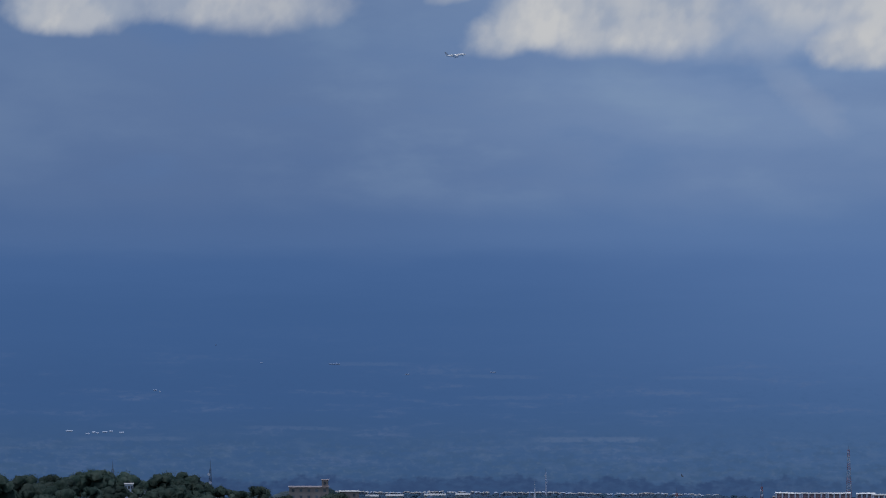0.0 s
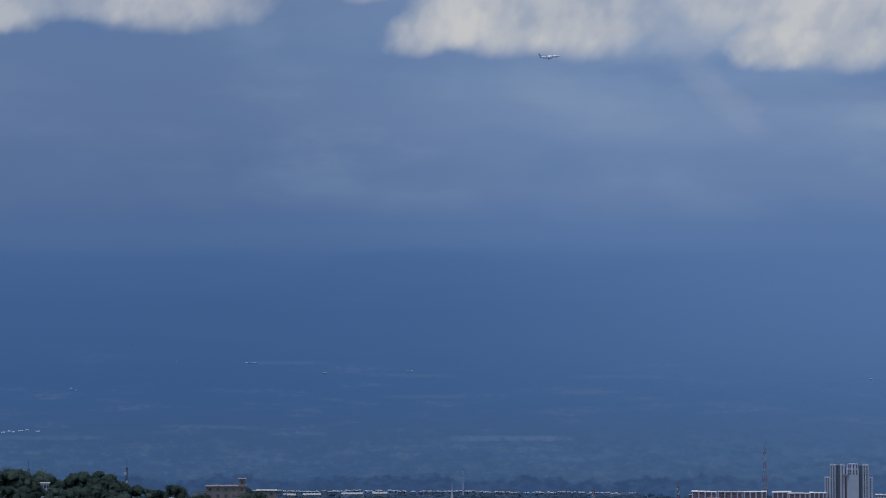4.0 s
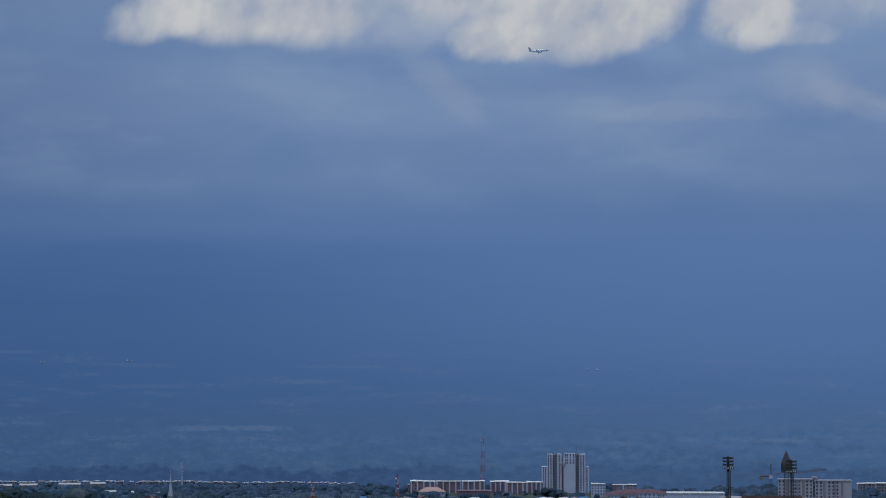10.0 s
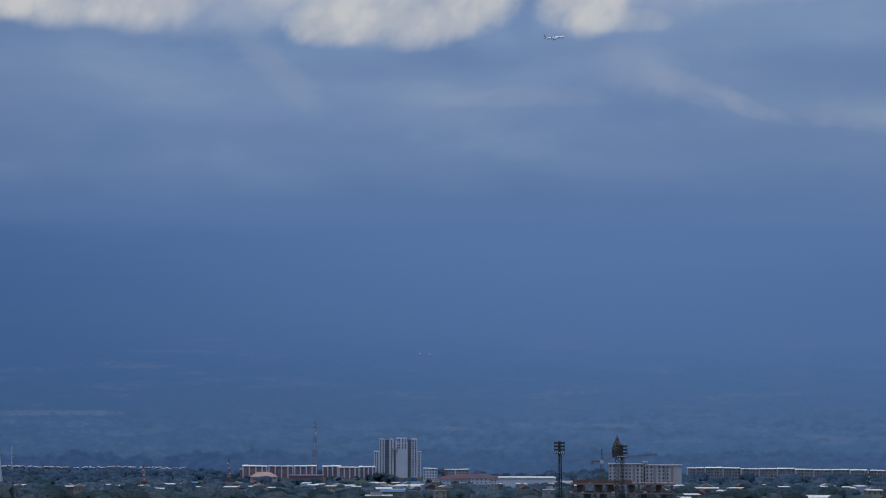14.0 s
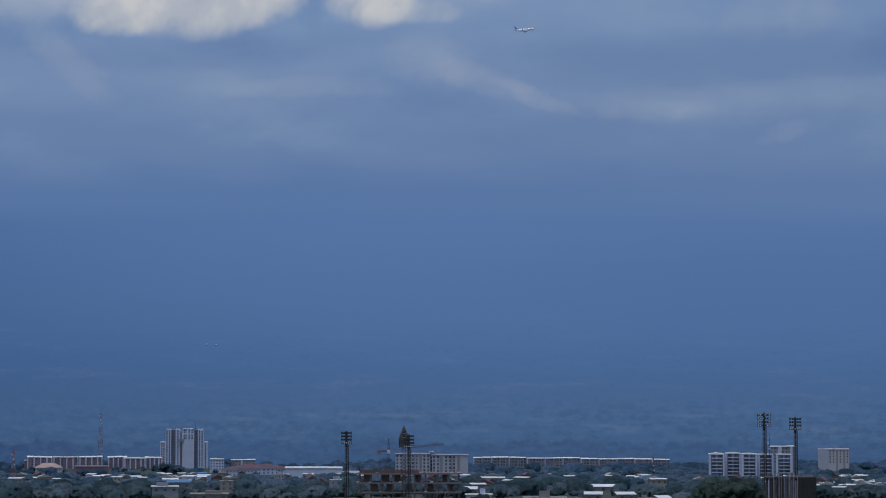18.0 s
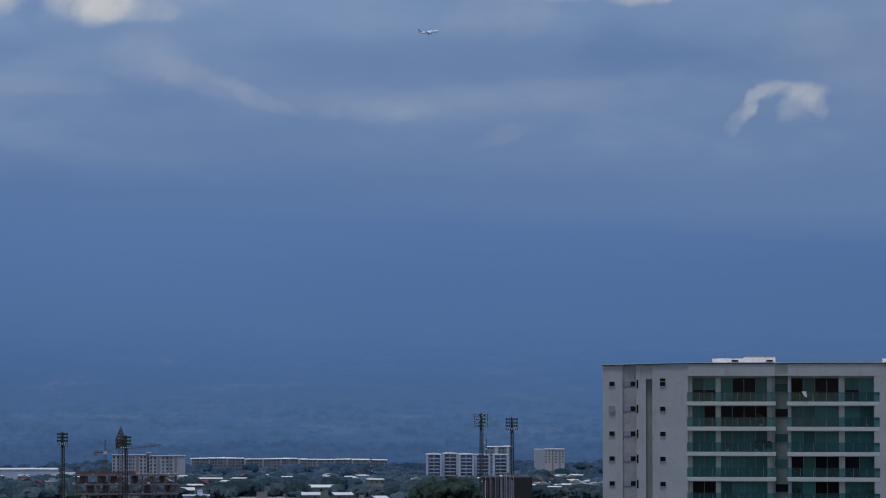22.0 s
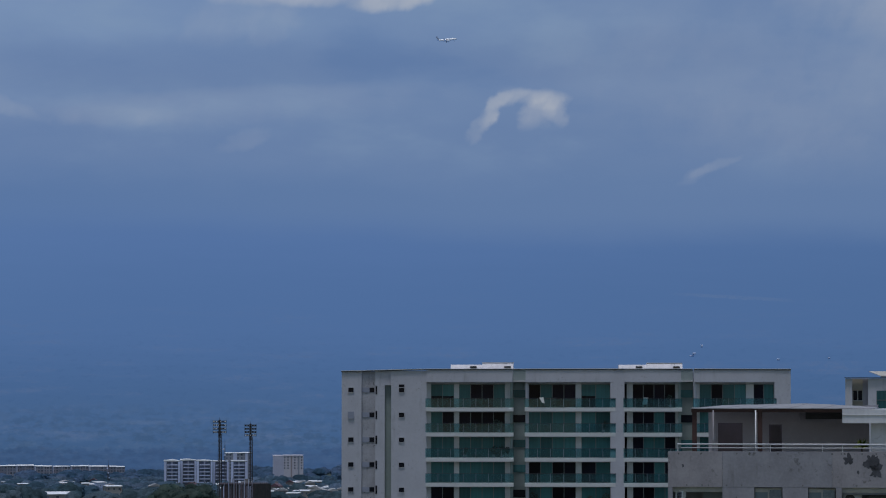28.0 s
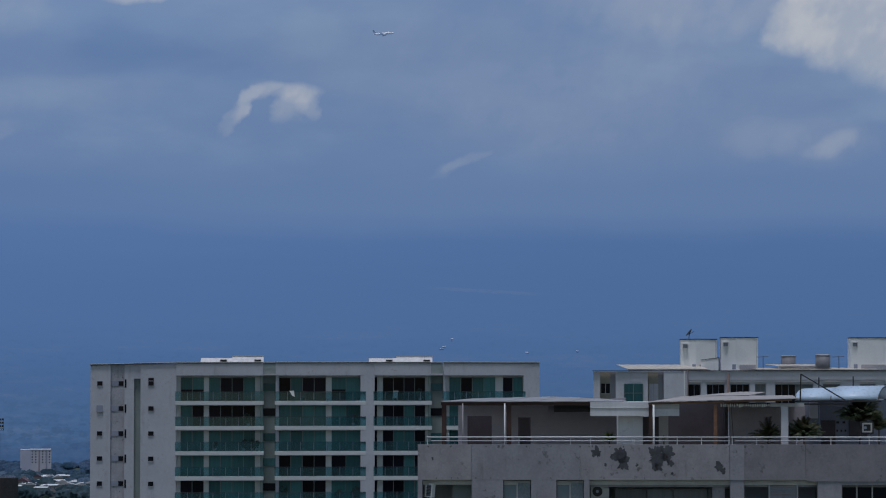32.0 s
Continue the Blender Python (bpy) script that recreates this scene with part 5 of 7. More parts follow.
def tank_rooms():
    for x0, xc, x1, z, depth in ((5.46, 6.88, 8.90, 95.76, 0.9), (9.27, 10.65, 12.75, 95.92, 0.6), (21.4, 22.05, 25.4, 95.88, 0.5)):
        t = on_tank_roof("tank_room", "white rendered water-tank room with a flat dark roof edge", "roof plant", "tank rooms")
        plan = ((x0, 3.0 + 0.4 * depth), (xc, 3.0), (x1, 3.0 + depth), (x1, 6.6), (x0, 6.6))
        for name, low, high, grow, mat in (("wall", 92.6, z, 0.0, WHITE), ("roof_edge", z + 0.002, z + 0.07, 0.05, DARK_STEEL)):
            ring = [(x + (grow if x > xc else -grow), y - (grow if y < 4 else -grow)) for x, y in plan]
            part(name, M().add([(x, y, low) for x, y in ring] + [(x, y, high) for x, y in ring], [tuple(range(4, -1, -1)), tuple(range(5, 10))] + [(i, (i + 1) % 5, 5 + (i + 1) % 5, 5 + i) for i in range(5)]), mat, t)
        lamp = part("lamp", M().box(x0 + 0.22, x0 + 0.62, 2.95, 3.22, z - 0.78, z - 0.46), GREYWALL, t, "grey wall lamp")
        part("hood", M().box(x0 + 0.18, x0 + 0.68, 2.85, 3.25, z - 0.455, z - 0.38), SLAB, lamp)
        part("hatch", M().box(xc - 0.35, xc - 0.02, 2.90, 3.10, 92.95, 93.42), GREYWALL, t, "grey hatch")
        louvre = part("louvre_panel", M().box(xc + 0.35, x1 - 0.25, 2.92, 3.02 + depth, 92.95, 93.38), TAN, t, "tan louvre panel")
        for k in range(4):
            part("slat", M().box(xc + 0.37, x1 - 0.27, 2.88, 2.918, 92.98 + 0.1 * k, 93.04 + 0.1 * k), CREAM, louvre)
        part("drain_pipe", M().tube((x1 - 0.12, 2.9 + depth, 92.65), (x1 - 0.12, 2.9 + depth, z - 0.1), 0.05, n=8), SLAB, t, "pale drain pipe")
    s = on_tank_roof("lean_to", "low sloping white wall beside the tank room", "wall")
    part("wall", M().prism([(7.35, 92.62), (9.0, 92.62), (9.0, 94.02), (7.35, 93.80)], 2.6, 2.75), WHITE, s)
    part("cap", M().prism([(7.3, 93.81), (9.05, 94.03), (9.05, 94.08), (7.3, 93.86)], 2.55, 2.8), DARK_STEEL, s)
    part("end_post", M().box(9.005, 9.09, 2.6, 2.75, 92.62, 94.0), DARK_STEEL, s)
    for x0, x1, y0, z0 in ((0.5, 8.2, 1.2, 92.95), (14.6, 19.2, 2.4, 93.24), (12.7, 24.0, 1.4, 92.9)):
        r = on_tank_roof("roof_shelter", "cream slatted pergola on the block's roof", "shed", "roof shelters")
        x = x0
        while x < x1 - 0.3:
            part("slat", M().add([(x + 0.36 * i - 1.1 * j, y0 + 3.2 * j, z0 + 0.04 + (0.42 if x1 < 12 else 0.16) * j - 0.05 * q) for q in (0, 1) for j in (0, 1) for i in (0, 1)],
                                [(0, 1, 3, 2), (6, 7, 5, 4), (0, 4, 5, 1), (1, 5, 7, 3), (3, 7, 6, 2), (2, 6, 4, 0)]), CREAMSLAT, r)
            x += 0.42
        part("beam", M().box(x0, x1, y0 + 0.2, y0 + 0.3, z0 - 0.12, z0 - 0.01), CREAM, r)
        for x in (x0 + 0.2, (x0 + x1) / 2, x1 - 0.2):
            part("post", M().box(x - 0.05, x + 0.05, y0 + 0.2, y0 + 0.3, 92.6, z0 - 0.125), STEEL, r)
    for x, y, r, z in ((15.75, 6.2, 0.72, 94.3), (18.74, 2.2, 0.72, 94.35)):
        t = on_tank_roof("water_tank", "round grey plastic water tank on the roof", "water tank", "round tanks")
        part("shell", M().tube((x, y, 92.6), (x, y, z - 0.1), r * 0.95, r, 24), TANKGREY, t, smooth=True)
        part("lid", M().tube((x, y, z - 0.095), (x, y, z), r * 1.04, r * 0.9, 24), GREYROOF, t)
    d = on_tank_roof("satellite_dish", "dark satellite dish tilted on the tank room roof", "satellite dish", z=95.87)
    m = M()
    n = 18
    verts = []
    for j in range(4):
        for i in range(n):
            a, q = 2 * math.pi * i / n, j / 3
            verts.append((0.42 * q * math.cos(a), 0.46 * q * math.sin(a), 0.14 * q * q))
    m.add(verts, [(j * n + i, j * n + (i + 1) % n, (j + 1) * n + (i + 1) % n, (j + 1) * n + i) for j in range(3) for i in range(n)])
    o = part("dish", m, DARK_STEEL, d, smooth=True)
    o.matrix_basis = pose(6.35, 4.0, 0.50, 8, -50, 0) @ Matrix.Translation((0, 0, 95.87))
    part("stand", M().tube((6.25, 4.0, 95.87), (6.3, 4.0, 96.3), 0.04, n=6), DARK_STEEL, d)
    part("feed_arm", M().tube((6.3, 4.0, 96.3), (6.75, 3.6, 96.55), 0.02, n=6), DARK_STEEL, d)
    for x in (13.2, 20.3):
        a = on_tank_roof("roof_aerial", "thin aerial with a crossbar on the roof", "antenna", "roof aerials")
        part("pole", M().tube((x, 3.0, 92.6), (x, 3.0, 94.2), 0.03, n=6), DARK_STEEL, a)
        part("crossbar", M().tube((x - 0.6, 3.0, 94.1), (x + 0.5, 3.0, 94.15), 0.025, n=6), DARK_STEEL, a)


tank_block()
tank_rooms()


# ---- the far town ----
WINDOWS = {}


def window_mesh(w, h, material):
    key = (round(w, 2), round(h, 2), material.name)
    if key not in WINDOWS:
        WINDOWS[key] = M().box(-w / 2, w / 2, -0.06, 0.02, -h / 2, h / 2).mesh("window", material)
    return WINDOWS[key]


def block(name, label, bearing, away, width, depth, top, storeys, columns, walls, roof, group="", storey=2.8, ww=1.3, wh=1.4, skip=(), stripes=None, roof_h=0.5, over=0.4, gables=0, hips=0):
    """A far block of flats: walls, roof, windows one by one, and stripes of another colour."""
    b = thing(name, bearing, away, label, "building", group, sink=0.5)
    foot = BASE[b.name]
    part("wall", M().box(-width / 2, width / 2, 0, depth, BASE[b.name], top), walls, b)
    if hips:
        g = width / hips
        for q in range(hips):
            x0, x1, y0, y1, z, ridge = -width / 2 + q * g - 0.3, -width / 2 + (q + 1) * g + 0.25, -over, depth + over, top + 0.1, top + roof_h * (1 + 0.15 * math.sin(5.0 * q))
            part("roof", M().add([(x0, y0, z), (x1, y0, z), (x1, y1, z), (x0, y1, z), (x0 + 0.28 * g, depth * 0.5, ridge), (x1 - 0.28 * g, depth * 0.5, ridge)],
                                 [(0, 1, 5, 4), (1, 2, 5), (2, 3, 4, 5), (3, 0, 4), (3, 2, 1, 0)]), roof, b)
    elif gables:
        g = width / gables
        for q in range(gables):
            x0, lift = -width / 2 + q * g, 0.8 * math.sin(7.0 * q + 40 * bearing)
            if gables > 1:
                part("roof", M().slope(x0 - 0.05, x0 + g - 0.08, -over, depth * 0.5, top + 0.15 + lift * 0.3, top + 0.8 * roof_h + lift * 0.5, 0.12), roof, b)
                part("roof_back", M().slope(x0 - 0.05, x0 + g - 0.08, depth * 0.5 + 0.01, depth + over, top + 0.8 * roof_h + lift * 0.5, top + 0.15, 0.12), roof, b)
                continue
            part("roof", M().prism([(x0 - 0.3, top + 0.1), (x0 + g - 0.4, top + 0.1), (x0 + g - 0.4, top + 0.5), (x0 + g * 0.55, top + roof_h + lift), (x0 + g * 0.4, top + roof_h + lift), (x0 - 0.3, top + 0.7)], -over, depth + over), roof, b)
    else:
        part("roof", M().slope(-width / 2 - over, width / 2 + over, -over, depth + over, top + 0.12, top + roof_h, 0.1), roof, b)
    step = width / columns
    me = window_mesh(min(ww, step * 0.7), wh, FARPANE)
    for k in range(storeys):
        z = top - 1.5 - storey * k
        if z < foot + 0.8:
            break
        for c in range(columns):
            if c in skip:
                continue
            piece("window", me, b, -width / 2 + (c + 0.5) * step, 0, z)
    for x0, x1, mat in stripes or ():
        part("stripe", M().box(x0, x1, -0.35, -0.065, BASE[b.name], top - 0.2), mat, b)
    return b


def tower():
    b = thing("tower_block", 0.05, 3000, "tall grey-white residential tower with haze-lifted window strips", "tower", sink=1)
    foot = BASE[b.name]
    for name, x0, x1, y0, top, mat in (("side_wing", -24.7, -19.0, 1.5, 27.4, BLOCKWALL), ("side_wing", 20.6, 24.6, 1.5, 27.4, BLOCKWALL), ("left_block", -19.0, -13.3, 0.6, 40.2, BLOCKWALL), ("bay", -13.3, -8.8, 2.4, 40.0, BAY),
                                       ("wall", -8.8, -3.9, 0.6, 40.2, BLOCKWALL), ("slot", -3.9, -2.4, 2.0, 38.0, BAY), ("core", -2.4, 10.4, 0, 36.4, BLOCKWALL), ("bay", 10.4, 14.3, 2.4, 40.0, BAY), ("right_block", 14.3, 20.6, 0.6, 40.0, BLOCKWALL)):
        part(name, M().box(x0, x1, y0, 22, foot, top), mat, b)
    part("core_top", M().box(-1.4, 9.6, 0.8, 22, 36.4, 41.2), BLOCKWALL, b)
    part("lift_shaft", M().box(-3.4, -2.2, -0.6, -0.06, foot, 29), RUST, b, "reddish hoist strip")
    part("hoist_head", M().box(-6.6, 0.0, -0.8, -0.07, 28.4, 30.6), GREYWALL, b)
    part("aerial", M().tube((11.8, 6, 40), (11.8, 6, 49), 0.25, 0.1, 6), LAMP_STEEL, b)
    strip = window_mesh(1.25, 2.15, FARPANE)
    for x, top, y in ((-22.9, 25.6, 1.5), (-20.8, 25.6, 1.5), (-17.7, 38.2, 0.6), (-15.1, 38.2, 0.6), (-6.4, 38.2, 0.6), (16.0, 38.0, 0.6), (18.6, 38.0, 0.6), (22.3, 25.6, 1.5)):
        for k in range(int((top - foot - 2) / 2.7) + 1):
            piece("window", strip, b, x, y, top - 2.7 * k)
    for x in (0.2, 1.9, 5.2, 8.2):
        for k in range(4):
            piece("window", strip, b, x, 0.8 if k < 2 else 0.0, 39.4 - 2.7 * k)
    for x0, x1 in ((-13.2, -8.9), (10.5, 14.2)):
        for k in range(15):
            part("floor_line", M().box(x0, x1, 1.9, 2.35, 39.3 - 2.7 * k, 39.75 - 2.7 * k), GREYWALL, b)
    for x0, x1, z in ((-19.0, -14.5, 41.0), (-8.5, -5.0, 41.2), (14.3, 20.0, 41.0)):
        part("roof_box", M().box(x0, x1, 1.0, 8, 40.25, z), BLOCKWALL, b)


tower()
rng = random.Random(3)
for k, (a, w, t) in enumerate(((-2.78, 26, 12.4), (-2.27, 26, 12.0), (-1.78, 24, 12.6), (-1.26, 20, 11.6), (-0.92, 22, 10.8), (-0.55, 18, 11.2))):
    block("brick_flats", "red brick row flats with white stair towers and bright roof", a, 2980 + 18 * (k % 2), w, 12, t, 4, 7, BRICK, SHEET if k in (1, 4) else ZINC, "red brick flats", ww=1.2,
          stripes=[(-w / 2 + 0.3 + q * w / 4, -w / 2 + 1.7 + q * w / 4, BLOCKWALL) for q in range(4)] + [(w / 2 - 1.2, w / 2 - 0.2, BLOCKWALL)], roof_h=1.5, gables=4)
block("brick_flats", "red brick row flats with white stair towers and bright roof", -2.98, 2990, 10, 12, 9.0, 3, 3, BRICK, GREYROOF, "red brick flats")
block("low_shed", "low dark brown shed before the brick flats", -1.76, 2850, 33, 20, 6.8, 1, 6, BRICK, BRICK, skip=range(6))
block("clay_hall", "long hall with a pale clay tile roof", -2.6, 2800, 26, 18, 7.2, 1, 5, CREAM, PINKROOF, roof_h=4.4, hips=1)
block("red_roof_hall", "sprawling low hall with a dull red tile roof", 1.50, 2785, 58, 40, 6.4, 2, 14, BLOCKWALL, CLAY, "red-roofed halls", roof_h=3.6, hips=1)
block("red_roof_hall", "white front wing of the red-roofed hall", 1.15, 2745, 34, 20, 6.0, 2, 10, BLOCKWALL, CLAY, "red-roofed halls", roof_h=2.2, wh=1.0, hips=2)
block("red_roof_hall", "small gabled end of the red-roofed hall", 2.02, 2760, 12, 16, 6.6, 2, 4, BLOCKWALL, CLAY, "red-roofed halls", roof_h=2.6, hips=1)
block("white_flats", "small white flats behind the red-roofed hall", 0.70, 2860, 14, 12, 13.4, 4, 5, BLOCKWALL, ZINC, "small flats", gables=2, roof_h=0.9)
block("white_flats", "small cream flats with orange end wall", 1.22, 2860, 24, 12, 12.6, 4, 7, GREYWALL, ZINC, "small flats", stripes=((-12, -8.4, BRICK), (-2.0, -0.6, BLOCKWALL)), gables=3, roof_h=1.0)
block("warehouse", "long low white warehouse with pale roof", 2.62, 2700, 54, 40, 9.0, 1, 6, BLOCKWALL, ZINC, ww=2.0, skip=(0, 1, 2, 3, 4, 5), roof_h=1.4, gables=1)
block("warehouse", "low grey warehouse beside the white one", 3.6, 2680, 30, 30, 5.0, 1, 6, GREYWALL, GREYROOF, ww=2.0, roof_h=1.5)
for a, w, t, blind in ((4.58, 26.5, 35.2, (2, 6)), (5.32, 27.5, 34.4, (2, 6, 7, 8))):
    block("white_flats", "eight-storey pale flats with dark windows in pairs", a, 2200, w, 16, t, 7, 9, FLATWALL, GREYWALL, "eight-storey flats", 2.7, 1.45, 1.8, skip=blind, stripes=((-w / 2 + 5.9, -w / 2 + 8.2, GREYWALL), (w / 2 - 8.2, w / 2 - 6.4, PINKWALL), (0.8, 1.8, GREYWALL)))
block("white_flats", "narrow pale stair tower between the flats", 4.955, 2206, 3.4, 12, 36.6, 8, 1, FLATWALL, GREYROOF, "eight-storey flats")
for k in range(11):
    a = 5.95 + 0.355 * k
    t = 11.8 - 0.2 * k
    block("terraced_flats", "low white terraced flats with a bright roof edge", a, 3000 + 6 * (k % 3), 18.2, 12, t - 1.1, 3, 6, SHADEFRONT, ZINC, "long terrace row", 2.9, 1.9, 1.7, stripes=((-9, -7.6, FLATWALL), (-3.2, -2.2, BAY), (0.4, 1.2, GREYWALL), (5.5, 6.3, GREYWALL)), roof_h=1.2, gables=2)
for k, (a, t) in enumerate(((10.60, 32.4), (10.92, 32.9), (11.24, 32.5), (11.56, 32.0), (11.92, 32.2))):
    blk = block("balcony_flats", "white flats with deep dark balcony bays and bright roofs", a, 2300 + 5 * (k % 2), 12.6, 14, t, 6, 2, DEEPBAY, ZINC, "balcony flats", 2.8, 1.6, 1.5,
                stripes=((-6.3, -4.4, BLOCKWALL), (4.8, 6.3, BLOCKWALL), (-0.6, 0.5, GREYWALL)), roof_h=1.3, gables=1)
    for q in range(6):
        part("balcony", M().box(-4.0, 4.4, -1.4, -0.4, t - 3.2 - 2.8 * q, t - 2.45 - 2.8 * q), BLOCKWALL, blk)
block("white_flats", "pale flats rising behind the balcony flats", 11.9, 2420, 22, 14, 36.2, 8, 7, GREYWALL, ZINC, "eight-storey flats", roof_h=1.0, gables=3, stripes=((-4.0, -1.0, BLOCKWALL), (6.0, 8.0, BLOCKWALL)))
block("cream_flats", "cream five-storey flats standing alone among trees", 12.89, 2800, 29.5, 16, 24.6, 5, 9, CREAM, CREAM, storey=2.6, skip=(0, 1, 2), stripes=((-14.7, -4.2, FLATWALL), (2.6, 4.0, PINKWALL), (9.5, 11.0, GREYWALL)), roof_h=0.8, gables=3)
block("hillside_house", "grey concrete house with a small roof tower", -12.25, 1390, 19, 12, 57.6, 2, 5, PINKWALL, PINKWALL, "hillside houses", 3.0, 1.3, 1.3)
block("hillside_house", "narrow rooftop stair tower of the grey house", -11.93, 1391.5, 3.2, 4, 61.0, 1, 1, PINKWALL, PINKWALL, "hillside houses")
block("hillside_house", "pinkish concrete house beside a round tree", -11.45, 1400, 9.5, 9, 55.2, 2, 2, PINKWALL, SLAB, "hillside houses")
block("hillside_house", "white hut on the wooded hilltop", -15.80, 1368, 4.0, 6, 59.8, 1, 3, BLOCKWALL, SHEET, "hillside houses")
for a, d, w, t in ((-12.55, 1340, 9, 50.6), (-12.2, 1330, 9, 49.6), (-13.3, 1340, 7, 52.0), (-15.95, 1280, 8, 50.2), (-12.9, 1320, 8, 49.2)):
    block("hillside_house", "low house with a bright sheet roof below the trees", a, d, w, 9, t, 1, 3, WALLS, ZINC, "hillside houses", roof_h=1.4)


# ---- masts, floodlights, unfinished frames ----
def lattice(m, x, y, z0, z1, half0, half1, bays, r=0.12):
    """Four legs with cross braces."""
    for k in range(bays):
        za, zb = z0 + (z1 - z0) * k / bays, z0 + (z1 - z0) * (k + 1) / bays
        ha, hb = half0 + (half1 - half0) * k / bays, half0 + (half1 - half0) * (k + 1) / bays
        pa = [(x + sx * ha, y + sy * ha, za) for sx, sy in ((-1, -1), (1, -1), (1, 1), (-1, 1))]
        pb = [(x + sx * hb, y + sy * hb, zb) for sx, sy in ((-1, -1), (1, -1), (1, 1), (-1, 1))]
        for i in range(4):
            m.tube(pa[i], pb[i], r, n=4)
            m.tube(pa[i], pb[(i + 1) % 4], r * 0.6, n=4)
            m.tube(pa[(i + 1) % 4], pb[i], r * 0.6, n=4)
    return m


def mast(bearing, away, top, half, label, sections=8, colours=True, steel=None):
    t = thing("radio_mast", bearing, away, label, "mast", "radio masts")
    foot = BASE[t.name]
    for k in range(sections):
        za, zb = foot + (top - foot) * k / sections, foot + (top - foot) * (k + 1) / sections - 0.05
        ha, hb = half * (1 - 0.75 * k / sections), half * (1 - 0.75 * (k + 1) / sections)
        part("lattice_section", lattice(M(), 0, 0, za, zb, ha, hb, 3, 0.22 if away > 2000 else 0.12), (REDWHITE if k % 2 else GREYWALL) if colours else steel or LAMP_STEEL, t)
    for k in range(3):
        part("dish_antenna", M().tube((-0.8 + 0.8 * k, -0.9, top - 3 - 4.0 * k), (-0.8 + 0.8 * k, -1.5, top - 3 - 4.0 * k), 0.7, 0.7, 10), BLOCKWALL, t)
    part("spike", M().tube((0, 0, top), (0, 0, top + 4), 0.12, 0.05, 5), LAMP_STEEL, t)


mast(-1.589, 3040, 57.0, 3.3, "tall red and white lattice radio mast")
mast(-3.29, 2300, 36.0, 2.4, "reddish lattice radio mast above the suburb")
mast(-4.965, 2300, 31.0, 2.8, "short red lattice mast among trees")
mast(-14.20, 1410, 66.5, 1.1, "thin pale lattice mast behind the trees", 6, False)
mast(-16.12, 1430, 66.0, 1.6, "dark lattice mast on the wooded hill", 6, False)
mast(9.35, 2500, 24.5, 1.2, "thin dark lattice mast beyond the terrace row", 6, False)
mast(-7.55, 3035, 32.9, 0.9, "slim white mast by the far houses", 6, False, BLOCKWALL)
mast(11.64, 2000, 51.5, 0.7, "slim lattice mast behind the balcony flats", 6, False)


def floodlight(bearing, away, top, bottom, width, rows, columns, label, spike=0.0, bright=True):
    t = thing("floodlight_mast", bearing, away, label, "floodlight", "stadium floodlights")
    foot = BASE[t.name]
    part("mast", lattice(M(), 0, 0, foot, bottom + 1.0, 1.05, 0.6, 16, 0.16), LAMP_STEEL, t)
    part("pole", M().tube((0, 0, foot), (0, 0, top), 0.32, 0.25, 8), LAMP_STEEL, t)
    part("head_frame", M().box(-width / 2, -width / 2 + 0.15, -0.1, 0.1, bottom, top).box(width / 2 - 0.15, width / 2, -0.1, 0.1, bottom, top).box(-0.6, 0.6, -0.2, 0.2, bottom - 1.5, top), LAMP_STEEL, t)
    housing = M().box(-0.5, 0.5, -0.45, 0.35, -0.45, 0.45).mesh("lamp_housing", DARK_STEEL)
    face = M().tube((0, -0.52, 0), (0, -0.46, 0), 0.30, n=10).mesh("lamp_face", LAMP_GLASS)
    for r in range(rows):
        z = bottom + (r + 0.5) * (top - bottom) / rows
        part("crossbar", M().box(-width / 2, width / 2, 0.2, 0.4, z - 0.55, z - 0.42), LAMP_STEEL, t)
        for c in range(columns):
            lamp = piece("lamp", housing, t, -width / 2 + (c + 0.5) * width / columns, 0, z)
            if r == 0 if not bright else c in (0, 1, columns - 1) or (c * 5 + r * 3) % 4 == 0:
                f = new("lamp_face", face)
                f.parent = lamp
    part("ladder", M().box(0.9, 1.25, -0.3, -0.2, foot, bottom), DARK_STEEL, t)
    if spike:
        part("spike", M().tube((0, 0, top), (0, 0, top + spike), 0.12, 0.06, 5), LAMP_STEEL, t)


floodlight(3.262, 1450, 66.0, 59.4, 5.4, 4, 5, "dark stadium floodlight mast with four rows of lamps", bright=False)
floodlight(4.50, 1460, 64.2, 57.4, 5.4, 4, 5, "dark stadium floodlight mast beside a steep roof peak", bright=False)
floodlight(11.535, 1500, 74.6, 67.4, 7.0, 4, 6, "stadium floodlight mast with rows of pale lamps", 1.4)
floodlight(12.145, 1510, 72.4, 65.6, 6.2, 4, 5, "stadium floodlight mast seen from the side of its lamps", 1.2, bright=False)


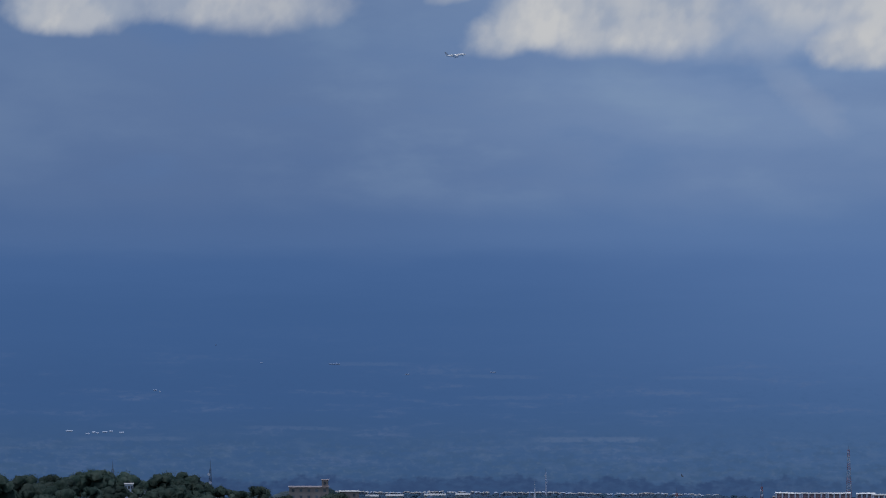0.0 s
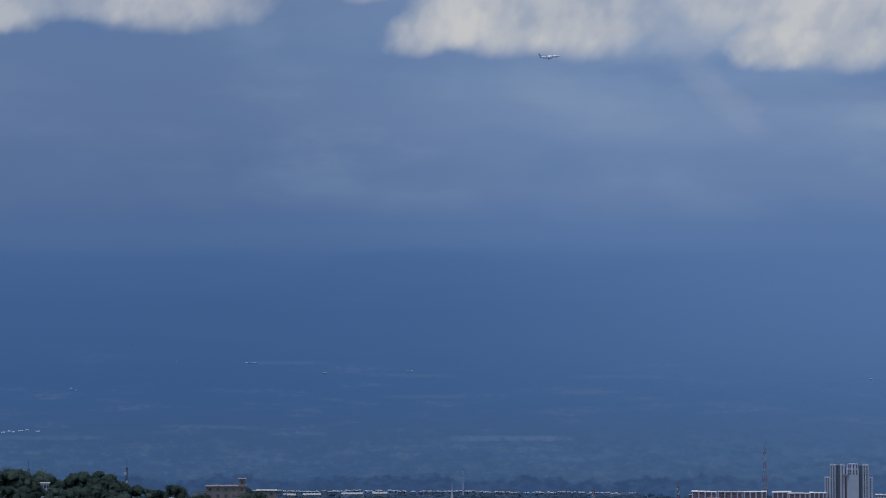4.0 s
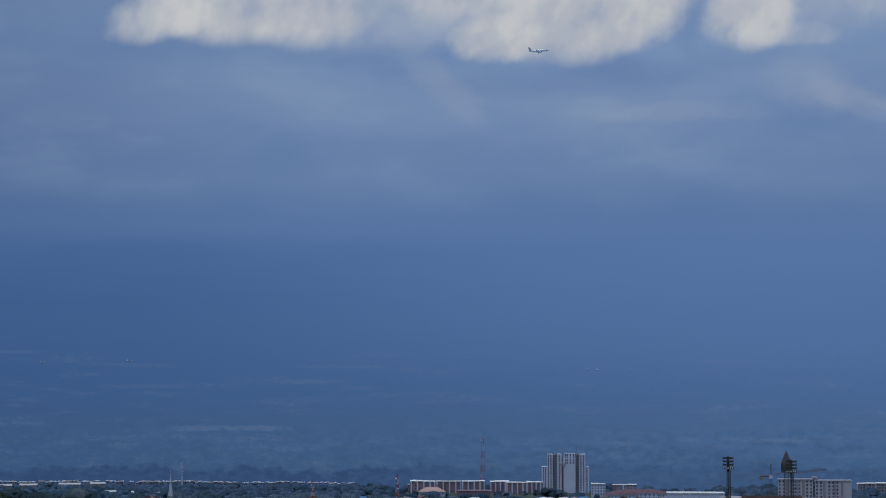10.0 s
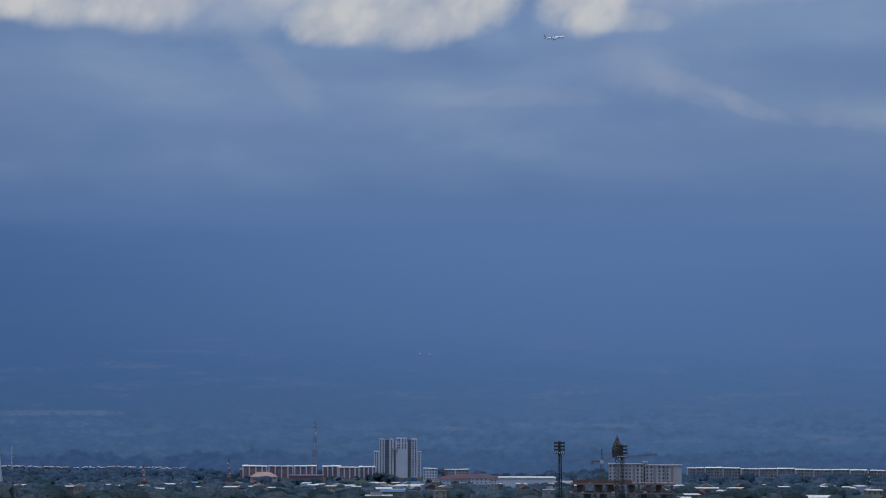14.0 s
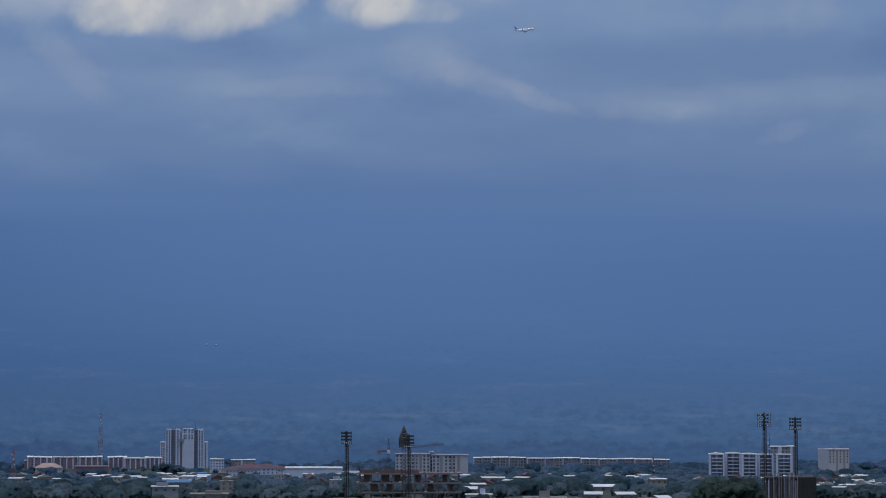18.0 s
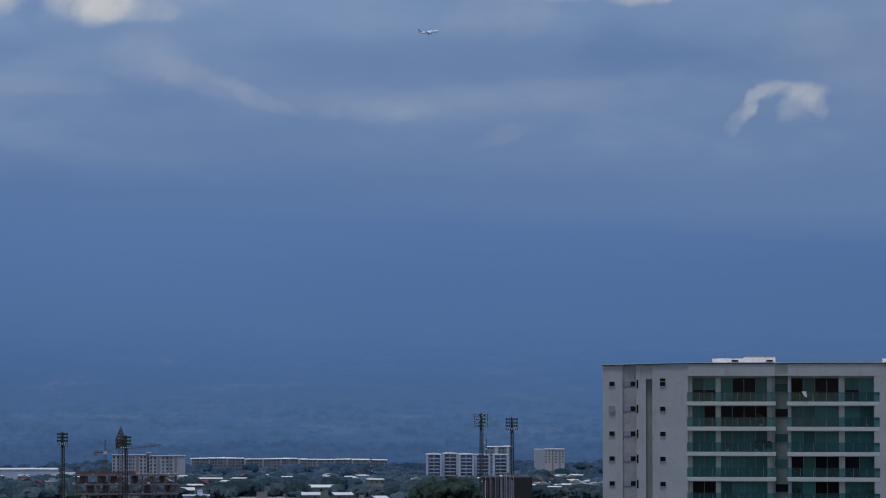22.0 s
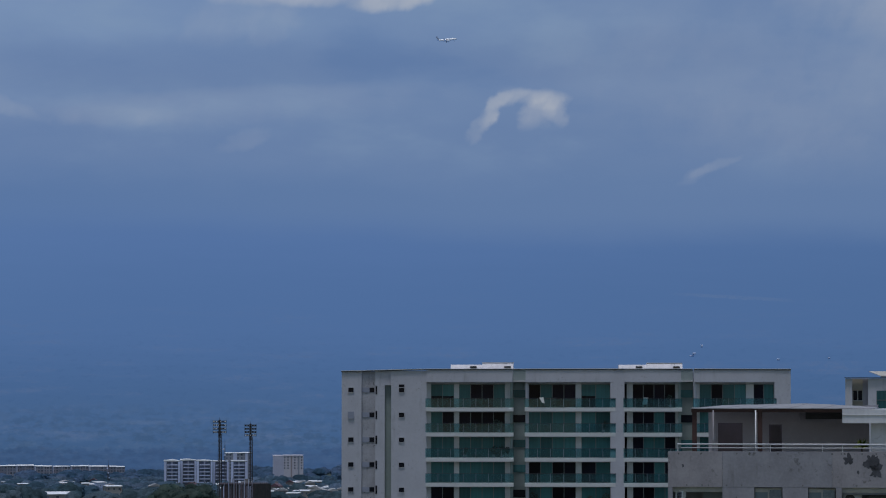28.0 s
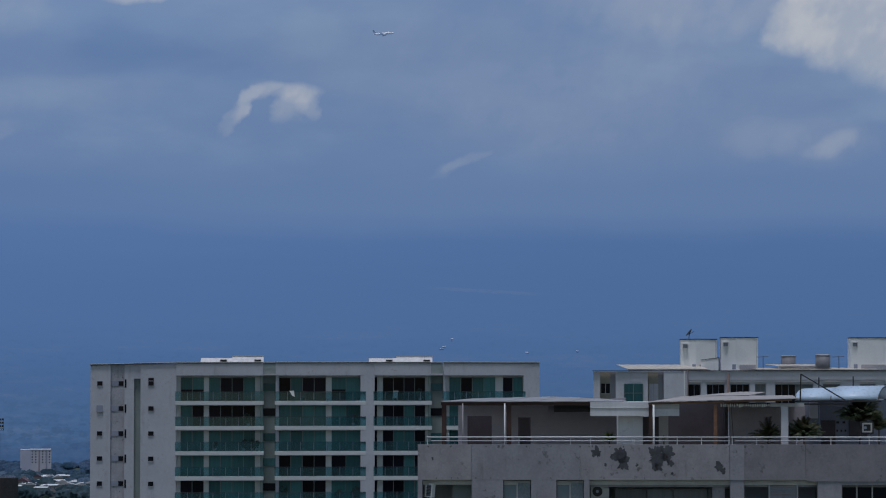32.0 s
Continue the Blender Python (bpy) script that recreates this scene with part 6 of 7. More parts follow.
def steeple():
    s = thing("steep_roof_peak", 4.405, 1490, "dark pointed steeple roof rising above the frame", "roof")
    foot = BASE[s.name]
    part("shaft", lattice(M(), 0, 0, foot, 57.2, 1.0, 1.0, 14, 0.12), DARK_STEEL, s)
    m = lattice(M(), 0, 0, 57.0, 61.5, 2.4, 2.7, 3, 0.16)
    lattice(m, 0, 0, 61.5, 68.2, 2.7, 0.08, 7, 0.2)
    for k in range(12):
        h = 57.3 + 0.85 * k
        w = 2.5 if h < 61.5 else 2.7 * (68.2 - h) / 6.7
        m.box(-w, w, -w, w, h, h + 0.22)
    part("peak", m, LAMP_STEEL, s)
    part("boarding", M().add([(-2.3, -2.3, 57.3), (2.3, -2.3, 57.3), (2.3, 2.3, 57.3), (-2.3, 2.3, 57.3), (-2.5, -2.5, 61.4), (2.5, -2.5, 61.4), (2.5, 2.5, 61.4), (-2.5, 2.5, 61.4), (0, 0, 67.6)],
                             [(0, 1, 5, 4), (1, 2, 6, 5), (2, 3, 7, 6), (3, 0, 4, 7), (4, 5, 8), (5, 6, 8), (6, 7, 8), (7, 4, 8), (3, 2, 1, 0)]), HAZEBOARD, s, "boarding lightened for haze")


steeple()


def frame_building():
    b = thing("building_frame", 4.51, 1520, "unfinished brown concrete building frame on the town's edge", "building")
    x0, x1 = -27.2, 27.2
    rr = random.Random(8)
    for k, z in enumerate((42.2, 37.3, 32.4, 27.5)):
        part("floor_slab", M().box(x0 - (0.8 if k % 2 else 0), x1 + 0.6, 0, 22, z - 0.25, z + 0.55), RAW, b)
        for c in range(10):
            x = x0 + 1.0 + c * (x1 - x0 - 2) / 9
            for y in (0.8, 11, 20):
                part("column", M().box(x - 0.4, x + 0.4, y, y + 0.8, z - 4.34, z - 0.252), RAW, b)
            for q in range(2):
                p = x + rr.uniform(0.8, 5.0)
                if p < x1:
                    part("prop", M().box(p, p + 0.16, 0.5, 0.66, z - 4.34, z - 0.252), RUST, b)
    for k in range(16):
        x = x0 + rr.uniform(0.5, 53)
        part("starter_bar", M().box(x, x + 0.2, 2.0, 2.2, 42.76, 42.8 + rr.uniform(1.2, 3.0)), RUST, b)
    part("parapet_formwork", M().box(x0 + 1, x1 - 22, 0.4, 0.7, 42.76, 44.3), RUST, b, "rusty formwork boards")
    for x, z0, z1 in ((-14.0, 37.86, 41.9), (3.0, 37.86, 41.9), (9.5, 32.96, 37.0), (-20.0, 32.96, 37.0), (17.5, 37.86, 41.9), (-8.0, 37.86, 41.9), (-24.0, 37.86, 41.9), (-2.0, 32.96, 37.0), (20.0, 32.96, 37.0), (-12.0, 32.96, 37.0)):
        part("partition", M().box(x, x + 3.4, 5.2, 5.4, z0, z1 - 0.06), RAW, b)
    for k in range(46):
        x, z = rr.uniform(x0 + 2, x1 - 2), rr.choice((37.86, 32.96, 42.76))
        part("rubble_sack", M().box(x, x + rr.uniform(0.5, 1.6), 0.2, 0.9, z, z + rr.uniform(0.2, 0.6)), rr.choice((BLOCKWALL, RAW, RUST)), b)
    return b


frame_building()


def crane():
    c = thing("tower_crane", 4.10, 1560, "small tower crane with a level jib", "crane")
    foot = BASE[c.name]
    part("tower", lattice(M(), 0, 0, foot, 54, 0.7, 0.7, 14, 0.1), RUST, c)
    part("top", lattice(M(), 0, 0, 54, 60, 0.6, 0.1, 3, 0.1), DARK_STEEL, c)
    part("jib", lattice(M(), 0, 0, 0, 30, 0.5, 0.3, 14, 0.08), RUST, c).matrix_basis = Matrix.Translation((0, 0, 54 - foot)) @ pose(0, 0, 0, 0, 84, 0) @ Matrix.Translation((0, 0, foot))
    part("counter_jib", M().box(-6, -0.7, -0.5, 0.5, 53.0, 53.7), RUST, c)
    part("counterweight", M().box(-6, -4.2, -0.8, 0.8, 51.6, 52.99), RAW, c)
    part("cab", M().box(-0.9, 0.9, -1.8, -0.75, 52.2, 54.0), BLOCKWALL, c, "white cab")


crane()


def stand_frame():
    b = thing("stand_frame", 12.1, 1420, "dark stadium stand with rows of upright posts", "stand")
    foot = BASE[b.name]
    rr = random.Random(2)
    for k, z in enumerate((44.3, 41.0, 37.4)):
        part("tier", M().box(-14.0 + 1.2 * k, 10.0, -2.0 * k, 14, z - 0.7, z), STANDWALL, b)
        part("tier_wall", M().box(-13.0 + 1.2 * k, 9.6, 3.0 - 2.0 * k, 3.3 - 2.0 * k, z - 3.2, z - 0.71), DARK_STEEL, b)
    for c in range(30):
        x = -12.2 + c * 0.5 + rr.uniform(-0.15, 0.15)
        part("post", M().box(x, x + rr.uniform(0.12, 0.30), -4.6 + 0.15 * (c % 3), -4.3, foot, 43.0 + rr.uniform(0.0, 4.4) * (0.4 + 0.6 * (c > 8))), rr.choice((BLOCKWALL, GREYWALL, BLOCKWALL, DARK_STEEL, GREYWALL, RUST)), b)
    part("end_wall", M().box(2.6, 11.2, -4.2, -3.9, foot, 44.4), DARK_STEEL, b)
    for c in range(14):
        part("rib", M().box(2.7 + 0.62 * c, 2.86 + 0.62 * c, -4.4, -4.205, foot, 44.0 + rr.uniform(0.1, 1.0)), rr.choice((DARK_STEEL, DARK_STEEL, STANDWALL)), b)
    part("skirt_wall", M().box(-13.0, 2.59, -4.0, -3.8, foot, 42.4), STANDWALL, b)
    for c in range(6):
        part("rail_post", M().box(4.8 + 0.9 * c, 4.95 + 0.9 * c, -4.1, -3.95, 44.4, 45.4), GREYWALL, b)


stand_frame()


def chapel():
    s = thing("chapel_spire", -7.77, 2320, "slender white lattice spire of a chapel on a round green roof", "spire")
    foot = BASE[s.name]
    part("spire", M().add([(-1.5, -1, 14), (1.5, -1, 14), (0, 1, 14), (0, 0, 37)], [(0, 1, 3), (1, 2, 3), (2, 0, 3)]), BLOCKWALL, s)
    part("leg", M().tube((-3.4, 0, foot), (-0.3, 0, 30), 0.3, 0.15, 6).tube((3.4, 0, foot), (0.3, 0, 30), 0.3, 0.15, 6), WHITE, s)
    part("needle", M().tube((0, 0, 34), (0, 0, 40), 0.15, 0.05, 5), WHITE, s)
    m = M()
    n = 20
    rings = [(18 * math.cos(q), 7 * math.sin(q)) for q in (0, 0.3, 0.6, 0.9, 1.2, 1.5)]
    m.add([(r * math.cos(2 * math.pi * i / n), 6 + r * math.sin(2 * math.pi * i / n), 8 + h) for r, h in rings for i in range(n)],
          [(j * n + i, j * n + (i + 1) % n, (j + 1) * n + (i + 1) % n, (j + 1) * n + i) for j in range(5) for i in range(n)])
    part("dome_roof", m, SAGE, s, "rounded green roof", True)
    part("drum", M().tube((0, 6, foot), (0, 6, 8.0), 17.8, 17.8, 20), CREAM, s)


chapel()


# ---- suburb houses ----
def house_kind(w, d, h, roof_kind, walls, roof, label, rise):
    """A low town house, built at the origin and copied."""
    b = tagged(new("house"), label, "house", "suburb houses")
    BASE[b.name] = 0.0
    part("wall", M().box(-w / 2, w / 2, 0, d, -9, h), walls, b)
    if roof_kind == "gable":
        part("roof", M().prism([(-w / 2 - 0.5, h), (w / 2 + 0.5, h), (w / 2 + 0.5, h + 0.2), (0, h + rise), (-w / 2 - 0.5, h + 0.2)], -0.5, d + 0.5), roof, b)
    elif roof_kind == "lean":
        part("roof", M().slope(-w / 2 - 0.5, w / 2 + 0.5, -0.6, d + 0.5, h + 0.25, h + rise, 0.2), roof, b)
    else:
        part("roof", M().box(-w / 2 - 0.2, w / 2 + 0.2, -0.2, d + 0.2, h, h + 0.35), roof, b)
        part("roof_hut", M().box(-w / 4, w / 6, d * 0.4, d * 0.8, h + 0.35, h + 2.4), walls, b)
    me = window_mesh(1.3, 1.3, FARPANE)
    for k in range(max(1, int(h / 2.9))):
        for c in range(max(2, int(w / 4))):
            piece("window", me, b, -w / 2 + (c + 0.5) * w / max(2, int(w / 4)), 0, 1.6 + 2.9 * k)
    part("door", M().box(w / 2 - 1.6, w / 2 - 0.7, -0.05, -0.004, 0, 2.1), RUST, b)
    return b


KINDS = [
    house_kind(12, 10, 3.4, "lean", WALLS, ZINC, "low house with a bright zinc roof among trees", 0.9),
    house_kind(14, 9, 3.4, "lean", WALLS, ZINC, "long low house with a bright zinc roof", 0.8),
    house_kind(10, 9, 6.2, "flat", WALLS, GREYROOF, "two-storey plastered house with a flat roof", 0),
    house_kind(11, 10, 3.8, "gable", WALLS, CLAY, "plastered house with a clay tile roof", 2.6),
    house_kind(16, 12, 4.6, "lean", BLOCKWALL, ZINC, "small workshop with a pale sheet roof", 1.1),
    house_kind(12, 9, 6.4, "flat", GREYWALL, SLAB, "pale two-storey house with a flat roof", 0),
    house_kind(13, 9, 4.2, "gable", WALLS, GREYROOF, "house with a grey sheet gable roof", 2.2),
    house_kind(14, 9, 3.4, "lean", WALLS, BLUEROOF, "house with a blue sheet roof", 1.4),
]


def settle(kind, bearing, away, turn=0.0, up=0.0, size=1.0):
    x, y = site(bearing, away)
    o = copy_thing(KINDS[kind], pose(x, y, land(x, y) + up, 0, 0, turn - bearing))
    o.scale = (size, size, 0.5 + 0.5 * size)
    return o


rng = random.Random(21)
HOMES = []
for k in range(210):
    away = rng.uniform(1760, 2560)
    bearing = rng.uniform(-8.6, 13.6)
    if away < 1900 and bearing < 1.5:
        away += 200
    if 5.9 < bearing < 10.4 and rng.random() < 0.5:
        continue
    if any(abs(bearing - b) * away / 57.3 < 17 and abs(away - a) < 26 for b, a in HOMES):
        continue
    if 4.1 < bearing < 5.9 and 2150 < away < 2260 or 10.4 < bearing < 12.4 and 2250 < away < 2440:
        continue
    HOMES.append((bearing, away))
    settle(rng.choices(range(8), (9, 7, 0.6, 5, 2, 0.4, 6, 0.5))[0], bearing, away, rng.uniform(-30, 30), rng.uniform(3.6, 6.2), rng.uniform(0.42, 0.75))
# the dense quarter beyond the stadium
for k in range(30):
    settle(rng.choice((0, 1, 0, 1, 6, 6)), 12.5 + 0.06 * k + rng.uniform(-0.03, 0.03), 1640 + 42 * (k * 5 % 8) + rng.uniform(-10, 10), rng.uniform(-25, 25), rng.uniform(2.0, 4.0), rng.uniform(0.42, 0.7))
# houses that stand out
for kind, bearing, away, turn in ((5, 3.1, 1640, 8), (5, 0.05, 1640, -6), (2, 0.9, 1600, 5), (7, 0.2, 2150, 0), (1, 7.3, 1900, 10), (6, 9.4, 1980, 8),
                                  (3, 6.0, 1700, -8), (0, 5.9, 1640, 12), (1, 12.95, 1790, 15), (4, 13.3, 1820, 5), (1, 13.7, 1900, -15), (0, 12.7, 1900, 9), (2, -8.1, 2180, 8), (4, -5.6, 2200, -5),
                                  (1, -3.85, 2240, 3), (0, -3.0, 2260, 0), (6, -7.9, 2100, 10), (1, 6.2, 2050, 4)):
    settle(kind, bearing, away, turn, 3.6, 0.7)


def low_house(label, bearing, away, drop, width, walls, roof, pitch=0.0, hut=None, lights=3, turn=0.0):
    """A house close below the town's edge; drop is how far its roof lies under the eye, in degrees."""
    top = EYE - away * math.tan(radians(drop))
    b = thing("house", bearing, away, label, "house", "houses on the town's edge", turn, sink=0.5)
    part("wall", M().box(-width / 2, width / 2, 0, 9, BASE[b.name], top - 0.3), walls, b)
    part("roof", M().slope(-width / 2 - 0.4, width / 2 + 0.4, -0.5, 9.4, top - 0.27, top + pitch, 0.2), roof, b)
    if hut:
        part("roof_hut", M().box(hut[0], hut[1], 2.0, 5.0, top - 0.2, top + hut[2]), walls, b)
    me = window_mesh(1.5, 1.2, FARPANE)
    for k in range(lights):
        piece("window", me, b, -width / 2 + (k + 0.5) * width / lights, 0, top - 2.0)


low_house("white flat-roofed house with a stair hut", 5.89, 1500, 2.27, 13.6, BLOCKWALL, SLAB, 0.0, (0.6, 3.4, 2.6), 2)
low_house("small house with a bright sloping roof", 5.72, 1580, 2.16, 7.5, WALLS, ZINC, 0.9)
low_house("long low house with a pale veranda roof", 6.17, 1900, 1.94, 15.5, GREYWALL, ZINC, 0.25, None, 4)
low_house("long tan house with a flat roof and stair hut", 7.2, 1480, 2.33, 22.0, DULLTAN, DULLTAN, 0.1, (-3.0, 2.6, 3.0), 5)
low_house("tan house with a bright roof", 8.16, 1490, 2.26, 9.0, DULLTAN, ZINC, 0.8, None, 2)
low_house("tan house with a low roof", 7.72, 1470, 2.38, 9.0, DULLTAN, SHEET, 0.5, None, 2)
low_house("large shed with a bright roof", 8.36, 1700, 2.11, 17.0, WALLS, ZINC, 0.9, None, 3)
low_house("brown house with a white roof panel", 8.82, 1480, 2.26, 9.5, DULLTAN, ZINC, 0.7, None, 2, 8)
low_house("brown house with two roof huts", 9.25, 1470, 2.36, 9.0, DULLTAN, GREYROOF, 0.2, (-3.5, -0.8, 1.8), 2)
low_house("shed with a bright sloping roof", 9.62, 1480, 2.34, 7.0, DULLTAN, ZINC, 1.0, None, 1, 20)
low_house("grey flat-roofed house with an open top floor", -0.32, 1480, 2.10, 13.5, GREYWALL, SLAB, 0.0, (-4.5, 1.5, 1.6), 3)
low_house("house with a blue sheet roof", -0.05, 1560, 2.02, 12.5, WALLS, BLUEROOF, 0.6)
low_house("tan flat-roofed house with a parapet", 0.55, 1470, 2.25, 19.0, DULLTAN, DULLTAN, 0.1, (-2.0, 6.4, 1.4), 4)
# far rows of small white houses on the plain
# Walls and roofs take colours with painted haze.
ROWS = []
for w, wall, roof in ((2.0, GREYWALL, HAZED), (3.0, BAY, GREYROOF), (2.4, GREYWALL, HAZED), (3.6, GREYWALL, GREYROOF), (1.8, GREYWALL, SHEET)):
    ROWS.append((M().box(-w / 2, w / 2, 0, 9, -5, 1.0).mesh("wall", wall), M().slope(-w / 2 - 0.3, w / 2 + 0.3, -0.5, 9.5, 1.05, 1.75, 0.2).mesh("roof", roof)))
for k in range(190):
    bearing = -12.0 + 0.0418 * k + rng.uniform(-0.02, 0.02)
    if rng.random() < 0.08 or bearing > -4.1:
        continue
    x, y = site(bearing, 3098 + 6 * math.sin(k * 0.37))
    h = tagged(new("row_house"), "small white row house on the far plain", "house", "far row houses")
    h.matrix_basis = pose(x, y, 6.6 + rng.uniform(-0.6, 0.5) + 0.5 * max(0.0, min(-4.3 - bearing, 4.6)) + 0.4 * math.sin(k * 0.13), 0, 0, -bearing + rng.uniform(-25, 25))
    for name, me in zip(("wall", "roof"), rng.choice(ROWS)):
        o = new(name, me)
        o.parent = h
for bearing, away, w, t in ((-9.75, 3020, 22, 8.9), (-9.2, 3015, 15, 9.6), (-10.55, 3020, 18, 8.2), (-11.0, 3015, 13, 7.9), (-8.95, 2900, 11, 4.6), (-8.45, 2880, 9, 4.4), (-7.95, 2880, 8, 4.4)):
    block("far_warehouse", "pale far warehouse with a white roof", bearing, away, w, 30, t, 1, 8, GREYWALL, SHEET, "far warehouses", skip=range(8), roof_h=1.1)


# ---- trees ----
def lump(rng, radius, rings=5, around=8, rough=0.45, knobs=1.7):
    """A rough ball with an uneven skin."""
    seed = rng.uniform(0, 90)
    verts, faces = [(0, 0, -radius)], []
    for j in range(1, rings):
        q = math.pi * j / rings - math.pi / 2
        for i in range(around):
            a = 2 * math.pi * (i + 0.5 * (j % 2)) / around
            p = Vector((math.cos(q) * math.cos(a), math.cos(q) * math.sin(a), math.sin(q)))
            verts.append(tuple(p * radius * (0.95 + rough * noise.noise(p * knobs + Vector((seed, 0, 0))))))
    verts.append((0, 0, radius))
    faces += [(0, 1 + (i + 1) % around, 1 + i) for i in range(around)]
    for j in range(rings - 2):
        a, b = 1 + j * around, 1 + (j + 1) * around
        faces += [(a + i, a + (i + 1) % around, b + (i + 1) % around, b + i) for i in range(around)]
    last = 1 + (rings - 2) * around
    faces += [(last + i, last + (i + 1) % around, len(verts) - 1) for i in range(around)]
    return verts, faces


def leaves(m, rng, centre, spread, count, size, flat=0.0):
    """Tufts of leaves round a centre, denser at the rim."""
    for _ in range(count):
        a, q = rng.uniform(0, 2 * math.pi), math.asin(rng.uniform(-0.7, 1))
        d = Vector((math.cos(q) * math.cos(a), math.cos(q) * math.sin(a), math.sin(q)))
        p = Vector(centre) + Vector((d.x * spread[0], d.y * spread[1], d.z * spread[2])) * rng.uniform(0.80, 1.06)
        u = Vector((rng.gauss(0, 1), rng.gauss(0, 1), rng.gauss(0, 1))).normalized()
        u = (u - d * u.dot(d) * flat).normalized() * size * rng.uniform(0.6, 1.4)
        w = d.cross(u).normalized() * size * rng.uniform(0.5, 1.0)
        m.add([p - u, p - w * 0.6, p + u, p + w], [(0, 1, 2, 3)])


def tree_kind(name, label, height, spread, seed, lumps=12, tufts=80, leaf=0.34, green=None):
    """Trunk, limbs and a crown of tufts; built at the origin and copied."""
    rng = random.Random(seed)
    t = tagged(new(name), label, "tree", "trees of the wooded hill")
    BASE[t.name] = 0.0
    fork = height * 0.25
    part("trunk", M().tube((0, 0, -1), (0.2, 0, fork), height * 0.035, height * 0.024, 8), BARK, t)
    crown, ways = M(), []
    for k in range(lumps):
        a, r = 2.4 * k, spread * (0.15 + 0.62 * math.sqrt(k / lumps))
        c = (r * math.cos(a), r * math.sin(a), height * rng.uniform(0.36, 0.86) - 0.12 * r)
        part("limb", M().tube((0.2, 0, fork - 0.2), c, height * 0.014, height * 0.005, 6), BARK, t)
        size = spread * rng.uniform(0.34, 0.52)
        v, f = lump(rng, size * 0.9)
        start = len(crown.v)
        crown.add([(x + c[0], y + c[1], z * 0.75 + c[2]) for x, y, z in v], f)
        leaves(crown, rng, c, (size * 1.05, size * 1.05, size * 0.85), tufts, leaf)
        ways.append(outward(crown.v[start:], c))
    o = part("crown", crown, green or LEAVES, t, keep=True)
    soften(o.data, np.concatenate(ways), 1.3 if green else 0.9)
    return t


TREES = [tree_kind("tree", "broad dark green tree with a billowing crown", 14, 8.0, 31, 14), tree_kind("tree", "spreading dark green tree with an uneven crown", 12, 9.0, 32, 15),
         tree_kind("tree", "rounded dense green tree", 11, 5.6, 33, 8), tree_kind("tree", "tall open green tree", 16, 6.4, 34, 9), tree_kind("tree", "low bushy olive green tree", 8, 5.5, 35, 7)]
# Far kinds wear the leaf colour that has haze painted in.
FAR_TREES = [tree_kind("tree", "broad haze-tinted tree on the plain", 14, 8.0, 41, 14, 10, 0.5, WOODS), tree_kind("tree", "spreading haze-tinted tree on the plain", 12, 9.0, 42, 15, 10, 0.5, WOODS), tree_kind("tree", "rounded haze-tinted tree on the plain", 11, 5.6, 43, 8, 10, 0.5, WOODS)]


def plant(kind, bearing, away, top=None, turn=0.0, size=1.0):
    x, y = site(bearing, away)
    heights = (14, 12, 11) if away > 2000 else (14, 12, 11, 16, 8)
    kind = kind % len(heights)
    z = land(x, y)
    if top is not None:
        size = max(0.55, min(1.5, (top - z) / heights[kind]))
        z = top - heights[kind] * size
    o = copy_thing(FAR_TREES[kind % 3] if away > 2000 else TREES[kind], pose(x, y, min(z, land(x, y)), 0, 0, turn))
    o.scale = (size, size, size)
    return o


# the wooded hill: bearing, distance, crown height
HILL = ((-17.9, 1360, 64, 0), (-17.35, 1380, 66.3, 2), (-17.1, 1340, 62, 1), (-16.75, 1400, 65.5, 1), (-16.35, 1390, 66.5, 0), (-16.0, 1400, 65.5, 1), (-15.72, 1445, 63.8, 2), (-15.55, 1450, 63, 2), (-15.25, 1380, 64.3, 0), (-14.95, 1390, 65.2, 1),
        (-14.6, 1380, 63.6, 1), (-14.35, 1400, 61.0, 4), (-14.1, 1360, 58.6, 1), (-13.8, 1350, 57.4, 4), (-13.55, 1340, 56.3, 4), (-13.22, 1330, 60.2, 2), (-12.8, 1310, 54.2, 4), (-12.5, 1440, 55.0, 2), (-11.80, 1310, 57.0, 2), (-11.62, 1330, 55.4, 2),
        (-11.1, 1290, 52.0, 2), (-17.6, 1300, 60, 1), (-17.0, 1290, 58, 4), (-16.5, 1300, 60, 2), (-16.1, 1310, 58.5, 1), (-15.3, 1310, 58, 4), (-14.9, 1300, 59, 1), (-14.5, 1300, 57, 4), (-15.75, 1330, 56, 4), (-17.3, 1250, 55.5, 4),
        (-16.6, 1250, 54.6, 2), (-15.6, 1250, 53.6, 1), (-15.0, 1250, 55, 2), (-14.3, 1260, 54.5, 1), (-13.9, 1280, 53.0, 4), (-13.0, 1270, 50.8, 2), (-15.62, 1335, 58.6, 2), (-15.9, 1345, 58.2, 4), (-18.4, 1350, 64, 1), (-18.9, 1340, 62, 0), (-14.7, 1440, 62.5, 0), (-16.9, 1450, 64, 1))
for k, (bearing, away, top, kind) in enumerate(HILL):
    plant(kind, bearing, away, EYE - (EYE - top) * away / 1400, 47.0 * k)
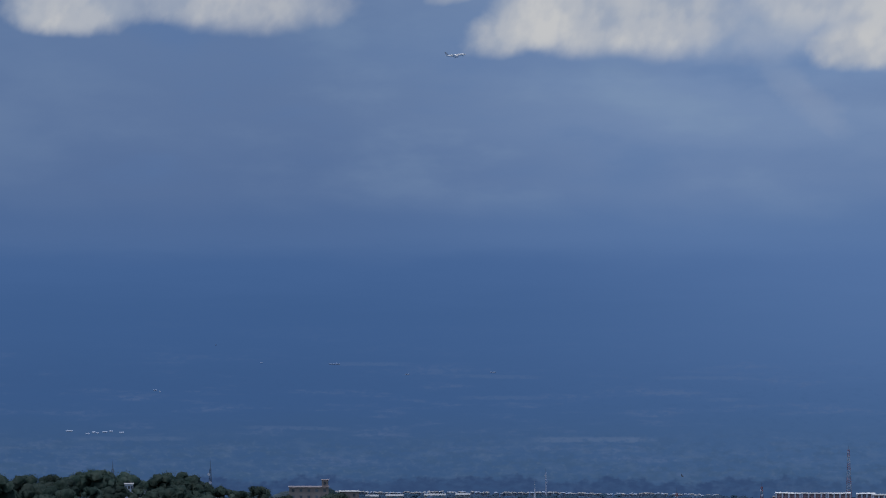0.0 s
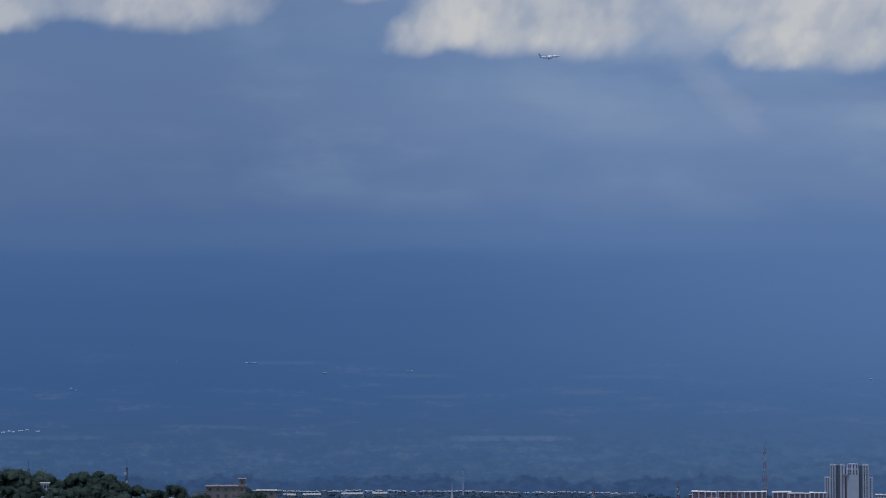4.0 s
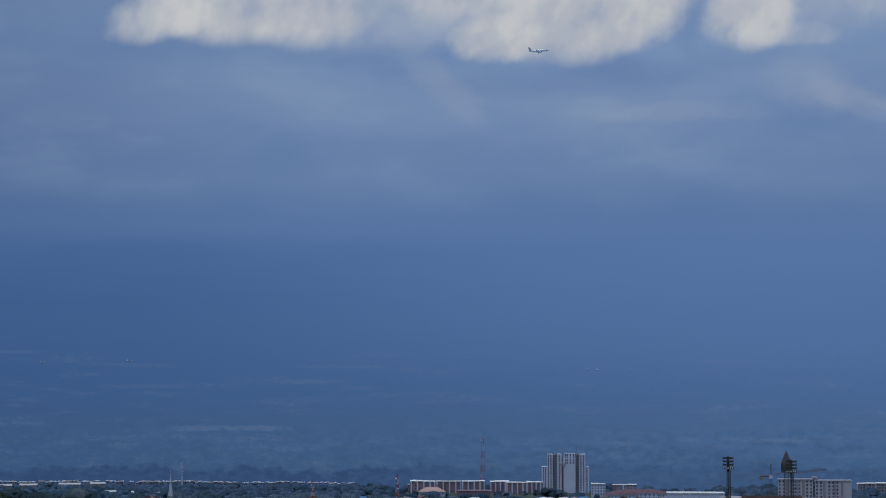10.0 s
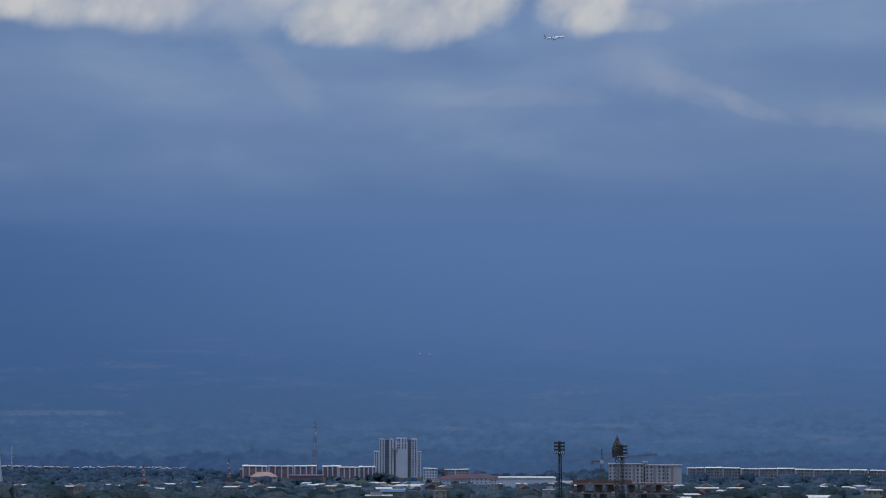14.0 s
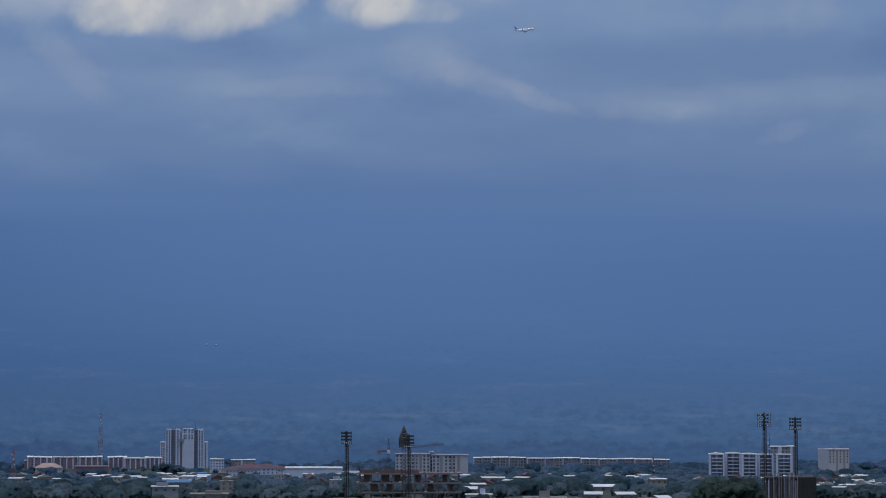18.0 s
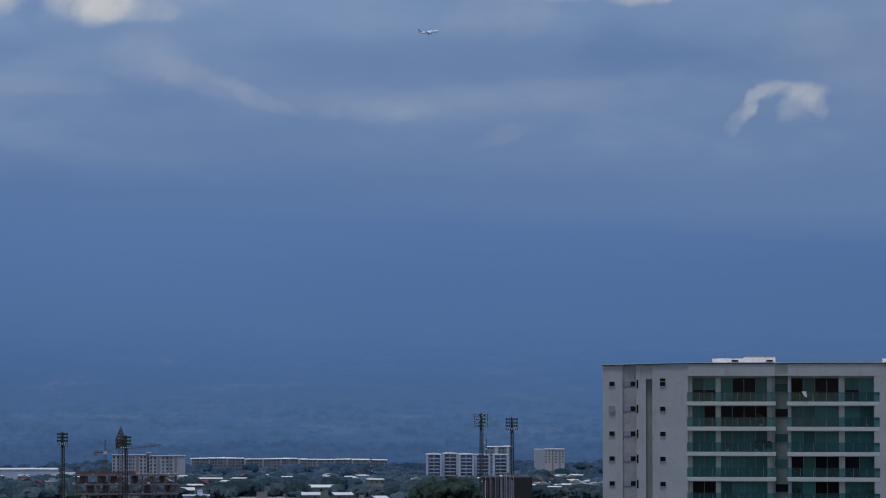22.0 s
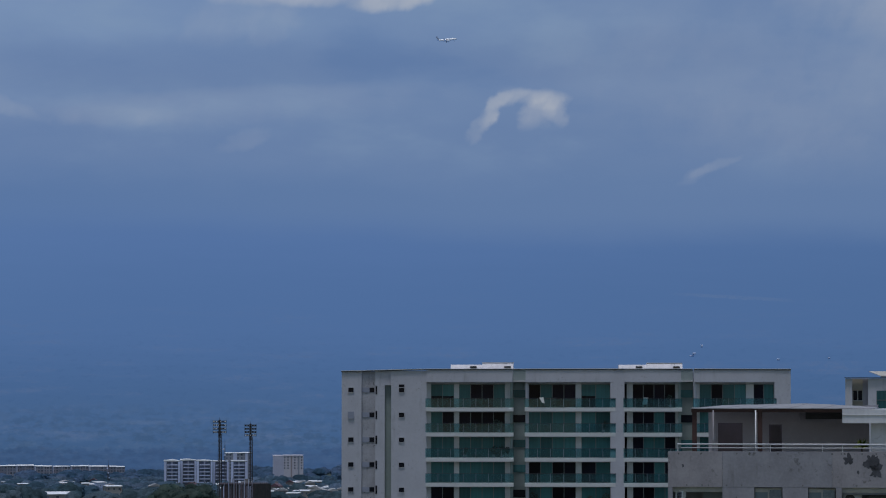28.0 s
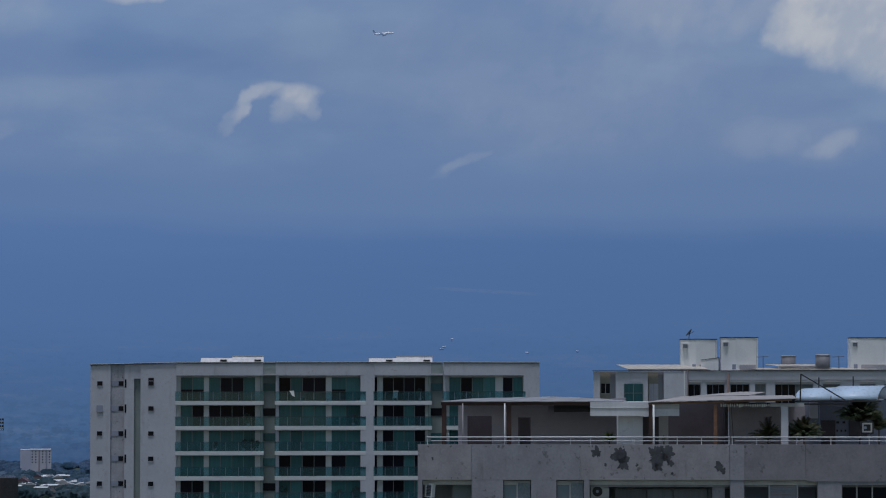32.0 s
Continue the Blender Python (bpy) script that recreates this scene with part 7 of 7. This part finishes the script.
# dark trees close below the town's edge
for k, (bearing, away, top, kind) in enumerate(((10.45, 1250, 50.3, 0), (10.75, 1240, 51.6, 2), (11.05, 1230, 51.0, 1), (11.30, 1240, 48.6, 2), (10.6, 1225, 47.5, 1), (10.9, 1222, 48.5, 0), (10.1, 1290, 39.0, 4), (11.0, 1200, 41.5, 1), (-0.9, 1290, 38.5, 1), (-0.4, 1300, 40.8, 0), (-0.05, 1330, 38.8, 2), (0.75, 1320, 36.5, 4),
                                                (2.2, 1330, 35, 4), (1.7, 1340, 35.5, 1), (5.95, 1400, 36.8, 1), (6.4, 1420, 34.2, 4), (7.0, 1450, 33, 1), (3.5, 1470, 35, 4), (5.0, 1440, 31.5, 1), (9.0, 1440, 31.5, 4), (13.05, 1500, 33.5, 2), (12.75, 1450, 31.0, 4),
                                                (-7.45, 2150, 15.5, 1), (-8.3, 2120, 17.5, 0), (-8.15, 2160, 16.5, 2), (-6.9, 2250, 17.5, 2), (-0.32, 2700, 15.5, 0), (-0.1, 2720, 12.0, 1), (2.9, 2350, 16.2, 1), (2.55, 2360, 14.6, 2), (3.05, 2340, 13.8, 1),
  (-2.9, 2890, 6.5, 0), (-2.35, 2880, 4.5, 1), (-2.05, 2890, 5.5, 2), (-1.3, 2880, 6.0, 0), (-1.1, 2890, 5.0, 1), (-0.75, 2880, 6.5, 2), (-0.5, 2870, 8.0, 0), (0.9, 2690, 4.5, 1), (1.4, 2690, 3.8, 2), (2.1, 2640, 5.5, 0), (2.6, 2600, 7.0, 1), (2.95, 2600, 6.5, 0), (3.3, 2600, 5.5, 2),
  (10.55, 2200, 20.5, 1), (10.9, 2190, 19.5, 2), (11.3, 2200, 19.8, 0), (11.7, 2180, 19.0, 1), (12.1, 2190, 20.2, 2), (12.35, 2200, 21.5, 0),
  (4.2, 2100, 18.5, 1), (5.75, 2100, 19.5, 0), (6.0, 2130, 17.5, 2), (6.3, 2700, 6.5, 1), (7.0, 2720, 5.5, 2), (7.6, 2700, 6.0, 1), (8.3, 2720, 7.0, 0), (8.9, 2700, 6.5, 2), (9.5, 2690, 7.5, 1), (9.9, 2650, 9.5, 0), (10.2, 2600, 11.0, 1))):
    plant(kind, bearing, away, top, 61.0 * k)


def woods(name, label, count, near, far, seed, clear=(), span=(-19, 16.0), green=None):
    """Trees too many to count, scattered over the plain in one mesh."""
    green = green or WOODS
    rng = random.Random(seed)
    kinds = []
    for q in range(8):
        m = M()
        ways = []
        for k in range(4):
            start = len(m.v)
            r = rng.uniform(3.0, 4.2) if k == 0 else rng.uniform(1.5, 2.6)
            v, f = lump(rng, r, 8 if k == 0 else 6, 13 if k == 0 else 9, 0.45, 2.2)
            a = rng.uniform(0, 6.28)
            ox, oy, oz = (0.0, 0.0, 4.0) if k == 0 else (3.2 * math.cos(a), 2.6 * math.sin(a), rng.uniform(2.2, 4.6))
            m.add([(x * 1.5 + ox, y * 1.2 + oy, z * (0.80 if z > 0 else 1.5) + oz) for x, y, z in v], f)
            leaves(m, rng, (ox, oy, oz + 0.3), (r * 1.45, r * 1.15, r * 0.82), (44 if k == 0 else 18) if near < 2000 else 10, 0.34 if near < 2000 else 0.45, 0.7)
            ways.append(outward(m.v[start:], (ox, oy, oz)))
        m.add([(-0.3, -0.3, -2), (0.3, -0.3, -2), (0, 0.3, -2), (0, 0, 5)], [(0, 1, 3), (1, 2, 3), (2, 0, 3)])
        ways.append(np.tile((0.0, 0.0, 1.0), (4, 1)))
        kinds.append((np.array(m.v), m.f, np.concatenate(ways)))
    verts, faces, ways, base = [], [], [], 0
    made = 0
    while made < count:
        away = math.sqrt(rng.uniform(near ** 2, far ** 2))
        bearing = rng.uniform(*span)
        x, y = site(bearing, away)
        thick = noise.noise((x * 0.004, y * 0.0022, seed)) + 0.55 * noise.noise((x * 0.012, y * 0.008, seed + 4))
        if thick < -0.50 + rng.uniform(-0.25, 0.25):
            continue
        if any(b0 < bearing < b1 and d0 < away < d1 for b0, b1, d0, d1 in clear):
            continue
        v, f, way = kinds[rng.randrange(8)]
        s = rng.choice((0.55, 0.7, 0.85, 1.0, 1.15, 1.4)) * rng.uniform(0.88, 1.12) if away < 3045 else rng.uniform(0.5, 0.85)
        slope = 0.118 * max(0.0, away - 3060) + 0.2 * max(0.0, min(-4.3 - bearing, 4.6)) * (away > 3045)
        a = rng.uniform(0, 6.28)
        c, sn = math.cos(a) * s, math.sin(a) * s
        p = np.empty_like(v)
        p[:, 0], p[:, 1], p[:, 2] = v[:, 0] * c - v[:, 1] * sn + x, v[:, 0] * sn + v[:, 1] * c + y, v[:, 2] * s * rng.uniform(0.7, 1.05) + land(x, y) + slope
        verts.append(p)
        ways.append(np.stack((way[:, 0] * c - way[:, 1] * sn, way[:, 0] * sn + way[:, 1] * c, way[:, 2]), 1))
        faces += [tuple(i + base for i in q) for q in f]
        base += len(v)
        made += 1
    me = bpy.data.meshes.new(name)
    me.from_pydata(np.concatenate(verts).tolist(), [], faces)
    me.materials.append(green)
    soften(me, np.concatenate(ways), 1.2)
    return tagged(new(name, me), label, "trees", kind="stuff")


CLEARINGS = ((12.4, 14.6, 1430, 1540), (11.3, 12.9, 1380, 1560), (3.0, 6.0, 1430, 1560), (5.4, 9.9, 1430, 1540), (6.8, 9.0, 1540, 1600), (-1.2, 1.4, 1430, 1530), (-8.4, -7.15, 2130, 2325), (4.1, 5.9, 2100, 2205), (10.5, 12.4, 2180, 2300),
             (-0.6, 0.6, 2640, 2999), (0.4, 2.1, 2480, 2790), (2.0, 3.4, 2330, 2720), (-3.0, -0.5, 2550, 2790))
# The belts differ by how much haze their leaf colour holds.
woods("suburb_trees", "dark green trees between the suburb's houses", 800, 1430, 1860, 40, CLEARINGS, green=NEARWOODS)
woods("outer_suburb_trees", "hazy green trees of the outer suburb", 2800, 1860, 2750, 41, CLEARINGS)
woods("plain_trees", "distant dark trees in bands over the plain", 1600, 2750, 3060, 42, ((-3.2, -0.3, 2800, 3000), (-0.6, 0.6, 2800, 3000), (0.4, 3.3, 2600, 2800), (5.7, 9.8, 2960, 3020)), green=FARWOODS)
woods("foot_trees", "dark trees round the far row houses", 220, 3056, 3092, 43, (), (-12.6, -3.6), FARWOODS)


for x, k, size, seed in ((-9.6, 2, 0.7, 1), (-6.2, 2, 0.9, 2), (-5.2, 2, 1.0, 3), (-4.6, 2, 0.8, 4), (-1.6, 4, 1.5, 5), (7.0, 4, 1.3, 6), (5.2, 4, 1.0, 7), (-5.6, 1, 1.1, 8), (14.9, 0, 1.0, 9), (6.9, 1, 0.9, 10)):
    balcony_bush(x, k, size, seed)
balcony_chair(11.9, 0, CLOTH, "white reclining chair on a balcony")
balcony_chair(0.9, 0, DARK_STEEL, "dark reclining chair on a balcony")
hung_cloth(-0.45, 0)


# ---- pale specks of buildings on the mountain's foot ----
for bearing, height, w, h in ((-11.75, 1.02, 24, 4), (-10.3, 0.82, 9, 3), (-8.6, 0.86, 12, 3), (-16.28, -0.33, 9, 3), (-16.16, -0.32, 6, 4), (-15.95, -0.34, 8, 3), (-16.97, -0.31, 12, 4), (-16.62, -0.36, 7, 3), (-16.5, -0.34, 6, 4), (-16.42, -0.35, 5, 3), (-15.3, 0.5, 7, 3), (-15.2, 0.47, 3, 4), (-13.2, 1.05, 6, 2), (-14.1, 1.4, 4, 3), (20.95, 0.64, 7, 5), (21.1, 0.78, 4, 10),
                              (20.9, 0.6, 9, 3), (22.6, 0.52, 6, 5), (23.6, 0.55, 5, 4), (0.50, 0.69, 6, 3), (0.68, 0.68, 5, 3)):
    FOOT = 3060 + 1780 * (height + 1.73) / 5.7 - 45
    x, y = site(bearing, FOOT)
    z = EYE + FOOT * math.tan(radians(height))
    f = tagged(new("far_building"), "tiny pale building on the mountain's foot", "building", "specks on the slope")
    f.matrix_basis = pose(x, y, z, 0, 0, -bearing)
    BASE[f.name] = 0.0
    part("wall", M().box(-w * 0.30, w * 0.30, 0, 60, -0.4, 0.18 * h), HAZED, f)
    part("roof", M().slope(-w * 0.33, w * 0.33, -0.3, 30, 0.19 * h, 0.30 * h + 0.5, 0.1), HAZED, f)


# ---- aeroplane and bird ----
def aeroplane():
    """A twin-engined airliner on its approach; it flies along its own x."""
    a = tagged(new("aeroplane"), "white twin-engined airliner with a haze-paled blue tail, wheels down", "aeroplane")
    BASE[a.name] = 0.0
    body = [(-16.9, 0.25, 1.1), (-15.5, 0.65, 0.95), (-13.5, 1.15, 0.65), (-11.0, 1.6, 0.3), (-8.0, 1.92, 0.05), (-5, 1.98, 0), (8, 1.98, 0), (12.0, 1.95, -0.02), (14.2, 1.7, -0.12), (15.6, 1.25, -0.32), (16.5, 0.75, -0.48), (16.92, 0.15, -0.6)]
    part("fuselage", M().lathe(body, 20), SKIN, a, smooth=True)
    part("belly_fairing", M().lathe([(-6, 0.4, -1.55), (-4, 1.15, -1.3), (0, 1.5, -1.0), (4, 1.15, -1.3), (6, 0.4, -1.55)], 14), BELLY, a, smooth=True)
    for s in (-1, 1):
        wing = [(3.6, s * 1.6, -1.0), (-3.2, s * 1.6, -1.0), (-4.2, s * 6.2, -0.85), (-5.6, s * 16.6, -0.25), (-4.1, s * 16.9, -0.25), (-0.6, s * 6.2, -0.85)]
        part("wing", M().add(wing + [(x, y, z + (0.34 if abs(y) < 3 else 0.12)) for x, y, z in wing], [(0, 1, 2, 5), (2, 3, 4, 5), (6, 11, 8, 7), (8, 11, 10, 9), (0, 6, 7, 1), (1, 7, 8, 2), (2, 8, 9, 3), (3, 9, 10, 4), (4, 10, 11, 5), (5, 11, 6, 0)]), BELLY, a)
        part("winglet", M().add([(-5.6, s * 16.6, -0.12), (-4.1, s * 16.9, -0.12), (-5.4, s * 17.1, 1.0), (-5.9, s * 17.1, 1.0), (-5.6, s * 16.7, -0.12), (-4.1, s * 17.0, -0.12), (-5.4, s * 17.18, 1.0), (-5.9, s * 17.18, 1.0)],
                                [(0, 1, 2, 3), (7, 6, 5, 4), (0, 3, 7, 4), (1, 5, 6, 2), (3, 2, 6, 7), (0, 4, 5, 1)]), SKIN, a)
        eng = part("engine", M().lathe([(-1.0, 0.55, 0), (0.3, 0.95, 0), (2.2, 1.1, 0), (3.3, 1.0, 0), (3.5, 0.85, 0)], 16), ENGINE, a, smooth=True)
        eng.location = (0.6, s * 5.75, -2.05)
        part("pylon", M().box(-0.6, 1.6, -0.12, 0.12, -0.2, 1.4), BELLY, eng)
        tail = [(-12.4, s * 0.6, 1.0), (-15.6, s * 0.6, 1.0), (-16.6, s * 6.1, 1.5), (-15.2, s * 6.2, 1.5)]
        part("stabiliser", M().add(tail + [(x, y, z + 0.16) for x, y, z in tail], [(0, 1, 2, 3), (7, 6, 5, 4), (0, 4, 5, 1), (1, 5, 6, 2), (2, 6, 7, 3), (3, 7, 4, 0)]), BELLY, a)
        g = part("main_gear", M().tube((-1.2, s * 3.8, -0.9), (-1.2, s * 3.8, -3.3), 0.16, n=7), BELLY, a)
        for dx in (-0.32, 0.32):
            part("wheel", M().tube((-1.2, s * 3.8 + dx - 0.15, -3.35), (-1.2, s * 3.8 + dx + 0.15, -3.35), 0.58, n=14), BLACK, g)
    fin = [(-9.6, 1.6), (-15.4, 1.3), (-17.3, 7.2), (-15.2, 7.3), (-11.6, 2.6)]
    part("tail_fin", M().prism(fin, -0.16, 0.16), NAVY, a, "blue tail fin paled by haze")
    n = part("nose_gear", M().tube((11.6, 0, -1.6), (11.8, 0, -3.2), 0.12, n=7), BELLY, a)
    part("wheel", M().tube((11.8, -0.25, -3.25), (11.8, 0.25, -3.25), 0.42, n=12), BLACK, n)
    part("cockpit_window", M().box(15.0, 15.9, -0.85, 0.85, 0.28, 0.62), PANE, a)
    me = M().box(-0.15, 0.15, -0.02, 0.02, -0.2, 0.2).mesh("cabin_window", PANE)
    for k in range(24):
        for s in (-1, 1):
            piece("cabin_window", me, a, -9.0 + 0.86 * k, s * 1.93, 0.42)
    return a


def bird():
    b = tagged(new("bird"), "black soaring bird with broad wings", "bird")
    BASE[b.name] = 0.0
    part("body", M().lathe([(-0.34, 0.02, 0), (-0.2, 0.09, 0), (0.05, 0.12, 0), (0.25, 0.07, 0.02), (0.36, 0.02, 0.03)], 10), FEATHER, b, smooth=True)
    part("tail", M().add([(-0.25, -0.06, 0), (-0.25, 0.06, 0), (-0.55, 0.12, 0), (-0.55, -0.12, 0), (-0.25, -0.06, 0.02), (-0.25, 0.06, 0.02), (-0.55, 0.12, 0.02), (-0.55, -0.12, 0.02)],
                         [(0, 1, 2, 3), (7, 6, 5, 4), (0, 4, 5, 1), (1, 5, 6, 2), (2, 6, 7, 3), (3, 7, 4, 0)]), FEATHER, b)
    wings = []
    for s in (-1, 1):
        p = [(0.14, 0, 0), (0.18, s * 0.35, 0.05), (0.06, s * 0.8, 0.10), (-0.16, s * 0.78, 0.10), (-0.2, s * 0.3, 0.03), (-0.16, 0, 0)]
        w = part("wing", M().add(p + [(x, y, z + 0.02) for x, y, z in p], [(0, 1, 4, 5), (1, 2, 3, 4), (6, 11, 10, 7), (7, 10, 9, 8), (0, 6, 7, 1), (1, 7, 8, 2), (2, 8, 9, 3), (3, 9, 10, 4), (4, 10, 11, 5), (5, 11, 6, 0)]), FEATHER, b)
        w.location = (0, s * 0.08, 0.03)
        wings.append((w, s))
    return b, wings


PLANE = aeroplane()
BIRD, WINGS = bird()


def motions():
    rows = []
    for k in range(17):
        t = 2.0 * k
        bearing = -9.3388 + 0.8729 * t + 0.0017045 * t * t - 1.8228e-5 * t ** 3
        height = 7.1656 - 0.01615 * t + 0.000219 * t * t
        x, y = site(bearing, 4640)
        rows.append((t, pose(x, y, EYE + 4640 * math.tan(radians(height)), 0, -6.0, -bearing)))
    walk(PLANE, rows)
    flight = ((0.0, -4.857, -1.192), (0.4, -4.93, -1.255), (0.8, -5.095, -1.30), (1.2, -5.32, -1.365), (1.6, -5.57, -1.45), (2.0, -5.82, -1.516), (3.0, -6.5, -1.62), (5.0, -8.4, -1.75), (9.0, -13.0, -1.9), (16.0, -22.0, -1.7), (32.0, -42.0, -1.0))
    walk(BIRD, [(t, pose(*site(b, 900), EYE + 900 * math.tan(radians(h)), -28, 0, 200 - b)) for t, b, h in flight])
    for wing, s in WINGS:
        walk(wing, [(0.25 * k, pose(0, s * 0.08, 0.03, s * (34 if k % 2 else 6), 0, 0)) for k in range(129)])
    walk(SKY_SHELL, [(t, pose(0, 0, EYE, 0, 0, 0.06 - 0.006 * t)) for t in (0.0, 8.0, 16.0, 24.0, 32.0)])


motions()
